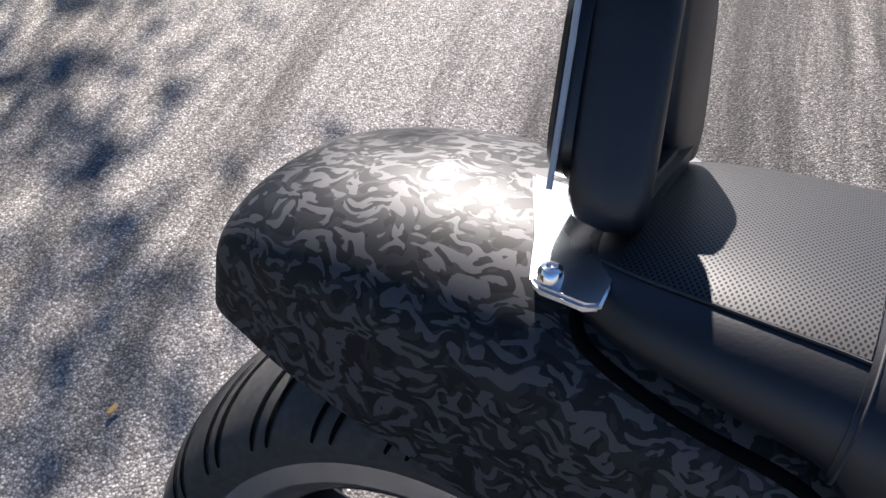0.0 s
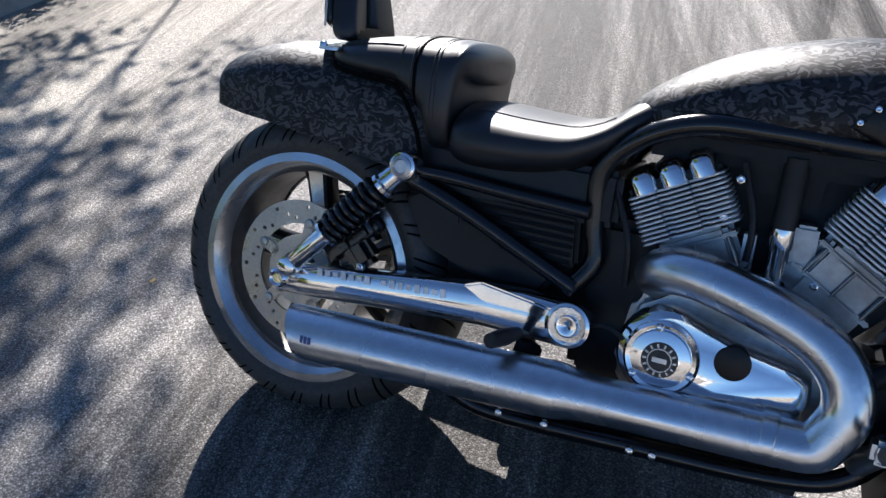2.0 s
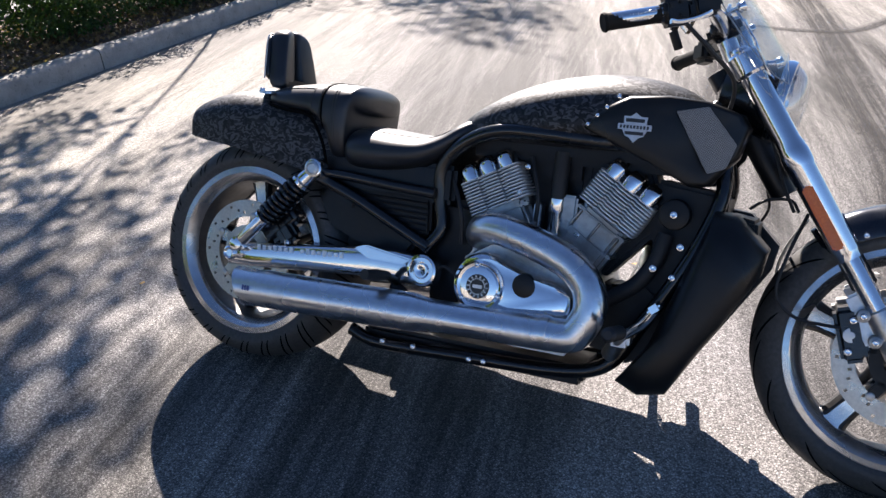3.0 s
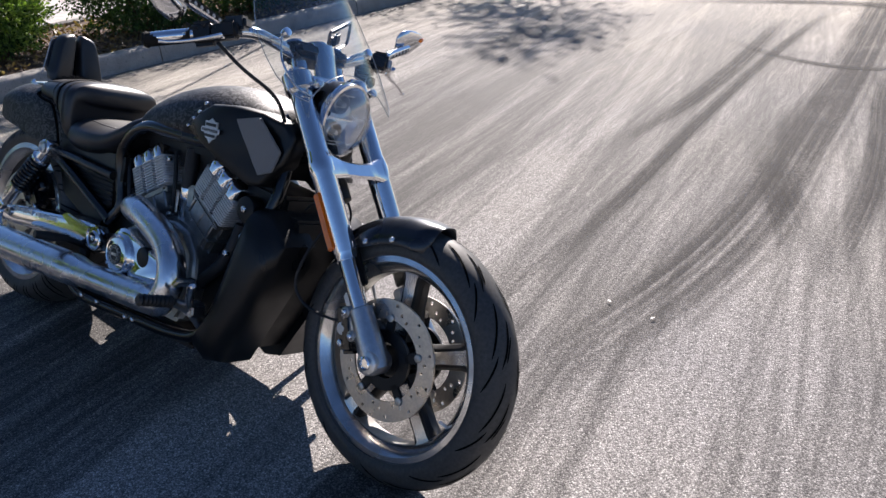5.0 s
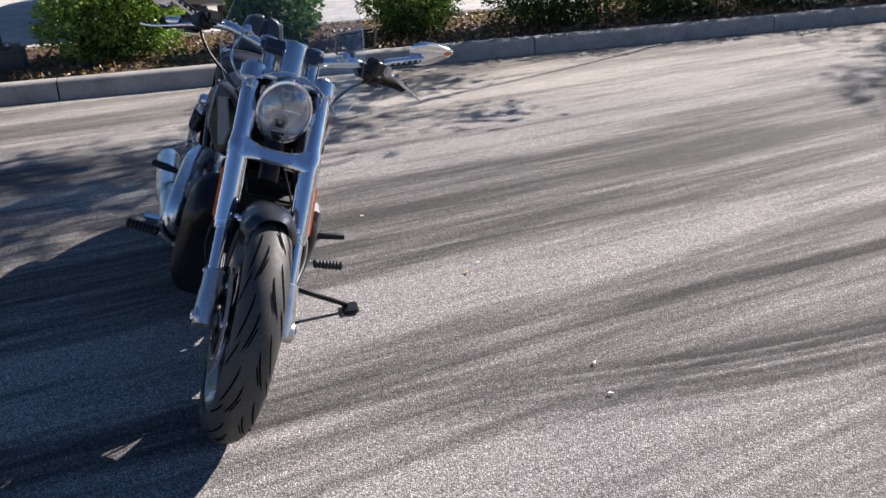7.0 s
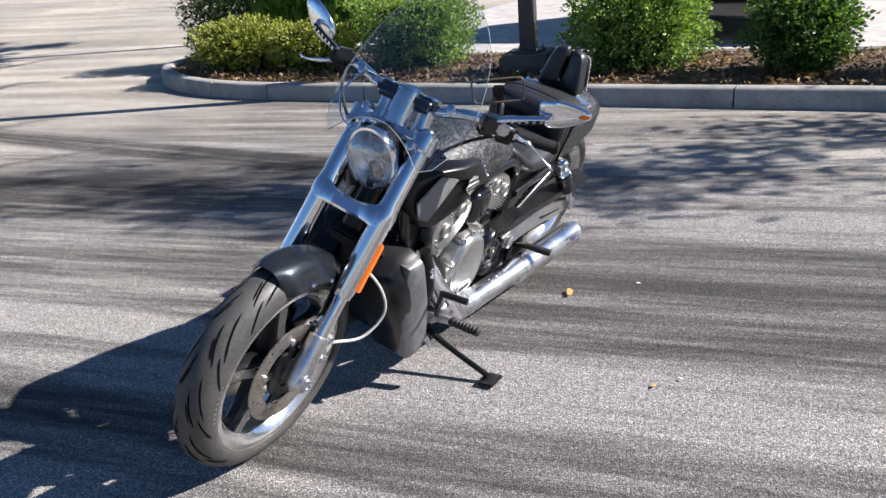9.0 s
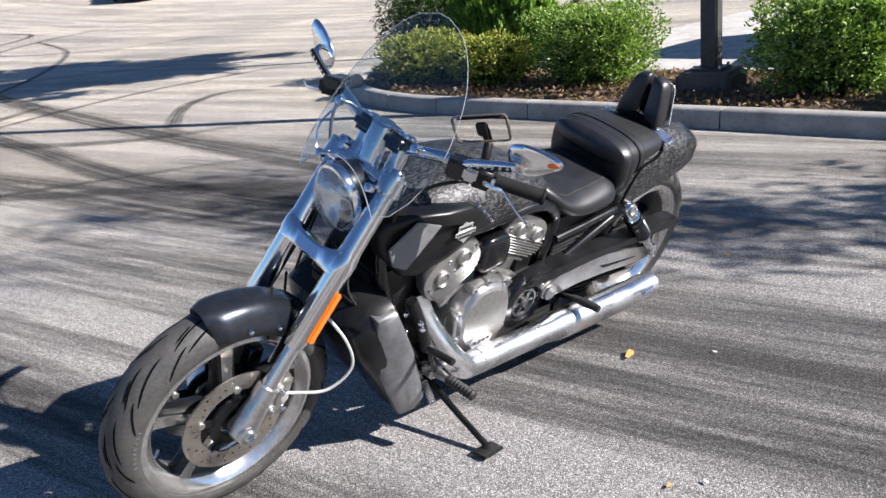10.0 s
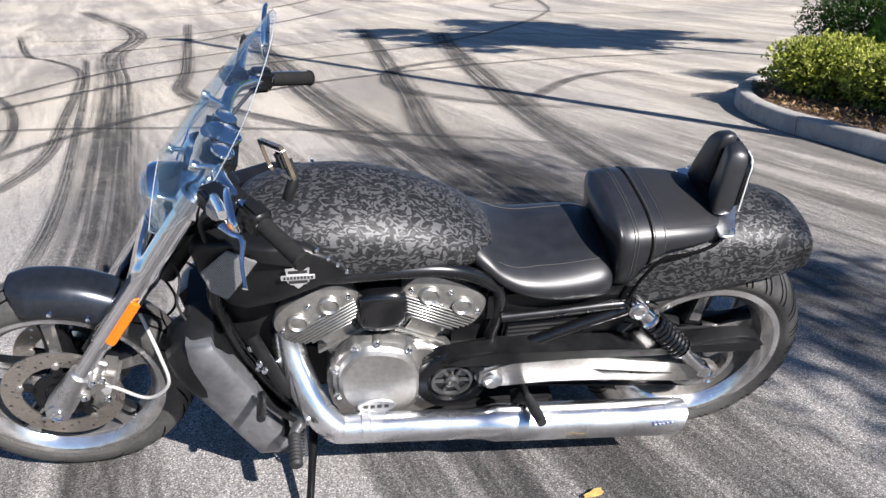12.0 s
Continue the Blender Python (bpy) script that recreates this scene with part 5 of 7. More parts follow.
# side scoops under the tank, with screens and badges
for s in (-1, 1):
    bm = bmesh.new()
    base = [(0.945, 0.762), (1.000, 0.815), (1.050, 0.842), (1.14, 0.850), (1.225, 0.845), (1.300, 0.822), (1.318, 0.795), (1.300, 0.725), (1.245, 0.655), (1.205, 0.650), (1.12, 0.690)]
    cxm, czm = 1.15, 0.76
    rings = []
    for f, yy in ((1.0, 0.095), (1.0, 0.152), (0.993, 0.163), (0.975, 0.173), (0.94, 0.180), (0.90, 0.1825), (0.6, 0.187)):
        rings.append([Vector((cxm + (x - cxm) * f, s * (yy - 0.36 * max(0, x - 1.14) * (1 if yy > 0.12 else 0.4)), czm + (z - czm) * f)) for x, z in base])
    skin(bm, rings)
    sc = part("side_scoop", bm, "black_satin", bike, "matt black air scoop cover", angle=60)
    bm = bmesh.new()
    plate(bm, [(1.160, 0.815), (1.226, 0.832), (1.294, 0.754), (1.278, 0.700), (1.240, 0.684)], -0.003, 0.003, 0.002)
    bm.transform(Matrix(((1, 0, 0, 0), (-0.36 * s, 1, 0, s * (0.187 + 0.36 * 1.14)), (0, 0, 1, 0), (0, 0, 0, 1))))
    part("vent_screen", bm, "mesh_screen", sc, "perforated metal vent screen")
    for x, z in ((0.985, 0.792), (1.005, 0.812), (1.03, 0.838), (0.965, 0.77)):
        bolt(sc, (x, s * 0.181, z), (0, s, 0), 0.0055, 0.004)
    # badge: a shield under a broad bar, drawn as plain shapes
    bc, yy = (1.075, 0.770), 0.1885
    bm = bmesh.new()
    k = 0.034
    shield = [(-0.8, 0.75), (-0.35, 0.72), (0, 1.0), (0.35, 0.72), (0.8, 0.75), (0.72, 0.2), (0.85, -0.1), (0.62, -0.55), (0.3, -0.65), (0, -1.0), (-0.3, -0.65), (-0.62, -0.55), (-0.85, -0.1), (-0.72, 0.2)]
    plate(bm, [(bc[0] + u * k, bc[1] + v * k) for u, v in shield], s * yy - 0.0015, s * yy + 0.0015, 0.0006, 1)
    badge = part("badge", bm, "badge_silver", sc, "small silver and black shield badge")
    bm = bmesh.new()
    ys = s * (yy + 0.0026)
    for x0, z0, x1, z1 in ((-0.62, 0.36, 0.62, 0.60), (-0.62, -0.48, 0.62, -0.26)):
        plate(bm, [(bc[0] + x0 * k, bc[1] + z0 * k), (bc[0] + x1 * k, bc[1] + z0 * k), (bc[0] + x1 * k, bc[1] + z1 * k), (bc[0] + x0 * k, bc[1] + z1 * k)], ys - 0.0012, ys, 0.0)
    part("badge_field", bm, "badge_black", badge)
    bm = bmesh.new()
    plate(bm, [(bc[0] - 1.12 * k, bc[1] - 0.16 * k), (bc[0] + 1.12 * k, bc[1] - 0.16 * k), (bc[0] + 1.12 * k, bc[1] + 0.24 * k), (bc[0] - 1.12 * k, bc[1] + 0.24 * k)], s * (yy + 0.001), s * (yy + 0.004), 0.0008, 1)
    part("badge_bar", bm, "badge_silver", badge)
    bm = bmesh.new()
    for q in range(9):
        x0 = bc[0] + (-0.98 + 0.222 * q) * k
        plate(bm, [(x0, bc[1] - 0.07 * k), (x0 + 0.15 * k, bc[1] - 0.07 * k), (x0 + 0.15 * k, bc[1] + 0.15 * k), (x0, bc[1] + 0.15 * k)], s * (yy + 0.0035), s * (yy + 0.0045), 0.0)
    part("badge_lettering", bm, "badge_black", badge)

# ---- frame
frame_ob = empty("frame", bike)
for s in (-1, 1):
    y = s * 0.135
    bm = bmesh.new()
    tube(bm, [(1.235, s * 0.060, 0.84), (1.16, s * 0.125, 0.755), (1.02, s * 0.150, 0.735), (0.86, s * 0.155, 0.738), (0.745, s * 0.155, 0.735), (0.655, s * 0.146, 0.700), (0.592, s * 0.132, 0.635), (0.590, s * 0.122, 0.54), (0.600, s * 0.120, 0.47), (0.560, s * 0.13, 0.41)], 0.0180, 14)
    part("upper_rail", bm, "black_paint", frame_ob, "thick black steel frame rail")
    bm = bmesh.new()
    tube(bm, [(0.205, s * 0.150, 0.575), (0.30, s * 0.150, 0.578), (0.45, s * 0.150, 0.568), (0.585, s * 0.148, 0.560)], 0.0135, 12)
    part("seat_rail", bm, "black_paint", frame_ob)
    bm = bmesh.new()
    tube(bm, [(0.225, s * 0.150, 0.570), (0.36, s * 0.148, 0.520), (0.48, s * 0.142, 0.465), (0.575, s * 0.135, 0.42)], 0.0165, 12)
    part("rear_strut", bm, "black_paint", frame_ob)
    bm = bmesh.new()
    tube(bm, [(1.265, s * 0.075, 0.74), (1.275, s * 0.105, 0.63), (1.225, s * 0.125, 0.48), (1.14, s * 0.125, 0.32), (1.07, s * 0.118, 0.205), (0.95, s * 0.115, 0.165), (0.70, s * 0.115, 0.150), (0.45, s * 0.115, 0.140), (0.36, s * 0.110, 0.16)], 0.018, 12)
    part("down_tube", bm, "black_paint", frame_ob)
    for x, z in ((0.47, 0.150), (0.56, 0.152), (0.72, 0.150), (0.76, 0.152)):
        bolt(frame_ob, (x, s * 0.134, z), (0, s, 0), 0.008, 0.006)
    bolt(frame_ob, (1.150, s * 0.140, 0.455), (0, s, 0), 0.010, 0.007)
    bolt(frame_ob, (1.205, s * 0.140, 0.512), (0, s, 0), 0.010, 0.007)
    bolt(frame_ob, (1.195, s * 0.140, 0.440), (0, s, 0), 0.009, 0.007)
bm = bmesh.new()
box(bm, (0.70, 0, 0.155), (0.62, 0.20, 0.05), 0.012)
part("belly_pan", bm, "black_plastic", frame_ob)

# side covers and the dark body behind the shock
for s in (-1, 1):
    bm = bmesh.new()
    plate(bm, [(0.335, 0.555), (0.565, 0.548), (0.572, 0.455), (0.52, 0.430), (0.40, 0.485)], s * 0.104, s * 0.128, 0.008)
    sc = part("side_cover", bm, "black_plastic", bike, "ribbed black side cover")
    for k in range(6):
        bm = bmesh.new()
        z = 0.535 - 0.014 * k
        tube(bm, [(0.365 + 0.03 * k * 0.4, s * 0.129, z), (0.558, s * 0.129, z - 0.004)], 0.0035, 6, 1, False)
        part("rib", bm, "black_plastic", sc)
    bm = bmesh.new()
    plate(bm, [(0.215, 0.53), (0.30, 0.555), (0.40, 0.49), (0.535, 0.425), (0.50, 0.375), (0.36, 0.40), (0.255, 0.44)], s * 0.098, s * 0.122, 0.010)
    part("lower_side_panel", bm, "black_satin", bike, "dark lower side panel")
    bm = bmesh.new()
    box(bm, (0.325, s * 0.138, 0.515), (0.060, 0.020, 0.030), 0.006, Matrix.Rotation(radians(18), 3, "Y"))
    part("strut_bracket", bm, "black_satin", bike)
bm = bmesh.new()
box(bm, (0.44, 0, 0.50), (0.34, 0.19, 0.16), 0.02)
part("fuel_cell", bm, "black_plastic", bike, "black under-seat fuel cell")

bm = bmesh.new()
box(bm, (0.44, 0, 0.40), (0.30, 0.17, 0.13), 0.02)
part("battery_tray", bm, "black_plastic", bike)

# ---- engine
engine = empty("engine", bike)
bm = bmesh.new()
plate(bm, [(0.66, 0.30), (0.70, 0.24), (0.80, 0.205), (0.98, 0.205), (1.01, 0.25), (1.03, 0.34), (1.02, 0.42), (0.97, 0.48), (0.90, 0.50), (0.76, 0.48), (0.68, 0.43)], -0.145, 0.145, 0.018, 3)
case = part("crankcase", bm, "cast_alloy", engine, "cast grey crankcase")
CRANK = Vector((0.890, 0, 0.300))
for tilt, nm in ((-27, "rear"), (32, "front")):
    rot = Matrix.Rotation(radians(tilt), 3, "Y")
    ax, px = rot @ Vector((0, 0, 1)), rot @ Vector((1, 0, 0))

    def at(u, y, h):
        return CRANK + px * u + Vector((0, y, 0)) + ax * h

    shift = -0.008 if tilt < 0 else -0.026
    cyl_ob = empty("cylinder", engine)
    bm = bmesh.new()
    box(bm, at(shift, 0, 0.225), (0.132, 0.222, 0.17), 0.022, rot, 3)
    box(bm, at(shift, -0.100, 0.215), (0.116, 0.040, 0.15), 0.010, rot, 2)
    for h in (0.215, 0.268):
        box(bm, at(shift, 0, h), (0.146, 0.246, 0.009), 0.003, rot, 2)
    for u in (-0.056, 0.0, 0.056):
        box(bm, at(shift + u, -0.113, 0.240), (0.007, 0.022, 0.056), 0.003, rot, 1)
    part("barrel", bm, "cast_alloy", cyl_ob)
    bm = bmesh.new()
    box(bm, at(shift, 0, 0.334), (0.140, 0.222, 0.084), 0.006, rot)
    part("fin_core", bm, "black_satin", cyl_ob)
    # each fin has two bolt channels let into its right edge
    edge = [(0.080, 0.120), (-0.080, 0.120), (-0.082, -0.122), (-0.076, -0.128)]
    for u in (-0.028, 0.028):
        edge += [(u - 0.007, -0.128), (u - 0.005, -0.117), (u + 0.005, -0.117), (u + 0.007, -0.128)]
    edge += [(0.076, -0.128), (0.082, -0.122)]
    for k in range(11):
        bm = bmesh.new()
        h = 0.2885 + 0.0082 * k
        skin(bm, [[at(shift + u * f, y * f, h + d) for u, y in edge] for f, d in ((0.992, -0.0021), (1.0, -0.0012), (1.0, 0.0012), (0.992, 0.0021))])
        part("fin", bm, "fin_alloy", cyl_ob, angle=40)
    bm = bmesh.new()
    box(bm, at(shift, 0.0, 0.380), (0.158, 0.232, 0.020), 0.006, rot, 2)
    part("cylinder_head", bm, "black_satin", cyl_ob)
    for u in (-0.051, 0.0, 0.051):
        bm = bmesh.new()
        skin(bm, [[at(u + shift + 0.0245 * f * math.copysign(abs(math.cos(a)) ** 0.5, math.cos(a)), -0.066 + 0.064 * f * math.copysign(abs(math.sin(a)) ** 0.5, math.sin(a)), hh) for a in [2 * math.pi * q / 24 for q in range(24)]] for f, hh in ((1.0, 0.372), (1.0, 0.396), (0.95, 0.407), (0.80, 0.415), (0.5, 0.419))])
        part("head_cover_lump", bm, "chrome", cyl_ob, "polished lobe of the cam cover")
    # finned oval cover with two round caps on the left face
    cov = empty("head_cover", engine)
    oz, lu = (0.352, 0.004) if tilt < 0 else (0.336, -0.034)
    bm = bmesh.new()
    rings = []
    for f, yy in ((0.97, 0.105), (1.0, 0.128), (0.96, 0.138), (0.80, 0.143)):
        ring = []
        for k in range(36):
            a = 2 * math.pi * k / 36
            u = math.copysign(abs(math.cos(a)) ** 0.75, math.cos(a)) * 0.114
            v = math.copysign(abs(math.sin(a)) ** 0.75, math.sin(a)) * 0.071
            ring.append(at(lu + u * f, yy, oz + v * f))
        rings.append(ring)
    skin(bm, rings)
    part("cover_plate", bm, "cast_alloy", cov, "cast alloy cover")
    for k in range(9):
        v = -0.060 + 0.0088 * k
        half = 0.106 * math.sqrt(max(1 - (abs(v) / 0.070) ** 2.6, 0.02))
        if k > 6:
            continue
        bm = bmesh.new()
        box(bm, at(lu, 0.143, oz + v), (2 * half * 0.95, 0.016, 0.0038), 0.0014, rot, 1)
        part("fin", bm, "cast_alloy", cov)
    for u in (-0.046, 0.046):
        bm = bmesh.new()
        cpt = at(lu + u, 0.138, oz + 0.016)
        turned(bm, [(0, 0.027), (0.014, 0.026), (0.018, 0.022), (0.013, 0.017), (0.015, 0.012), (0.016, 0.0005)], cpt, (0, 1, 0), 24)
        part("round_cap", bm, "cast_alloy", cov)
    for u, v in ((0, 0.040), (-0.094, 0.010), (0.094, 0.010), (0, -0.008)):
        bolt(cov, at(lu + u, 0.142, oz + v), (0, 1, 0), 0.007)
# parts between the cylinders
bm = bmesh.new()
rings = []
for f, yy in ((0.9, 0.03), (1.0, 0.10), (1.0, 0.140), (0.94, 0.155), (0.8, 0.164), (0.5, 0.169)):
    rings.append([Vector((0.882 + 0.064 * f * math.copysign(abs(math.cos(a)) ** 0.6, math.cos(a)), yy, 0.612 + 0.064 * f * math.copysign(abs(math.sin(a)) ** 0.6, math.sin(a)))) for a in [2 * math.pi * k / 28 for k in range(28)]])
skin(bm, rings)
part("horn_cover", bm, "black_paint", engine, "glossy black rounded cover between the cylinders")
bm = bmesh.new()
cyl(bm, (0.893, -0.10, 0.70), (0.893, -0.10, 0.585), 0.020, seg=20)
part("coolant_hose", bm, "cable_rubber", engine, "black coolant hose")
bm = bmesh.new()
turned(bm, [(0, 0.012), (0, 0.020), (0.03, 0.021), (0.035, 0.018), (0.10, 0.017), (0.13, 0.012)], (0.893, -0.10, 0.585), (0, 0, -1), 24)
part("coolant_pipe", bm, "chrome", engine, "chrome coolant pipe")
bm = bmesh.new()
box(bm, (0.928, -0.090, 0.560), (0.038, 0.05, 0.075), 0.006)
cyl(bm, (0.928, -0.112, 0.515), (0.928, -0.075, 0.515), 0.026, seg=20, bevel=0.004)
part("thermostat_housing", bm, "cast_alloy", engine)
bm = bmesh.new()
box(bm, (0.845, -0.085, 0.535), (0.020, 0.04, 0.07), 0.005)
part("thermostat", bm, "brushed", engine)
bm = bmesh.new()
box(bm, (0.92, 0.0, 0.705), (0.56, 0.22, 0.07), 0.02)
part("airbox", bm, "black_plastic", engine)
bm = bmesh.new()
box(bm, (0.645, 0.0, 0.40), (0.15, 0.21, 0.30), 0.02)
part("rear_mount", bm, "black_plastic", engine)
bm = bmesh.new()
plate(bm, [(0.66, 0.42), (0.60, 0.56), (0.70, 0.70), (1.10, 0.70), (1.16, 0.56), (1.02, 0.40)], -0.055, 0.055, 0.01)
part("inner_wiring_tray", bm, "black_plastic", engine)
bm = bmesh.new()
box(bm, (0.875, 0.0, 0.66), (0.17, 0.16, 0.09), 0.02)
part("intake", bm, "black_plastic", engine)
for p in ((0.842, -0.115, 0.50), (0.955, -0.115, 0.505), (0.80, -0.12, 0.59), (0.815, -0.12, 0.655)):
    bolt(engine, p, (0, -1, 0), 0.008)
for a, b_ in (((0.815, -0.10, 0.68), (0.845, -0.11, 0.50)), ((0.985, -0.10, 0.66), (0.95, -0.11, 0.52)), ((0.62, -0.12, 0.60), (0.66, -0.12, 0.44))):
    bm = bmesh.new()
    tube(bm, [a, ((a[0] + b_[0]) / 2 + 0.015, a[1] - 0.012, (a[2] + b_[2]) / 2), b_], 0.006, 8)
    part("engine_hose", bm, "cable_rubber", engine)

# left: generator cover with screws and an oval plate
bm = bmesh.new()
gc = (0.893, 0.384)
lobes = [(0.063, 0.128), (0.005, 0.139), (-0.078, 0.108), (-0.116, 0.026), (-0.113, -0.075), (-0.055, -0.132), (0.053, -0.122), (0.113, -0.049), (0.117, 0.053)]
rim_ = [Vector((u, 0, v)) for u, v in lobes]
rim_ = spline(rim_[-2:] + rim_ + rim_[:2], 6)[12:12 + 54]
rings = []
for f, yy in ((1.0, 0.12), (1.0, 0.150), (0.975, 0.160), (0.90, 0.164), (0.85, 0.176), (0.78, 0.182), (0.30, 0.187)):
    rings.append([Vector((gc[0] + p.x * f, yy, gc[1] + p.z * f)) for p in rim_])
skin(bm, rings)
gen = part("generator_cover", bm, "cast_alloy", engine, "large faceted cast cover", angle=25)
for u, v in lobes:
    x, z = gc[0] + u * 0.955, gc[1] + v * 0.955
    bm = bmesh.new()
    cyl(bm, (x, 0.13, z), (x, 0.166, z), 0.0135, seg=14, bevel=0.003)
    lug = part("screw_lug", bm, "cast_alloy", gen)
    bolt(lug, (x, 0.166, z), (0, 1, 0), 0.008)
bm = bmesh.new()
skin(bm, [[Vector((0.905 + 0.052 * f * math.cos(a), yy, 0.312 + 0.026 * f * math.sin(a))) for a in [2 * math.pi * k / 28 for k in range(28)]] for f, yy in ((1.0, 0.168), (1.0, 0.187), (0.92, 0.190), (0.85, 0.188))])
part("oval_plate", bm, "brushed", gen)
bm = bmesh.new()
for k in range(4):
    box(bm, (0.932 - 0.018 * k, 0.1890, 0.312), (0.011, 0.002, 0.010), 0)
part("oval_plate_lettering", bm, "badge_black", gen)
# left: pulley cover with its ring
bm = bmesh.new()
pc = Vector((0.705, 0.135, 0.366))
turned(bm, [(0, 0.10), (0.030, 0.10), (0.042, 0.092), (0.044, 0.066), (0.030, 0.060), (0.028, 0.0005)], pc, (0, 1, 0), 48)
pul = part("pulley_cover", bm, "black_paint", engine, "black pulley cover with open centre")
bm = bmesh.new()
turned(bm, [(0.024, 0.020), (0.040, 0.020), (0.046, 0.012), (0.040, 0.0005)], pc, (0, 1, 0), 24)
lathe(bm, [(0.166, 0.044), (0.174, 0.047), (0.174, 0.054), (0.166, 0.056)], (pc.x, 0, pc.z), seg=40)
for k in range(6):
    a = radians(60 * k)
    box(bm, pc + Vector((0.034 * math.cos(a), 0.033, 0.034 * math.sin(a))), (0.030, 0.008, 0.010), 0.002, Matrix.Rotation(-a, 3, "Y"))
part("drive_pulley", bm, "pulley_dark", pul)
# right: primary housing with a round timer cover
bm = bmesh.new()
rc = (0.752, 0.355)
hous = arc_poly(rc[0], rc[1], 0.080, 60, 262, 20) + [(0.945, 0.288), (0.976, 0.300), (0.985, 0.330), (0.982, 0.362), (0.952, 0.385), (0.86, 0.402)]
rings = []
for f, yy in ((1.0, -0.13), (1.0, -0.175), (0.96, -0.190), (0.86, -0.197)):
    rings.append([Vector((0.85 + (x - 0.85) * (f if f == 1 else 0.02 + 0.98 * f), yy, 0.350 + (z - 0.350) * f)) for x, z in hous])
skin(bm, rings)
prim = part("primary_cover", bm, "chrome", engine, "chrome right-hand engine cover", angle=30)
bm = bmesh.new()
turned(bm, [(0, 0.062), (0.012, 0.062), (0.018, 0.057), (0.016, 0.050), (0.020, 0.048), (0.023, 0.030), (0.023, 0.0005)], (rc[0], -0.192, rc[1]), (0, -1, 0), 44)
tim = part("timer_cover", bm, "chrome", prim, "round chrome timer cover")
bm = bmesh.new()
turned(bm, [(0, 0.030), (0.0015, 0.030), (0.002, 0.0295), (0.002, 0.0005)], (rc[0], -0.2152, rc[1]), (0, -1, 0), 32)
part("timer_emblem", bm, "badge_black", tim)
bm = bmesh.new()
lathe(bm, [(-0.2200, 0.0185), (-0.2200, 0.0200), (-0.2170, 0.0200), (-0.2170, 0.0185)], (rc[0], 0, rc[1]), seg=32)
for k in range(14):
    a = radians(360 / 14 * k)
    box(bm, (rc[0] + 0.0245 * math.cos(a), -0.2180, rc[1] + 0.0245 * math.sin(a)), (0.006, 0.003, 0.003), 0, Matrix.Rotation(-a, 3, "Y"))
box(bm, (rc[0], -0.2180, rc[1]), (0.024, 0.003, 0.008), 0)
part("timer_ring", bm, "badge_silver", tim)
for a in (100, 220, 340):
    bolt(tim, (rc[0] + 0.053 * math.cos(radians(a)), -0.208, rc[1] + 0.053 * math.sin(radians(a))), (0, -1, 0), 0.007)
bm = bmesh.new()
cyl(bm, (0.862, -0.175, 0.372), (0.862, -0.199, 0.372), 0.030, seg=24, bevel=0.004)
part("side_plug", bm, "black_satin", prim)

# ---- exhaust on both sides
def exhaust(s, bend, label):
    ex = empty("exhaust", bike)
    bm = bmesh.new()

    def axis(x):
        return s * (0.222 + 0.043 * max(0.0, 0.94 - x) / 0.85), 0.254 + 0.021 * x

    R, seg = 0.0500, 36
    rings = []
    for x, r_ in ((0.105, R), (0.30, R), (0.55, R), (0.60, R * 0.985), (0.625, R * 0.88), (0.66, R * 0.80), (0.955, R * 0.80)):
        y, z = axis(x)
        cut = 0.045 if x == 0.105 else 0.0
        rings.append([Vector((x - cut * 0.5 + cut * (1 - (math.sin(a) + 1) / 2), y + r_ * math.cos(a), z + r_ * math.sin(a))) for a in [2 * math.pi * k / seg for k in range(seg)]])
    inner = []
    for x, r_ in ((0.105, R - 0.004), (0.20, R - 0.004)):
        y, z = axis(x)
        cut = 0.045 if x == 0.105 else 0.0
        inner.append([Vector((x - cut * 0.5 + cut * (1 - (math.sin(a) + 1) / 2), y + r_ * math.cos(a), z + r_ * math.sin(a))) for a in [2 * math.pi * k / seg for k in range(seg)]])
    skin(bm, [inner[1], inner[0]] + rings)
    y = s * 0.222
    mf = part("muffler", bm, "satin_pipe", ex, label)
    bm = bmesh.new()
    lathe(bm, [(0.925, 0.0415), (0.945, 0.0415), (0.947, 0.0395), (0.923, 0.0395)], (0, y, 0.275), "x", 32)
    part("pipe_joint", bm, "satin_pipe", ex)
    bm = bmesh.new()
    tube(bm, [(0.93, y, 0.2735), (0.99, y, 0.277)] + bend, 0.0395, 24, 7)
    part("header_pipe", bm, "satin_pipe", ex, "thick satin header pipe")
    bm = bmesh.new()
    plate(bm, [(0.47, 0.20), (0.53, 0.20), (0.545, 0.31), (0.50, 0.33)], s * 0.165, s * 0.178, 0.004)
    part("hanger", bm, "black_satin", ex)
    return ex, mf


exR, mfR = exhaust(-1, [(1.012, -0.222, 0.292), (1.034, -0.220, 0.345), (1.020, -0.214, 0.400), (0.968, -0.205, 0.444), (0.882, -0.195, 0.476), (0.79, -0.180, 0.496), (0.735, -0.160, 0.492), (0.71, -0.120, 0.47)], "long satin silver muffler with slash-cut tip")
exL, mfL = exhaust(1, [(1.012, 0.222, 0.286), (1.046, 0.208, 0.318), (1.074, 0.178, 0.362), (1.098, 0.140, 0.412), (1.116, 0.104, 0.466), (1.122, 0.080, 0.515)], "long satin silver muffler with slash-cut tip")
bm = bmesh.new()
for k in range(5):
    box(bm, (0.137 + 0.011 * k, 0.3065, 0.282 - 0.001 * k), (0.007, 0.004, 0.032 - 0.004 * (k % 3)), 0, Matrix.Rotation(radians(-32), 3, "X"))
part("tip_lettering", bm, "ink_bars", mfL)
bm = bmesh.new()
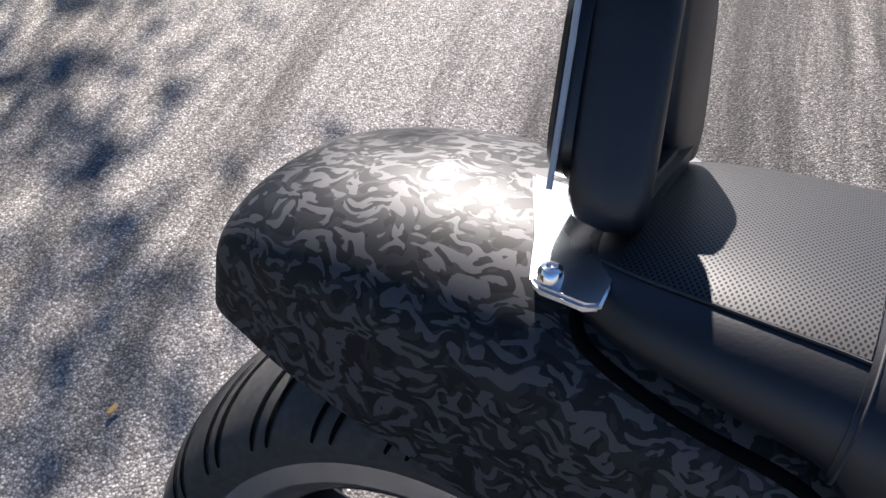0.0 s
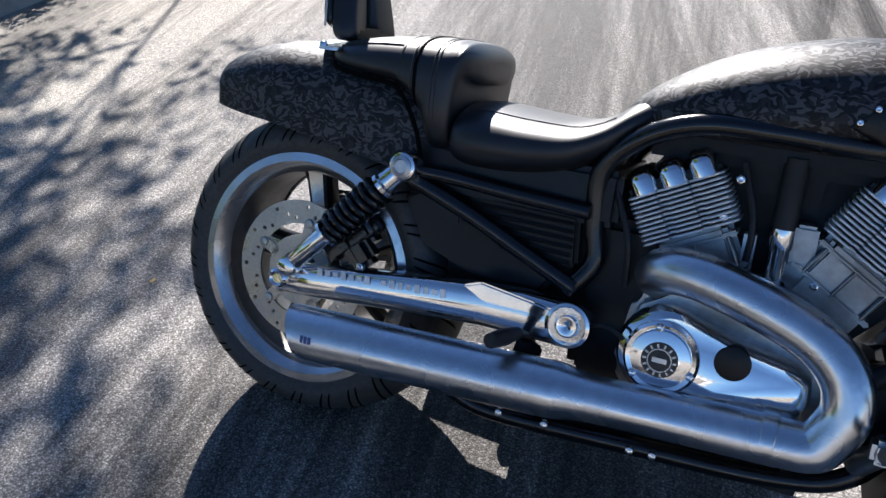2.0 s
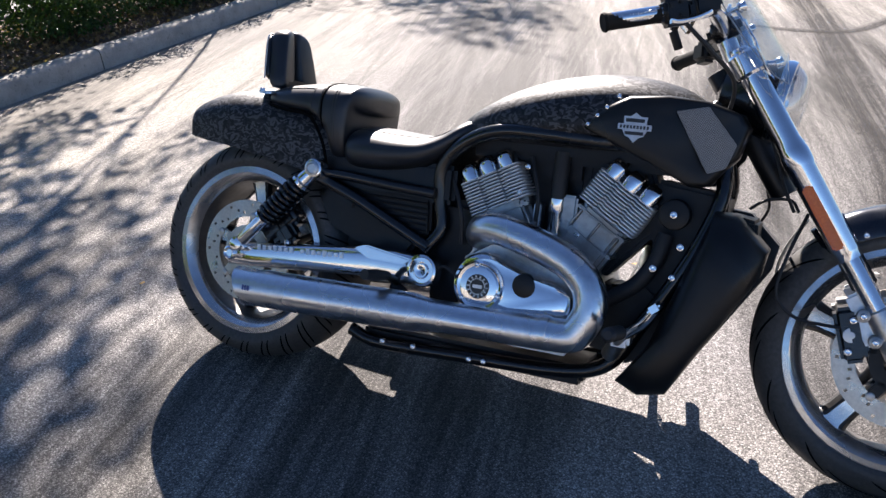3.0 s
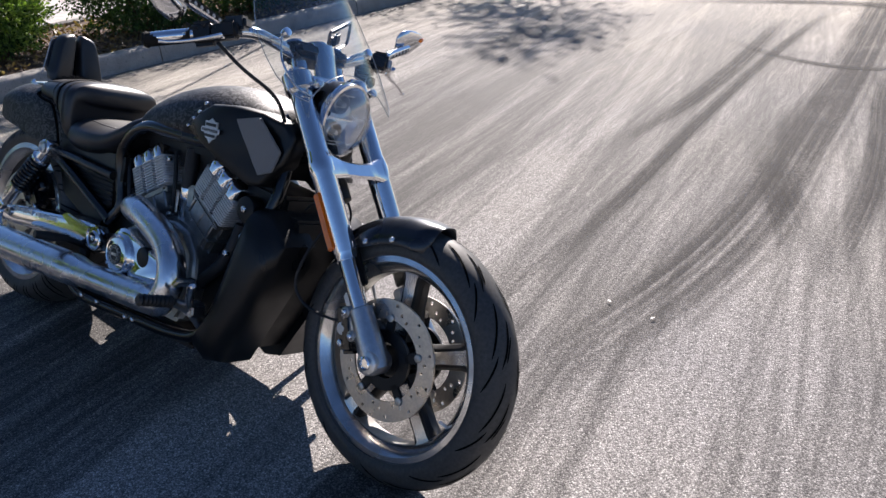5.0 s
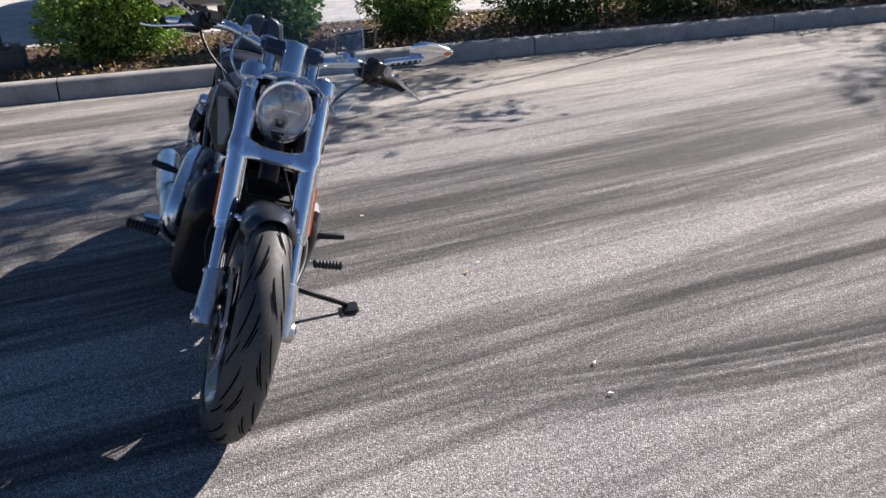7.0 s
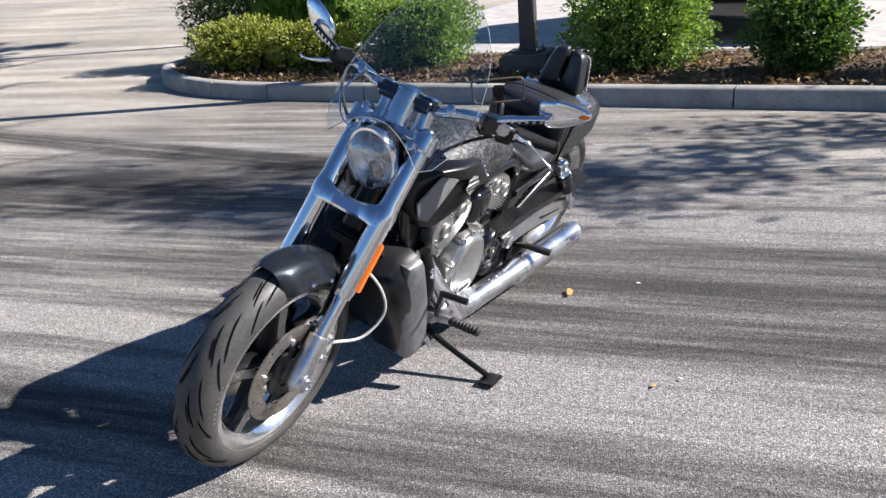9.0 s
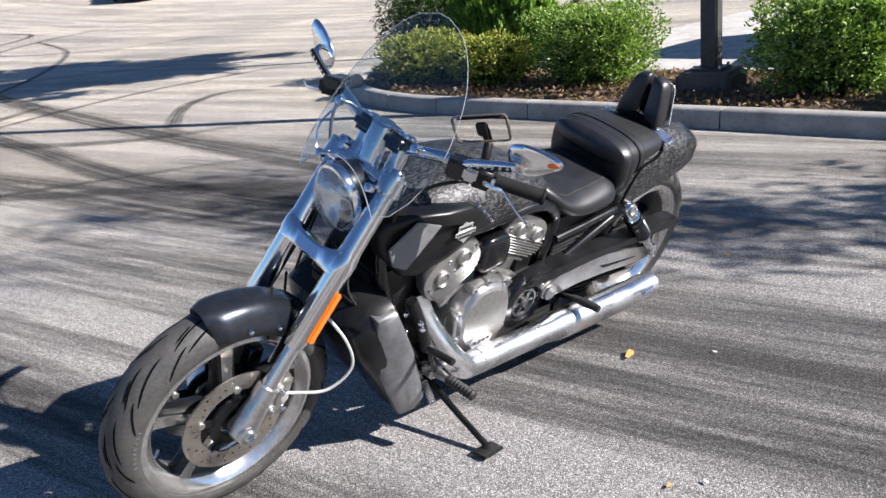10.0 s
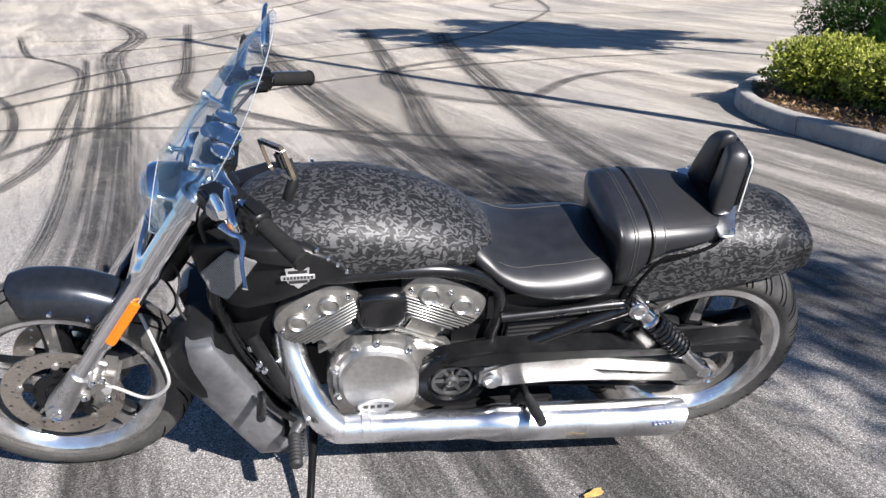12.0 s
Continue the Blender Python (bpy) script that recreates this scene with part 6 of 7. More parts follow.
for k in range(3):
    box(bm, (0.135 + 0.008 * k, -0.3125, 0.262), (0.005, 0.003, 0.013), 0)
part("tip_lettering", bm, "ink_bars", mfR)

# ---- swingarm, belt, shocks
swing = empty("swingarm", bike)
bm = bmesh.new()
rings = []
for x, z, h, w in ((-0.035, 0.318, 0.012, 0.018), (-0.02, 0.318, 0.030, 0.024), (0.06, 0.325, 0.034, 0.026), (0.25, 0.345, 0.038, 0.027), (0.42, 0.360, 0.040, 0.028), (0.50, 0.362, 0.042, 0.030), (0.59, 0.358, 0.040, 0.030), (0.615, 0.358, 0.028, 0.026)):
    rings.append([Vector((x, -0.155 + w * math.copysign(abs(math.cos(a)) ** 0.6, math.cos(a)), z + h * math.copysign(abs(math.sin(a)) ** 0.6, math.sin(a)))) for a in [2 * math.pi * k / 24 for k in range(24)]])
skin(bm, rings)
arm = part("right_arm", bm, "chrome", swing, "polished swingarm beam", angle=60)
bm = bmesh.new()
turned(bm, [(0, 0.040), (0.006, 0.040), (0.008, 0.034), (0.005, 0.032), (0.005, 0.022), (0.010, 0.018), (0.010, 0.006), (0.006, 0.0005)], (0.586, -0.184, 0.366), (0, -1, 0), 36)
part("pivot_cap", bm, "chrome", arm, "round chrome pivot cap")
bm = bmesh.new()
plate(bm, [(0.385, 0.395), (0.42, 0.408), (0.56, 0.388), (0.55, 0.372), (0.43, 0.372)], -0.190, -0.178, 0.004)
part("arm_gusset", bm, "chrome", arm)
for k in range(16):
    if k == 7:
        continue
    x = 0.085 + 0.0175 * k
    bm = bmesh.new()
    box(bm, (x, -0.1828, 0.352 + 0.0155 * (x - 0.085) / 0.25), (0.011, 0.0018, 0.016 - 0.003 * (k % 3)), 0, Matrix.Rotation(radians(-5), 3, "Y"))
    part("lettering_bar", bm, "etched", arm)
bm = bmesh.new()
left = [(0.645, 0.405), (0.56, 0.425), (0.46, 0.452), (0.405, 0.458), (0.385, 0.432), (0.25, 0.410), (0.07, 0.372), (-0.03, 0.345), (-0.045, 0.320), (-0.02, 0.296), (0.08, 0.308), (0.30, 0.338), (0.44, 0.350), (0.60, 0.338), (0.645, 0.360)]
plate(bm, left, 0.142, 0.186, 0.010, 3)
armL = part("left_arm", bm, "cast_alloy", swing, "cast alloy swingarm with a raised web")
bm = bmesh.new()
turned(bm, [(0, 0.026), (0.010, 0.026), (0.014, 0.020), (0.010, 0.012), (0.010, 0.0005)], (0.602, 0.186, 0.378), (0, 1, 0), 28)
part("pivot_cap", bm, "brushed", armL)
bm = bmesh.new()
plate(bm, [(0.335, 0.385), (0.20, 0.352), (0.10, 0.342), (0.30, 0.362)], 0.183, 0.1885, 0.002)
part("arm_recess", bm, "black_satin", armL)
# belt guard and drive belt
bm = bmesh.new()
guard = [(0.74, 0.455), (0.70, 0.478), (0.60, 0.482), (0.40, 0.470), (0.20, 0.455), (0.05, 0.452), (-0.06, 0.462), (-0.125, 0.450), (-0.150, 0.415), (-0.125, 0.405), (-0.09, 0.425), (0.04, 0.425), (0.20, 0.428), (0.40, 0.440), (0.58, 0.440), (0.70, 0.435)]
plate(bm, [(x, z - 0.006) for x, z in guard], 0.128, 0.192, 0.010, 2)
part("belt_guard", bm, "black_satin", swing, "dark belt guard")
bm = bmesh.new()
loop = arc_poly(0.695, 0.375, 0.066, 95, -85, 16) + arc_poly(0.0, 0.325, 0.100, 275, 95, 20)
outer = [Vector((x, 0.118, z)) for x, z in loop]
rings = []
cen = Vector((0.35, 0.118, 0.35))
for i, p in enumerate(outer):
    nx = outer[(i + 1) % len(outer)] - outer[i - 1]
    nrm = Vector((nx.z, 0, -nx.x)).normalized()
    if nrm.dot(p - cen) < 0:
        nrm = -nrm
    rings.append([p + Vector((0, yy, 0)) + nrm * q for yy, q in ((-0.014, 0), (0.014, 0), (0.014, 0.005), (-0.014, 0.005))])
skin(bm, rings, cap=False, closed=True)
part("drive_belt", bm, "cable_rubber", swing)
bm = bmesh.new()
lathe(bm, [(0.100, 0.085), (0.100, 0.099), (0.136, 0.099), (0.136, 0.085)], AXLE_R, seg=60)
for k in range(5):
    a = radians(72 * k + 12)
    box(bm, AXLE_R + Vector((0.056 * math.cos(a), 0.118, 0.056 * math.sin(a))), (0.070, 0.018, 0.030), 0.005, Matrix.Rotation(-a, 3, "Y"))
part("rear_sprocket", bm, "rim_alloy", swing, "alloy belt sprocket")
for s in (-1, 1):
    bm = bmesh.new()
    turned(bm, [(0, 0.020), (0.010, 0.020), (0.014, 0.015), (0.010, 0.010), (0.010, 0.0005)], (0.0, s * 0.192, 0.325), (0, s, 0), 24)
    part("axle_nut", bm, "chrome", swing)
# rear caliper, right
CQ = Matrix.Rotation(radians(-42), 3, "Y")
bm = bmesh.new()
box(bm, (0.112, -0.128, 0.432), (0.130, 0.064, 0.098), 0.018, CQ, 3)
box(bm, (0.150, -0.140, 0.395), (0.060, 0.046, 0.060), 0.012, CQ, 2)
rcal = part("rear_caliper", bm, "black_paint", swing, "black rear brake caliper")
bm = bmesh.new()
box(bm, (0.092, -0.1618, 0.452), (0.046, 0.004, 0.034), 0.002, CQ)
part("caliper_mesh_badge", bm, "mesh_screen", rcal, "small perforated silver badge")
for k in range(3):
    bm = bmesh.new()
    box(bm, (0.112 + 0.016 * k, -0.1605, 0.432 - 0.018 * k), (0.006, 0.006, 0.070), 0.002, CQ)
    part("caliper_rib", bm, "black_satin", rcal)
for p in ((0.075, -0.158, 0.462), (0.16, -0.158, 0.375)):
    bolt(rcal, p, (0, -1, 0), 0.009)

for s in (-1, 1):
    sh = empty("rear_shock", bike)
    top, bot = Vector((0.243, s * 0.174, 0.588)), Vector((0.020, s * 0.192, 0.354))
    d = (bot - top).normalized()
    L = (bot - top).length
    bm = bmesh.new()
    turned(bm, [(0.018, 0.018), (0.02, 0.022), (0.050, 0.024), (0.054, 0.030), (0.062, 0.030), (0.064, 0.018)], top, d, 28)
    cyl(bm, top - Vector((0, s * 0.020, 0)), top + Vector((0, s * 0.022, 0)), 0.027, seg=28, bevel=0.006)
    part("shock_top", bm, "chrome", sh, "chrome upper shock eye")
    bm = bmesh.new()
    turned(bm, [(0, 0.020), (0.006, 0.020), (0.008, 0.014), (0.004, 0.012), (0.004, 0.0005)], top + Vector((0, s * 0.022, 0)), (0, s, 0), 24)
    part("shock_bolt", bm, "brushed", sh)
    bm = bmesh.new()
    turned(bm, [(0.085, 0.017), (L - 0.10, 0.017)], top, d, 20)
    part("damper_body", bm, "black_paint", sh)
    bm = bmesh.new()
    turned(bm, [(L - 0.115, 0.030), (L - 0.108, 0.030), (L - 0.106, 0.020), (L - 0.02, 0.019), (L - 0.01, 0.014)], top, d, 28)
    cyl(bm, bot - Vector((0, s * 0.018, 0)), bot + Vector((0, s * 0.016, 0)), 0.020, seg=24, bevel=0.004)
    part("shock_foot", bm, "chrome", sh, "chrome lower shock body")
    bm = bmesh.new()
    u = Vector((0, 1, 0))
    u = (u - d * u.dot(d)).normalized()
    w = d.cross(u)
    turns, pts = 8.5, []
    for k in range(int(turns * 14) + 1):
        a = 2 * math.pi * k / 14
        pts.append(top + d * (0.068 + (L - 0.186) * k / (turns * 14)) + 0.0275 * (math.cos(a) * u + math.sin(a) * w))
    tube(bm, pts, 0.0062, 8, 1, False)
    part("spring", bm, "black_paint", sh, "black coil spring")

# ---- radiator shroud
rad = empty("radiator_shroud", bike)
for s in (-1, 1):
    bm = bmesh.new()
    nose = 0.0 if s > 0 else -0.015
    poly = [(1.285 + nose, 0.605), (1.335 + nose, 0.600), (1.408 + nose, 0.530), (1.398 + nose, 0.470), (1.215, 0.165), (1.150, 0.150), (1.095, 0.175), (1.160, 0.270)]
    cxm, czm = 1.26, 0.38
    rings = []
    for f, yy in ((1.0, 0.055), (1.0, 0.130), (0.985, 0.150), (0.95, 0.168), (0.86, 0.186), (0.68, 0.200), (0.40, 0.206)):
        rings.append([Vector((cxm + (x - cxm) * f, s * yy, czm + (z - czm) * f)) for x, z in poly])
    skin(bm, rings)
    side = part("shroud_side", bm, "black_satin", rad, "black plastic shroud side", angle=50)
    if s > 0:
        bm = bmesh.new()
        poly = [(1.350, 0.580), (1.290, 0.590), (1.212, 0.430), (1.145, 0.245), (1.130, 0.190), (1.160, 0.160), (1.215, 0.165), (1.350, 0.420)]
        cxm, czm = 1.23, 0.39
        skin(bm, [[Vector((cxm + (x - cxm) * f, yy, czm + (z - czm) * f)) for x, z in poly] for f, yy in ((1.0, 0.150), (1.0, 0.180), (0.97, 0.192), (0.90, 0.200), (0.60, 0.210), (0.30, 0.213))])
        part("shroud_panel", bm, "panel_grey", side, "dark grey plastic shroud panel", angle=50)
bm = bmesh.new()
plate(bm, [(1.29, 0.60), (1.36, 0.59), (1.37, 0.47), (1.20, 0.19), (1.14, 0.19), (1.18, 0.30)], -0.10, 0.10, 0.008)
part("radiator_core", bm, "black_plastic", rad)
bm = bmesh.new()
plate(bm, [(1.12, 0.66), (1.29, 0.64), (1.29, 0.50), (1.18, 0.24), (1.09, 0.20), (1.13, 0.34), (1.15, 0.46), (1.12, 0.52)], -0.085, 0.085, 0.01)
part("fan_housing", bm, "black_plastic", rad)
bm = bmesh.new()
plate(bm, [(1.185, 0.215), (1.235, 0.245), (1.215, 0.175), (1.150, 0.150), (1.120, 0.160)], 0.160, 0.186, 0.003)
part("shroud_lip", bm, "black_plastic", rad)

bm = bmesh.new()
plate(bm, [(1.00, 0.235), (1.12, 0.215), (1.19, 0.30), (1.175, 0.385), (1.13, 0.415), (1.085, 0.385), (1.04, 0.40), (1.00, 0.385)], -0.095, 0.03, 0.012)
part("front_mount", bm, "black_plastic", rad, "black lower mount between engine and radiator")
bm = bmesh.new()
tube(bm, [(1.02, -0.105, 0.335), (1.065, -0.118, 0.372), (1.115, -0.122, 0.412), (1.150, -0.120, 0.470), (1.165, -0.112, 0.535)], 0.019, 12)
part("coolant_hose", bm, "cable_rubber", rad, "black rubber coolant hose")
bm = bmesh.new()
cyl(bm, (1.178, -0.085, 0.583), (1.178, -0.124, 0.583), 0.036, seg=28, bevel=0.006)
boss = part("mount_boss", bm, "black_satin", rad, "round black mount with a bolt")
bolt(boss, Vector((1.178, -0.124, 0.583)), (0, -1, 0), 0.010)

# ---- pegs, pedal, shifter, stand
for s in (-1, 1):
    fp = empty("foot_control", bike)
    bm = bmesh.new()
    tube(bm, [(1.075, s * 0.125, 0.235), (1.10, s * 0.19, 0.285), (1.118, s * 0.262, 0.316)], [0.022, 0.018, 0.012], 14)
    box(bm, (1.105, s * 0.185, 0.290), (0.05, 0.05, 0.04), 0.008)
    part("peg_mount", bm, "brushed", fp)
    bm = bmesh.new()
    prof = [(0, 0.012), (0.006, 0.017)]
    for q in range(7):
        prof += [(0.012 + 0.012 * q, 0.017), (0.018 + 0.012 * q, 0.014)]
    prof += [(0.098, 0.017), (0.104, 0.010)]
    turned(bm, prof, (1.116, s * 0.262, 0.316), (-0.05, s * 1.0, 0.10), 18)
    part("foot_peg", bm, "cable_rubber", fp, "black ribbed foot peg")
    bm = bmesh.new()
    if s < 0:
        tube(bm, [(1.115, -0.205, 0.300), (1.16, -0.245, 0.340), (1.185, -0.262, 0.378)], [0.013, 0.011, 0.010], 12)
        box(bm, (1.190, -0.292, 0.390), (0.032, 0.060, 0.016), 0.006, Matrix.Rotation(radians(-40), 3, "Y"))
        part("brake_pedal", bm, "chrome", fp, "chrome brake pedal with ribbed pad")
    else:
        tube(bm, [(1.10, 0.20, 0.285), (1.16, 0.225, 0.380), (1.185, 0.235, 0.445)], 0.008, 12)
        cyl(bm, (1.185, 0.230, 0.442), (1.183, 0.325, 0.460), 0.011, seg=16, bevel=0.003)
        part("gear_lever", bm, "black_satin", fp, "gear lever with rubber toe peg")
        bm = bmesh.new()
        tube(bm, [(1.20, 0.150, 0.565), (1.17, 0.165, 0.49), (1.145, 0.168, 0.42), (1.12, 0.160, 0.36)], 0.017, 12)
        part("coolant_sleeve", bm, "black_plastic", fp, "black braided sleeve")
        for z, x in ((0.50, 1.185), (0.475, 1.175)):
            bolt(fp, (x, 0.185, z), (0, 1, 0), 0.008)
    bolt(fp, (1.105, s * 0.212, 0.298), (0, s, 0), 0.009)
    # pillion peg
    pp = empty("pillion_peg", bike)
    bm = bmesh.new()
    tube(bm, [(0.515, s * 0.150, 0.31), (0.513, s * 0.19, 0.330), (0.512, s * 0.235, 0.345)], 0.010, 12)
    part("peg_arm", bm, "black_satin", pp)
    bm = bmesh.new()
    tube(bm, [(0.512, s * 0.228, 0.345), (0.506, s * 0.275, 0.350), (0.498, s * 0.326, 0.355)], [0.011, 0.015, 0.013], 14)
    part("peg_rubber", bm, "cable_rubber", pp, "black rubber pillion peg, folded out")
stand = empty("side_stand", bike)
bm = bmesh.new()
tube(bm, [(1.070, 0.120, 0.215), (1.073, 0.190, 0.200), (1.082, 0.300, 0.186), (1.092, 0.432, 0.176)], [0.014, 0.012, 0.010, 0.010], 12)
part("stand_leg", bm, "black_satin", stand, "black steel stand leg")
bm = bmesh.new()
box(bm, (1.097, 0.444, 0.168), (0.080, 0.055, 0.012), 0.004, Matrix.Rotation(radians(LEAN), 3, "X"))
part("stand_foot", bm, "black_satin", stand)
bm = bmesh.new()
pts = [Vector((1.10, 0.160, 0.215 + 0.0)) + Vector((0, 0.05, -0.05)) * (k / 60) + 0.010 * Vector((math.cos(k * 0.9), 0, math.sin(k * 0.9))) for k in range(60)]
tube(bm, pts, 0.0022, 6, 1, False)
part("stand_spring", bm, "brushed", stand)

# ---- cables and hoses
cab = empty("cable_set", bike)
CABLES = [
    ("brake_hose", "cable_grey", 0.0045, [(1.46, 0.085, 0.60), (1.42, 0.150, 0.52), (1.41, 0.170, 0.44), (1.47, 0.150, 0.375), (1.55, 0.110, 0.375), (1.59, 0.095, 0.385)]),
    ("brake_hose", "cable_rubber", 0.004, [(1.46, -0.075, 0.62), (1.43, -0.120, 0.52), (1.42, -0.130, 0.44), (1.46, -0.120, 0.395), (1.53, -0.110, 0.385), (1.58, -0.095, 0.385)]),
    ("brake_hose", "cable_rubber", 0.004, [(1.30, -0.06, 0.90), (1.36, -0.085, 0.78), (1.40, -0.085, 0.68), (1.43, -0.075, 0.62)]),
    ("clutch_cable", "cable_rubber", 0.005, [(1.175, 0.265, 1.000), (1.235, 0.20, 0.965), (1.275, 0.14, 0.90), (1.27, 0.11, 0.80), (1.25, 0.10, 0.70)]),
    ("throttle_cable", "cable_rubber", 0.005, [(1.165, -0.275, 0.995), (1.22, -0.235, 0.945), (1.27, -0.16, 0.89), (1.26, -0.10, 0.82), (1.22, -0.06, 0.78)]),
    ("throttle_cable", "chrome", 0.003, [(1.255, -0.155, 1.04), (1.30, -0.180, 0.98), (1.33, -0.150, 0.925), (1.345, -0.10, 0.91)]),
    ("wire", "cable_rubber", 0.0035, [(1.335, -0.055, 0.615), (1.37, -0.060, 0.64), (1.42, -0.060, 0.645), (1.44, -0.055, 0.62)]),
    ("wire", "cable_rubber", 0.0035, [(1.39, 0.02, 0.75), (1.36, 0.05, 0.68), (1.37, 0.08, 0.62), (1.35, 0.10, 0.57)]),
]
for nm, mt, r_, pts in CABLES:
    bm = bmesh.new()
    tube(bm, pts, r_, 8, 8)
    part(nm, bm, mt, cab)
bm = bmesh.new()
tube(bm, [(0.69, -0.215, 0.375), (0.665, -0.215, 0.388), (0.645, -0.20, 0.385), (0.625, -0.17, 0.37)], 0.004, 8)
part("sensor_wire", bm, "cable_rubber", cab)

bike.rotation_euler = (-radians(LEAN), 0, 0)
bike.location = (0, 0, 0.006)
tagged(bike, "black camouflage cruiser motorcycle leaning on its side stand", "motorcycle")

# phone holder clamped to the bar, a thing of its own
holder = empty("phone_holder")
tagged(holder, "empty smoky-edged phone holder with black clamp on the handlebar", "phone holder")
hu, hv = Vector((-0.054, 0.132, 0.055)).normalized(), Vector((0.023, -0.021, 0.071)).normalized()
hv = (hv - hu * hv.dot(hu)).normalized()
PH = Matrix.Translation((1.096, 0.197, 1.089)) @ Matrix((hu.cross(hv), hu, hv)).transposed().to_4x4()
HW = Matrix.Translation((0, 0, 0.006)) @ Matrix.Rotation(-radians(LEAN), 4, "X")
bm = bmesh.new()
W_, H_ = 0.073, 0.036
loop = []
for cx_, cy_, a0 in ((W_ - 0.012, H_ - 0.012, 0), (-W_ + 0.012, H_ - 0.012, 90), (-W_ + 0.012, -H_ + 0.012, 180), (W_ - 0.012, -H_ + 0.012, 270)):
    loop += [(cx_ + 0.012 * math.cos(radians(a0 + k * 22.5)), cy_ + 0.012 * math.sin(radians(a0 + k * 22.5))) for k in range(5)]
rings = []
for i, (u, v) in enumerate(loop):
    f = Vector((0, u, v))
    o_ = Vector((0, u, v)).normalized()
    rings.append([f + Vector((q, 0, 0)) + o_ * w_ for q, w_ in ((-0.004, -0.0025), (0.004, -0.0025), (0.004, 0.0025), (-0.004, 0.0025))])
skin(bm, rings, cap=False, closed=True)
bm.transform(HW @ PH)
part("holder_frame", bm, "holder_rim", holder, "smoky plastic rim")
bm = bmesh.new()
box(bm, (-0.006, 0, -0.006), (0.010, 0.034, 0.040), 0.005)
box(bm, (-0.02, 0, -0.03), (0.018, 0.022, 0.05), 0.006)
box(bm, (0.0, 0, 0.030), (0.010, 0.118, 0.006), 0.002)
cyl(bm, (-0.02, 0, -0.05), (0.01, -0.01, -0.09), 0.012, seg=16, bevel=0.003)
bm.transform(HW @ PH)
part("holder_clamp", bm, "black_plastic", holder)

# ---- planting
rng = random.Random(7)


def leaves(bm, centre_fn, count, size, flat=0.5):
    """Many small pointed leaves at places from centre_fn, which gives a place and an outward way."""
    for _ in range(count):
        p, out = centre_fn()
        d = Vector((rng.gauss(0, 1), rng.gauss(0, 1), rng.gauss(0, 1) * 0.8)) * 0.55 + out
        d.normalize()
        s = Vector((rng.gauss(0, 1), rng.gauss(0, 1), rng.gauss(0, 1)))
        s = (s - d * s.dot(d)).normalized()
        L = size * rng.uniform(0.6, 1.35)
        w = L * 0.30
        n = d.cross(s) * (0.12 * L)
        v = [bm.verts.new(q) for q in (p, p + d * L * 0.45 + s * w + n, p + d * L, p + d * L * 0.45 - s * w + n)]
        bm.faces.new(v)


def shrub(x, y, rx, ry, h, material, label, z0=0.12, dens=1.0, size=0.030, boxy=3.2, angle=0.2, flare=0.0, upright=False):
    sh = empty("shrub")
    sh.location = (x, y, 0)
    sh.rotation_euler = (0, 0, angle)
    tagged(sh, label, "shrub", "shrubs in the island")
    bm = bmesh.new()
    seed = rng.uniform(0, 50)

    def surf():
        while True:
            u = Vector((rng.gauss(0, 1), rng.gauss(0, 1), rng.gauss(0, 1)))
            u.normalize()
            m = (abs(u.x) ** boxy + abs(u.y) ** boxy + abs(u.z) ** boxy) ** (1 / boxy)
            soft = 1.0 if boxy < 5 else 0.45
            lump = 1 + soft * 0.16 * noise.noise(u * 2.3 + Vector((seed, 0, 0))) + soft * 0.26 * noise.noise(u * 6.5 + Vector((seed, 3, 0))) + 0.10 * noise.noise(u * 15.0 + Vector((seed, 3, 8)))
            hole = noise.noise(u * 4.3 + Vector((0, seed, 0)))
            depth = rng.uniform(0.0, 1.0) ** 2.2 * 0.35
            if hole < -0.14:
                depth += 0.26
            f = lump * (1 - depth) / m
            p = Vector((u.x * rx * f, u.y * ry * f, z0 + h * 0.52 + u.z * h * 0.5 * f))
            wide = 1 - flare + 2 * flare * min(max((p.z - z0) / h, 0), 1)
            p.x, p.y = p.x * wide, p.y * wide
            if p.z < z0 - 0.02:
                continue
            if upright:
                return p, Vector((u.x * 0.5, u.y * 0.5, 2.4))
            return p, Vector((u.x, u.y, u.z + 0.35)).normalized() * 0.8

    leaves(bm, surf, int(7600 * dens * (rx + ry + h)), size)
    part("foliage", bm, material, sh, recalc=False)
    for k in range(7):
        bm = bmesh.new()
        a = rng.uniform(0, 6.28)
        e = Vector((math.cos(a) * rx * 0.6, math.sin(a) * ry * 0.6, z0 + h * rng.uniform(0.6, 0.85)))
        tube(bm, [(0.05 * math.cos(a), 0.05 * math.sin(a), z0 - 0.08), (e.x * 0.5, e.y * 0.5, z0 + h * 0.35), e], [0.012, 0.008, 0.004], 6, 4)
        part("branch", bm, "twig", sh)
    # inner mass of larger leaves, its dark colour standing for the shade inside
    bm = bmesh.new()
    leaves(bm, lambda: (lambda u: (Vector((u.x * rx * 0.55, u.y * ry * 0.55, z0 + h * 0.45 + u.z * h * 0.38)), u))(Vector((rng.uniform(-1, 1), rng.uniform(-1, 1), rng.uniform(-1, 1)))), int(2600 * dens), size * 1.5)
    part("inner_shade_leaves", bm, "dark_leaf", sh, recalc=False)
    return sh


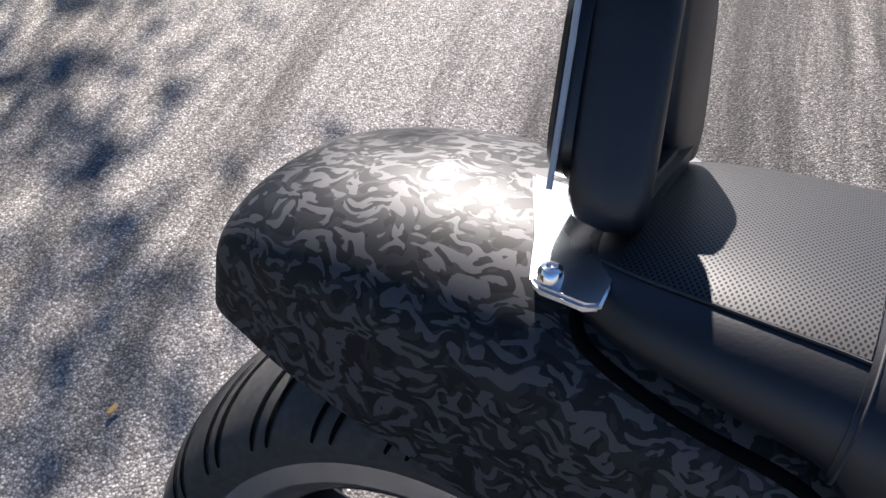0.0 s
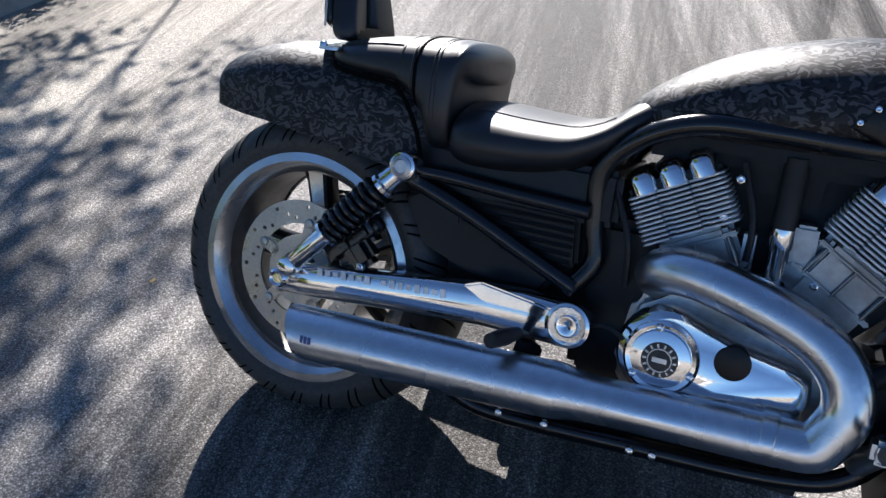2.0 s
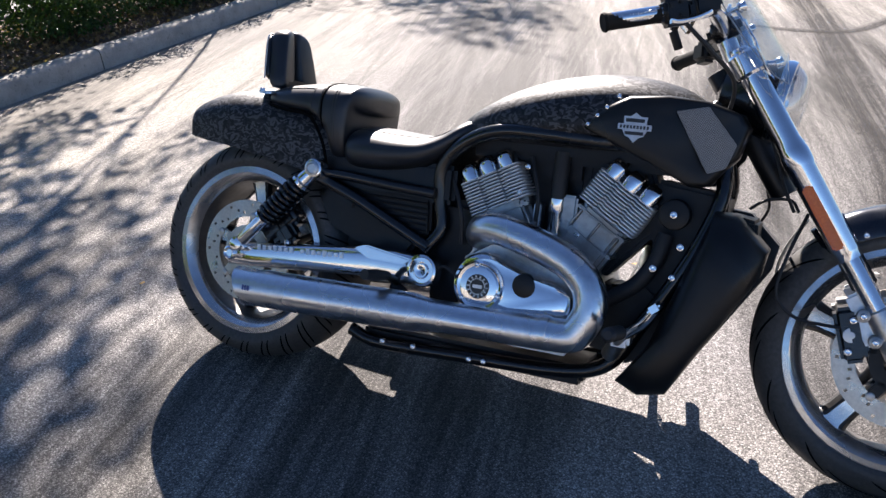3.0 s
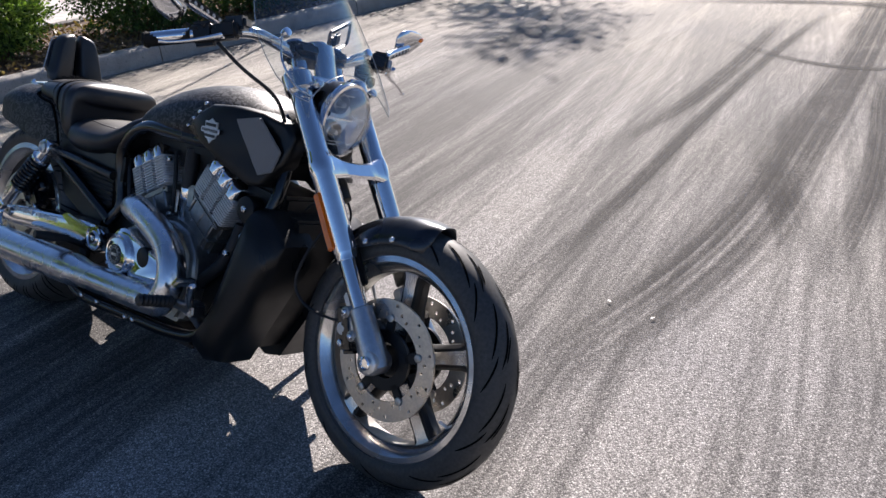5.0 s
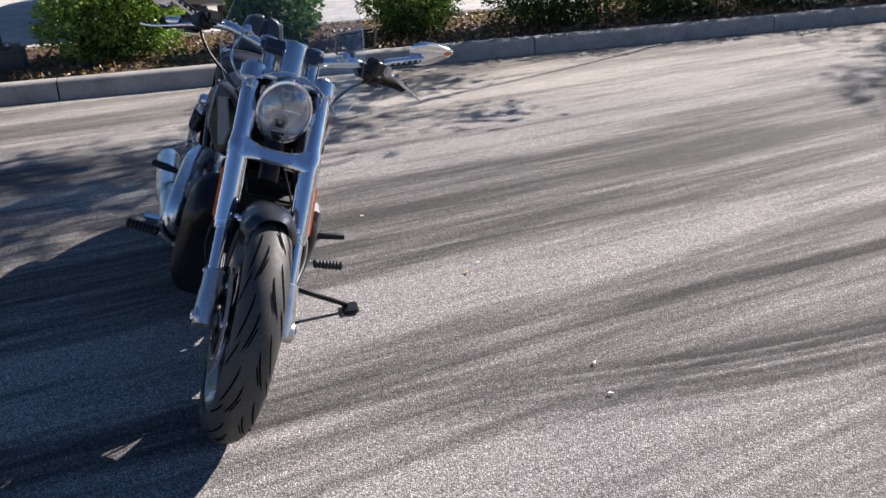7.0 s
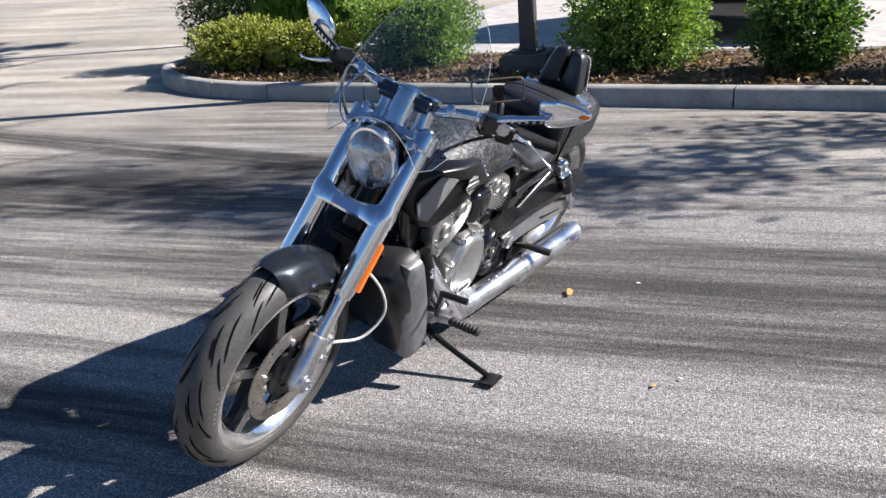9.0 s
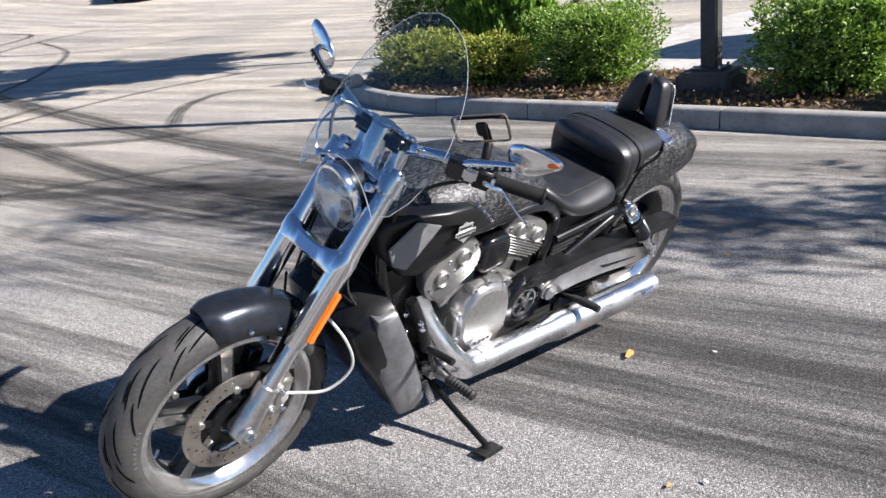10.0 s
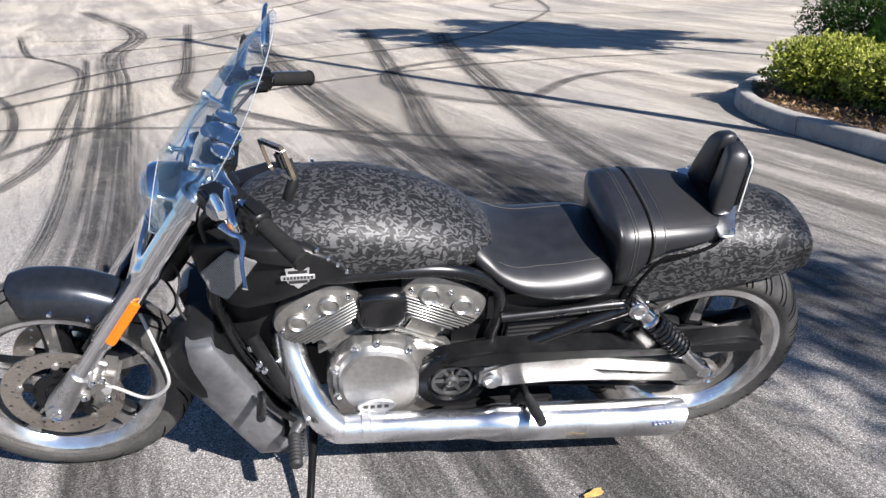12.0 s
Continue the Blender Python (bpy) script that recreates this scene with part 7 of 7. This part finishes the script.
shrub(-3.66, -5.02, 0.46, 0.50, 0.50, "yellow_leaf", "low yellow-green shrub at the island's nose", size=0.038, boxy=2.6, dens=0.9)
shrub(-3.72, -4.12, 0.38, 0.46, 0.46, "yellow_leaf", "sparse yellowing shrub at the island's nose", size=0.036, boxy=2.2, dens=0.6)
shrub(-4.00, -3.02, 0.40, 0.53, 0.68, "hedge_leaf", "clipped boxy green shrub beside the lamp post", boxy=7.5, size=0.032, flare=0.14, dens=1.25, angle=0.09)
shrub(-4.62, -6.10, 0.42, 0.52, 1.02, "dark_leaf", "tall dark clipped hedge block behind the low shrub", boxy=5.0)
shrub(-4.72, -4.90, 0.36, 0.66, 0.92, "strap_leaf", "bright strappy green plant behind the low shrub", size=0.075, boxy=2.6, upright=True, dens=1.3)
shrub(-4.05, -0.78, 0.48, 0.56, 0.76, "hedge_leaf", "clipped bushy green shrub in the island", boxy=3.6, size=0.036)
shrub(-3.98, 0.56, 0.40, 0.42, 0.66, "loose_leaf", "loose dark green shrub in the island", dens=0.6, size=0.04, boxy=2.0)
shrub(-4.22, 1.84, 0.42, 0.48, 0.70, "hedge_leaf", "rounded green shrub in the island", boxy=2.3)
for x, y, h in ((-4.24, 3.25, 0.90), (-4.36, 4.60, 1.02), (-4.49, 5.95, 1.00), (-4.62, 7.30, 1.04)):
    shrub(x, y, 0.50, 0.72, h, "dark_leaf", "dark green shrub in the island's dense hedge", boxy=4.0)

# fallen leaves and chips over the soil
bm = bmesh.new()


def soil_place():
    y = rng.uniform(-5.9, 6.0)
    x = KX + KS * y - 0.20 - rng.uniform(0.0, 1.6) - max(0, NOSE_Y - y) ** 2 / 6
    return Vector((x, y, 0.125 + rng.uniform(0, 0.03))), Vector((rng.gauss(0, 1), rng.gauss(0, 1), 0.25))


leaves(bm, soil_place, 10000, 0.045)
tagged(part("leaf_litter", bm, "litter_leaf", recalc=False), "dry brown leaves and bark chips on the soil", "leaf litter", kind="stuff")

# lamp post on its concrete footing
post = empty("lamp_post")
tagged(post, "tall dark square steel lamp post on a concrete footing", "lamp post")
PX, PY = -3.86, -1.73
bm = bmesh.new()
box(bm, (PX, PY, 0.10), (0.46, 0.46, 0.36), 0.03, Matrix.Rotation(0.2, 3, "Z"), 3)
part("footing", bm, "dark_footing", post)
bm = bmesh.new()
box(bm, (PX, PY, 0.285), (0.26, 0.26, 0.035), 0.008, Matrix.Rotation(0.2, 3, "Z"))
part("base_plate", bm, "post_paint", post)
bm = bmesh.new()
box(bm, (PX, PY, 5.05), (0.14, 0.14, 9.55), 0.012, Matrix.Rotation(0.2, 3, "Z"))
part("pole", bm, "post_paint", post)
bm = bmesh.new()
box(bm, (PX, PY, 9.90), (0.75, 0.32, 0.16), 0.03, Matrix.Rotation(-0.6, 3, "Z"))
part("lamp_head", bm, "post_paint", post)
for k in range(4):
    a = 0.2 + math.pi / 4 + math.pi / 2 * k
    bolt(post, (PX + 0.15 * math.cos(a), PY + 0.15 * math.sin(a), 0.305), (0, 0, 1), 0.014, 0.02, "rust_bolt")


def tree(x, y, height, crown, crown_z, seed, count, label, squash=0.7, leaf_size=0.085, girth=1.0, limbs=15, tiers=(), tufts=9):
    r = random.Random(seed)
    t = empty("tree")
    t.location = (x, y, 0)
    tagged(t, label, "tree", "trees along the drive")
    bm = bmesh.new()
    tube(bm, [(0, 0, -0.1), (0.06, 0.03, height * 0.25), (-0.05, 0.08, height * 0.5), (0.05, 0.0, height * 0.9)], [0.09 * girth, 0.075 * girth, 0.06 * girth, 0.02 * girth], 10)
    part("trunk", bm, "bark", t)
    tips = []
    slim = 0.4 + 0.6 * girth
    for k in range(limbs):
        a = r.uniform(0, 6.28)
        z = r.uniform(0.35, 0.8) * height
        rad_ = crown * r.uniform(0.55, 1.0)
        e = Vector((math.cos(a) * rad_, math.sin(a) * rad_, (r.choice(tiers) if tiers else crown_z) + r.uniform(-0.6, 0.8) * crown * squash))
        m = Vector((math.cos(a) * rad_ * 0.45, math.sin(a) * rad_ * 0.45, (z + e.z) / 2 + 0.1))
        bm = bmesh.new()
        tube(bm, [(0, 0, z), m, e], [0.026 * slim, 0.015 * slim, 0.006], 7, 5)
        part("limb", bm, "bark", t)
        for _ in range(tufts):
            f = r.uniform(0.35, 1.1)
            tips.append(Vector((0, 0, z)).lerp(m, min(f * 2, 1)).lerp(e, max(f * 2 - 1, 0) if f < 1 else f) + Vector((r.gauss(0, 0.26), r.gauss(0, 0.26), r.gauss(0, 0.22))))
    bm = bmesh.new()

    def place():
        c_ = r.choice(tips)
        return c_ + Vector((rng.gauss(0, 0.17), rng.gauss(0, 0.17), rng.gauss(0, 0.12))), Vector((rng.gauss(0, 0.5), rng.gauss(0, 0.5), -0.2))

    leaves(bm, place, count, leaf_size)
    part("crown", bm, "hedge_leaf", t, recalc=False)
    return t


tree(-4.32, 5.67, 7.6, 0.95, 4.4, 3, 5400, "tall slim leafy tree behind the kerb", 0.6, 0.085, 0.18, 22, (2.9, 3.2, 3.4, 4.2, 4.5, 4.8, 5.0, 6.1, 6.5, 6.8), 3)
tree(-5.85, 13.0, 7.6, 1.1, 5.3, 8, 2500, "leafy tree further along the kerb", 0.75, 0.085, 0.18, 14, (), 4)
tree(-7.4, -5.9, 8.4, 2.4, 6.0, 11, 30000, "leafy tree beyond the island", 0.6, 0.20, 1.0, 26)

# litter: leaves and paper on the asphalt
def litter(name, x, y, size, material, label, rot, bend=0.3):
    bm = bmesh.new()
    ring = []
    for k in range(9):
        a = 2 * math.pi * k / 9
        u, v = size * math.cos(a), size * 0.55 * math.sin(a) * (1 + 0.3 * math.cos(a * 2))
        ring.append((u, v, 0.004 + bend * abs(v) + 0.1 * size * (1 + math.sin(a * 2 + rot))))
    top = [bm.verts.new((u, v, z + 0.002)) for u, v, z in ring]
    bot = [bm.verts.new((u, v, z)) for u, v, z in ring]
    bm.faces.new(top)
    bm.faces.new(bot[::-1])
    for k in range(9):
        bm.faces.new((top[k], bot[k], bot[(k + 1) % 9], top[(k + 1) % 9]))
    ob = part(name, bm, material)
    ob.location, ob.rotation_euler = (x, y, 0.002), (0, 0, rot)
    tagged(ob, label, "litter", "litter on the asphalt")


litter("dry_leaf", 0.360, 0.444, 0.030, "dry_leaf", "curled yellow-brown dry leaf on the asphalt", 0.4)
for x, y in ((1.699, 1.169), (1.876, 1.145), (0.175, 0.661), (0.846, 1.028)):
    litter("paper_scrap", x, y, 0.009, "pale_litter", "tiny pale scrap on the asphalt", x * 9)
for x, y in ((-0.682, 0.226), (0.919, 0.964)):
    litter("leaf_bit", x, y, 0.011, "dry_leaf", "small brown leaf bit on the asphalt", x * 7)


# ---- cars
def car(x, y, rot, paint, label, L=4.6, W=1.82, H=1.5):
    c = empty("parked_car")
    c.location, c.rotation_euler = (x, y, rise(y)), (0, 0, rot)
    tagged(c, label, "car", "parked cars")
    prof = [  # along, bottom, shoulder, roof, half width low, half width roof
        (-L / 2, 0.42, 0.72, 0.74, 0.70, 0.6), (-L / 2 + 0.08, 0.26, 0.86, 0.90, 0.82, 0.66), (-L / 2 + 0.55, 0.22, 0.94, 1.02, 0.90, 0.68), (-L * 0.22, 0.20, 0.96, H - 0.06, 0.91, 0.62), (0.0, 0.20, 0.95, H, 0.91, 0.64),
        (L * 0.16, 0.20, 0.94, H - 0.12, 0.91, 0.62), (L * 0.30, 0.22, 0.92, 0.98, 0.90, 0.70), (L / 2 - 0.22, 0.24, 0.80, 0.84, 0.86, 0.70), (L / 2 - 0.04, 0.28, 0.66, 0.68, 0.74, 0.62), (L / 2, 0.36, 0.56, 0.58, 0.62, 0.5)]
    bm = bmesh.new()
    rings = []
    for xx, zb, zs, zr, w, wr in resample(prof, 36):
        ring = []
        for u, z in ((-0.92 * w, zb), (-w, zb + 0.12), (-w, (zb + zs) / 2), (-w * 0.985, zs), (-wr, zs + (zr - zs) * 0.86), (-wr * 0.86, zr), (0, zr + 0.02), (wr * 0.86, zr), (wr, zs + (zr - zs) * 0.86), (w * 0.985, zs), (w, (zb + zs) / 2), (w, zb + 0.12), (0.92 * w, zb)):
            ring.append(Vector((xx, u, z)))
        rings.append(ring)
    skin(bm, rings)
    part("body", bm, paint, c, angle=30)
    for s in (-1, 1):
        bm = bmesh.new()
        pts = [(-L * 0.30, 1.00), (-L * 0.20, H - 0.16), (L * 0.10, H - 0.13), (L * 0.24, 1.00)]
        plate(bm, pts, s * 0.80, s * 0.845, 0.02)
        part("side_window", bm, "car_glass", c)
        for wx in (-L * 0.29, L * 0.31):
            wh = empty("wheel", c)
            bm = bmesh.new()
            lathe(bm, [(s * 0.72, 0.22), (s * 0.70, 0.30), (s * 0.74, 0.33), (s * 0.88, 0.33), (s * 0.92, 0.30), (s * 0.91, 0.22)], (wx, 0, 0.33), seg=36)
            part("tyre", bm, "rubber", wh)
            bm = bmesh.new()
            turned(bm, [(0, 0.215), (0.03, 0.22), (0.04, 0.19), (0.02, 0.17), (0.035, 0.06), (0.04, 0.0005)], (wx, s * 0.87, 0.33), (0, s, 0), 30)
            part("wheel_rim", bm, "rim_alloy", wh)
        bm = bmesh.new()
        box(bm, (L / 2 - 0.14, s * 0.62, 0.66), (0.20, 0.30, 0.13), 0.04, Matrix.Rotation(s * radians(-24), 3, "Z"), 3)
        part("headlight", bm, "badge_silver", c)
        bm = bmesh.new()
        box(bm, (-L / 2 + 0.10, s * 0.64, 0.82), (0.14, 0.26, 0.14), 0.03, None, 3)
        part("tail_light", bm, "red_lens", c)
    bm = bmesh.new()
    box(bm, (L / 2 - 0.03, 0, 0.47), (0.06, 1.0, 0.10), 0.02)
    part("grille", bm, "black_plastic", c)
    bm = bmesh.new()
    box(bm, (L / 2 - 0.01, 0, 0.545), (0.05, 0.9, 0.025), 0.008)
    part("chrome_strip", bm, "chrome", c)
    return c


car(-8.32, -0.70, 0.03, "dark_car_paint", "dark tall car parked nose-in behind the island shrubs", 4.7, 1.85, 2.15)
for x, y, tone in ((3.2, -42.0, "white"), (0.5, -42.0, "white"), (-2.2, -42.0, "white"), (-4.9, -41.9, "white"), (-8.4, -41.2, "dark"), (-15.2, -37.8, "dark")):
    car(x, y, 0.93, "white_paint" if tone == "white" else "dark_car_paint", tone + " car parked far across the lot")
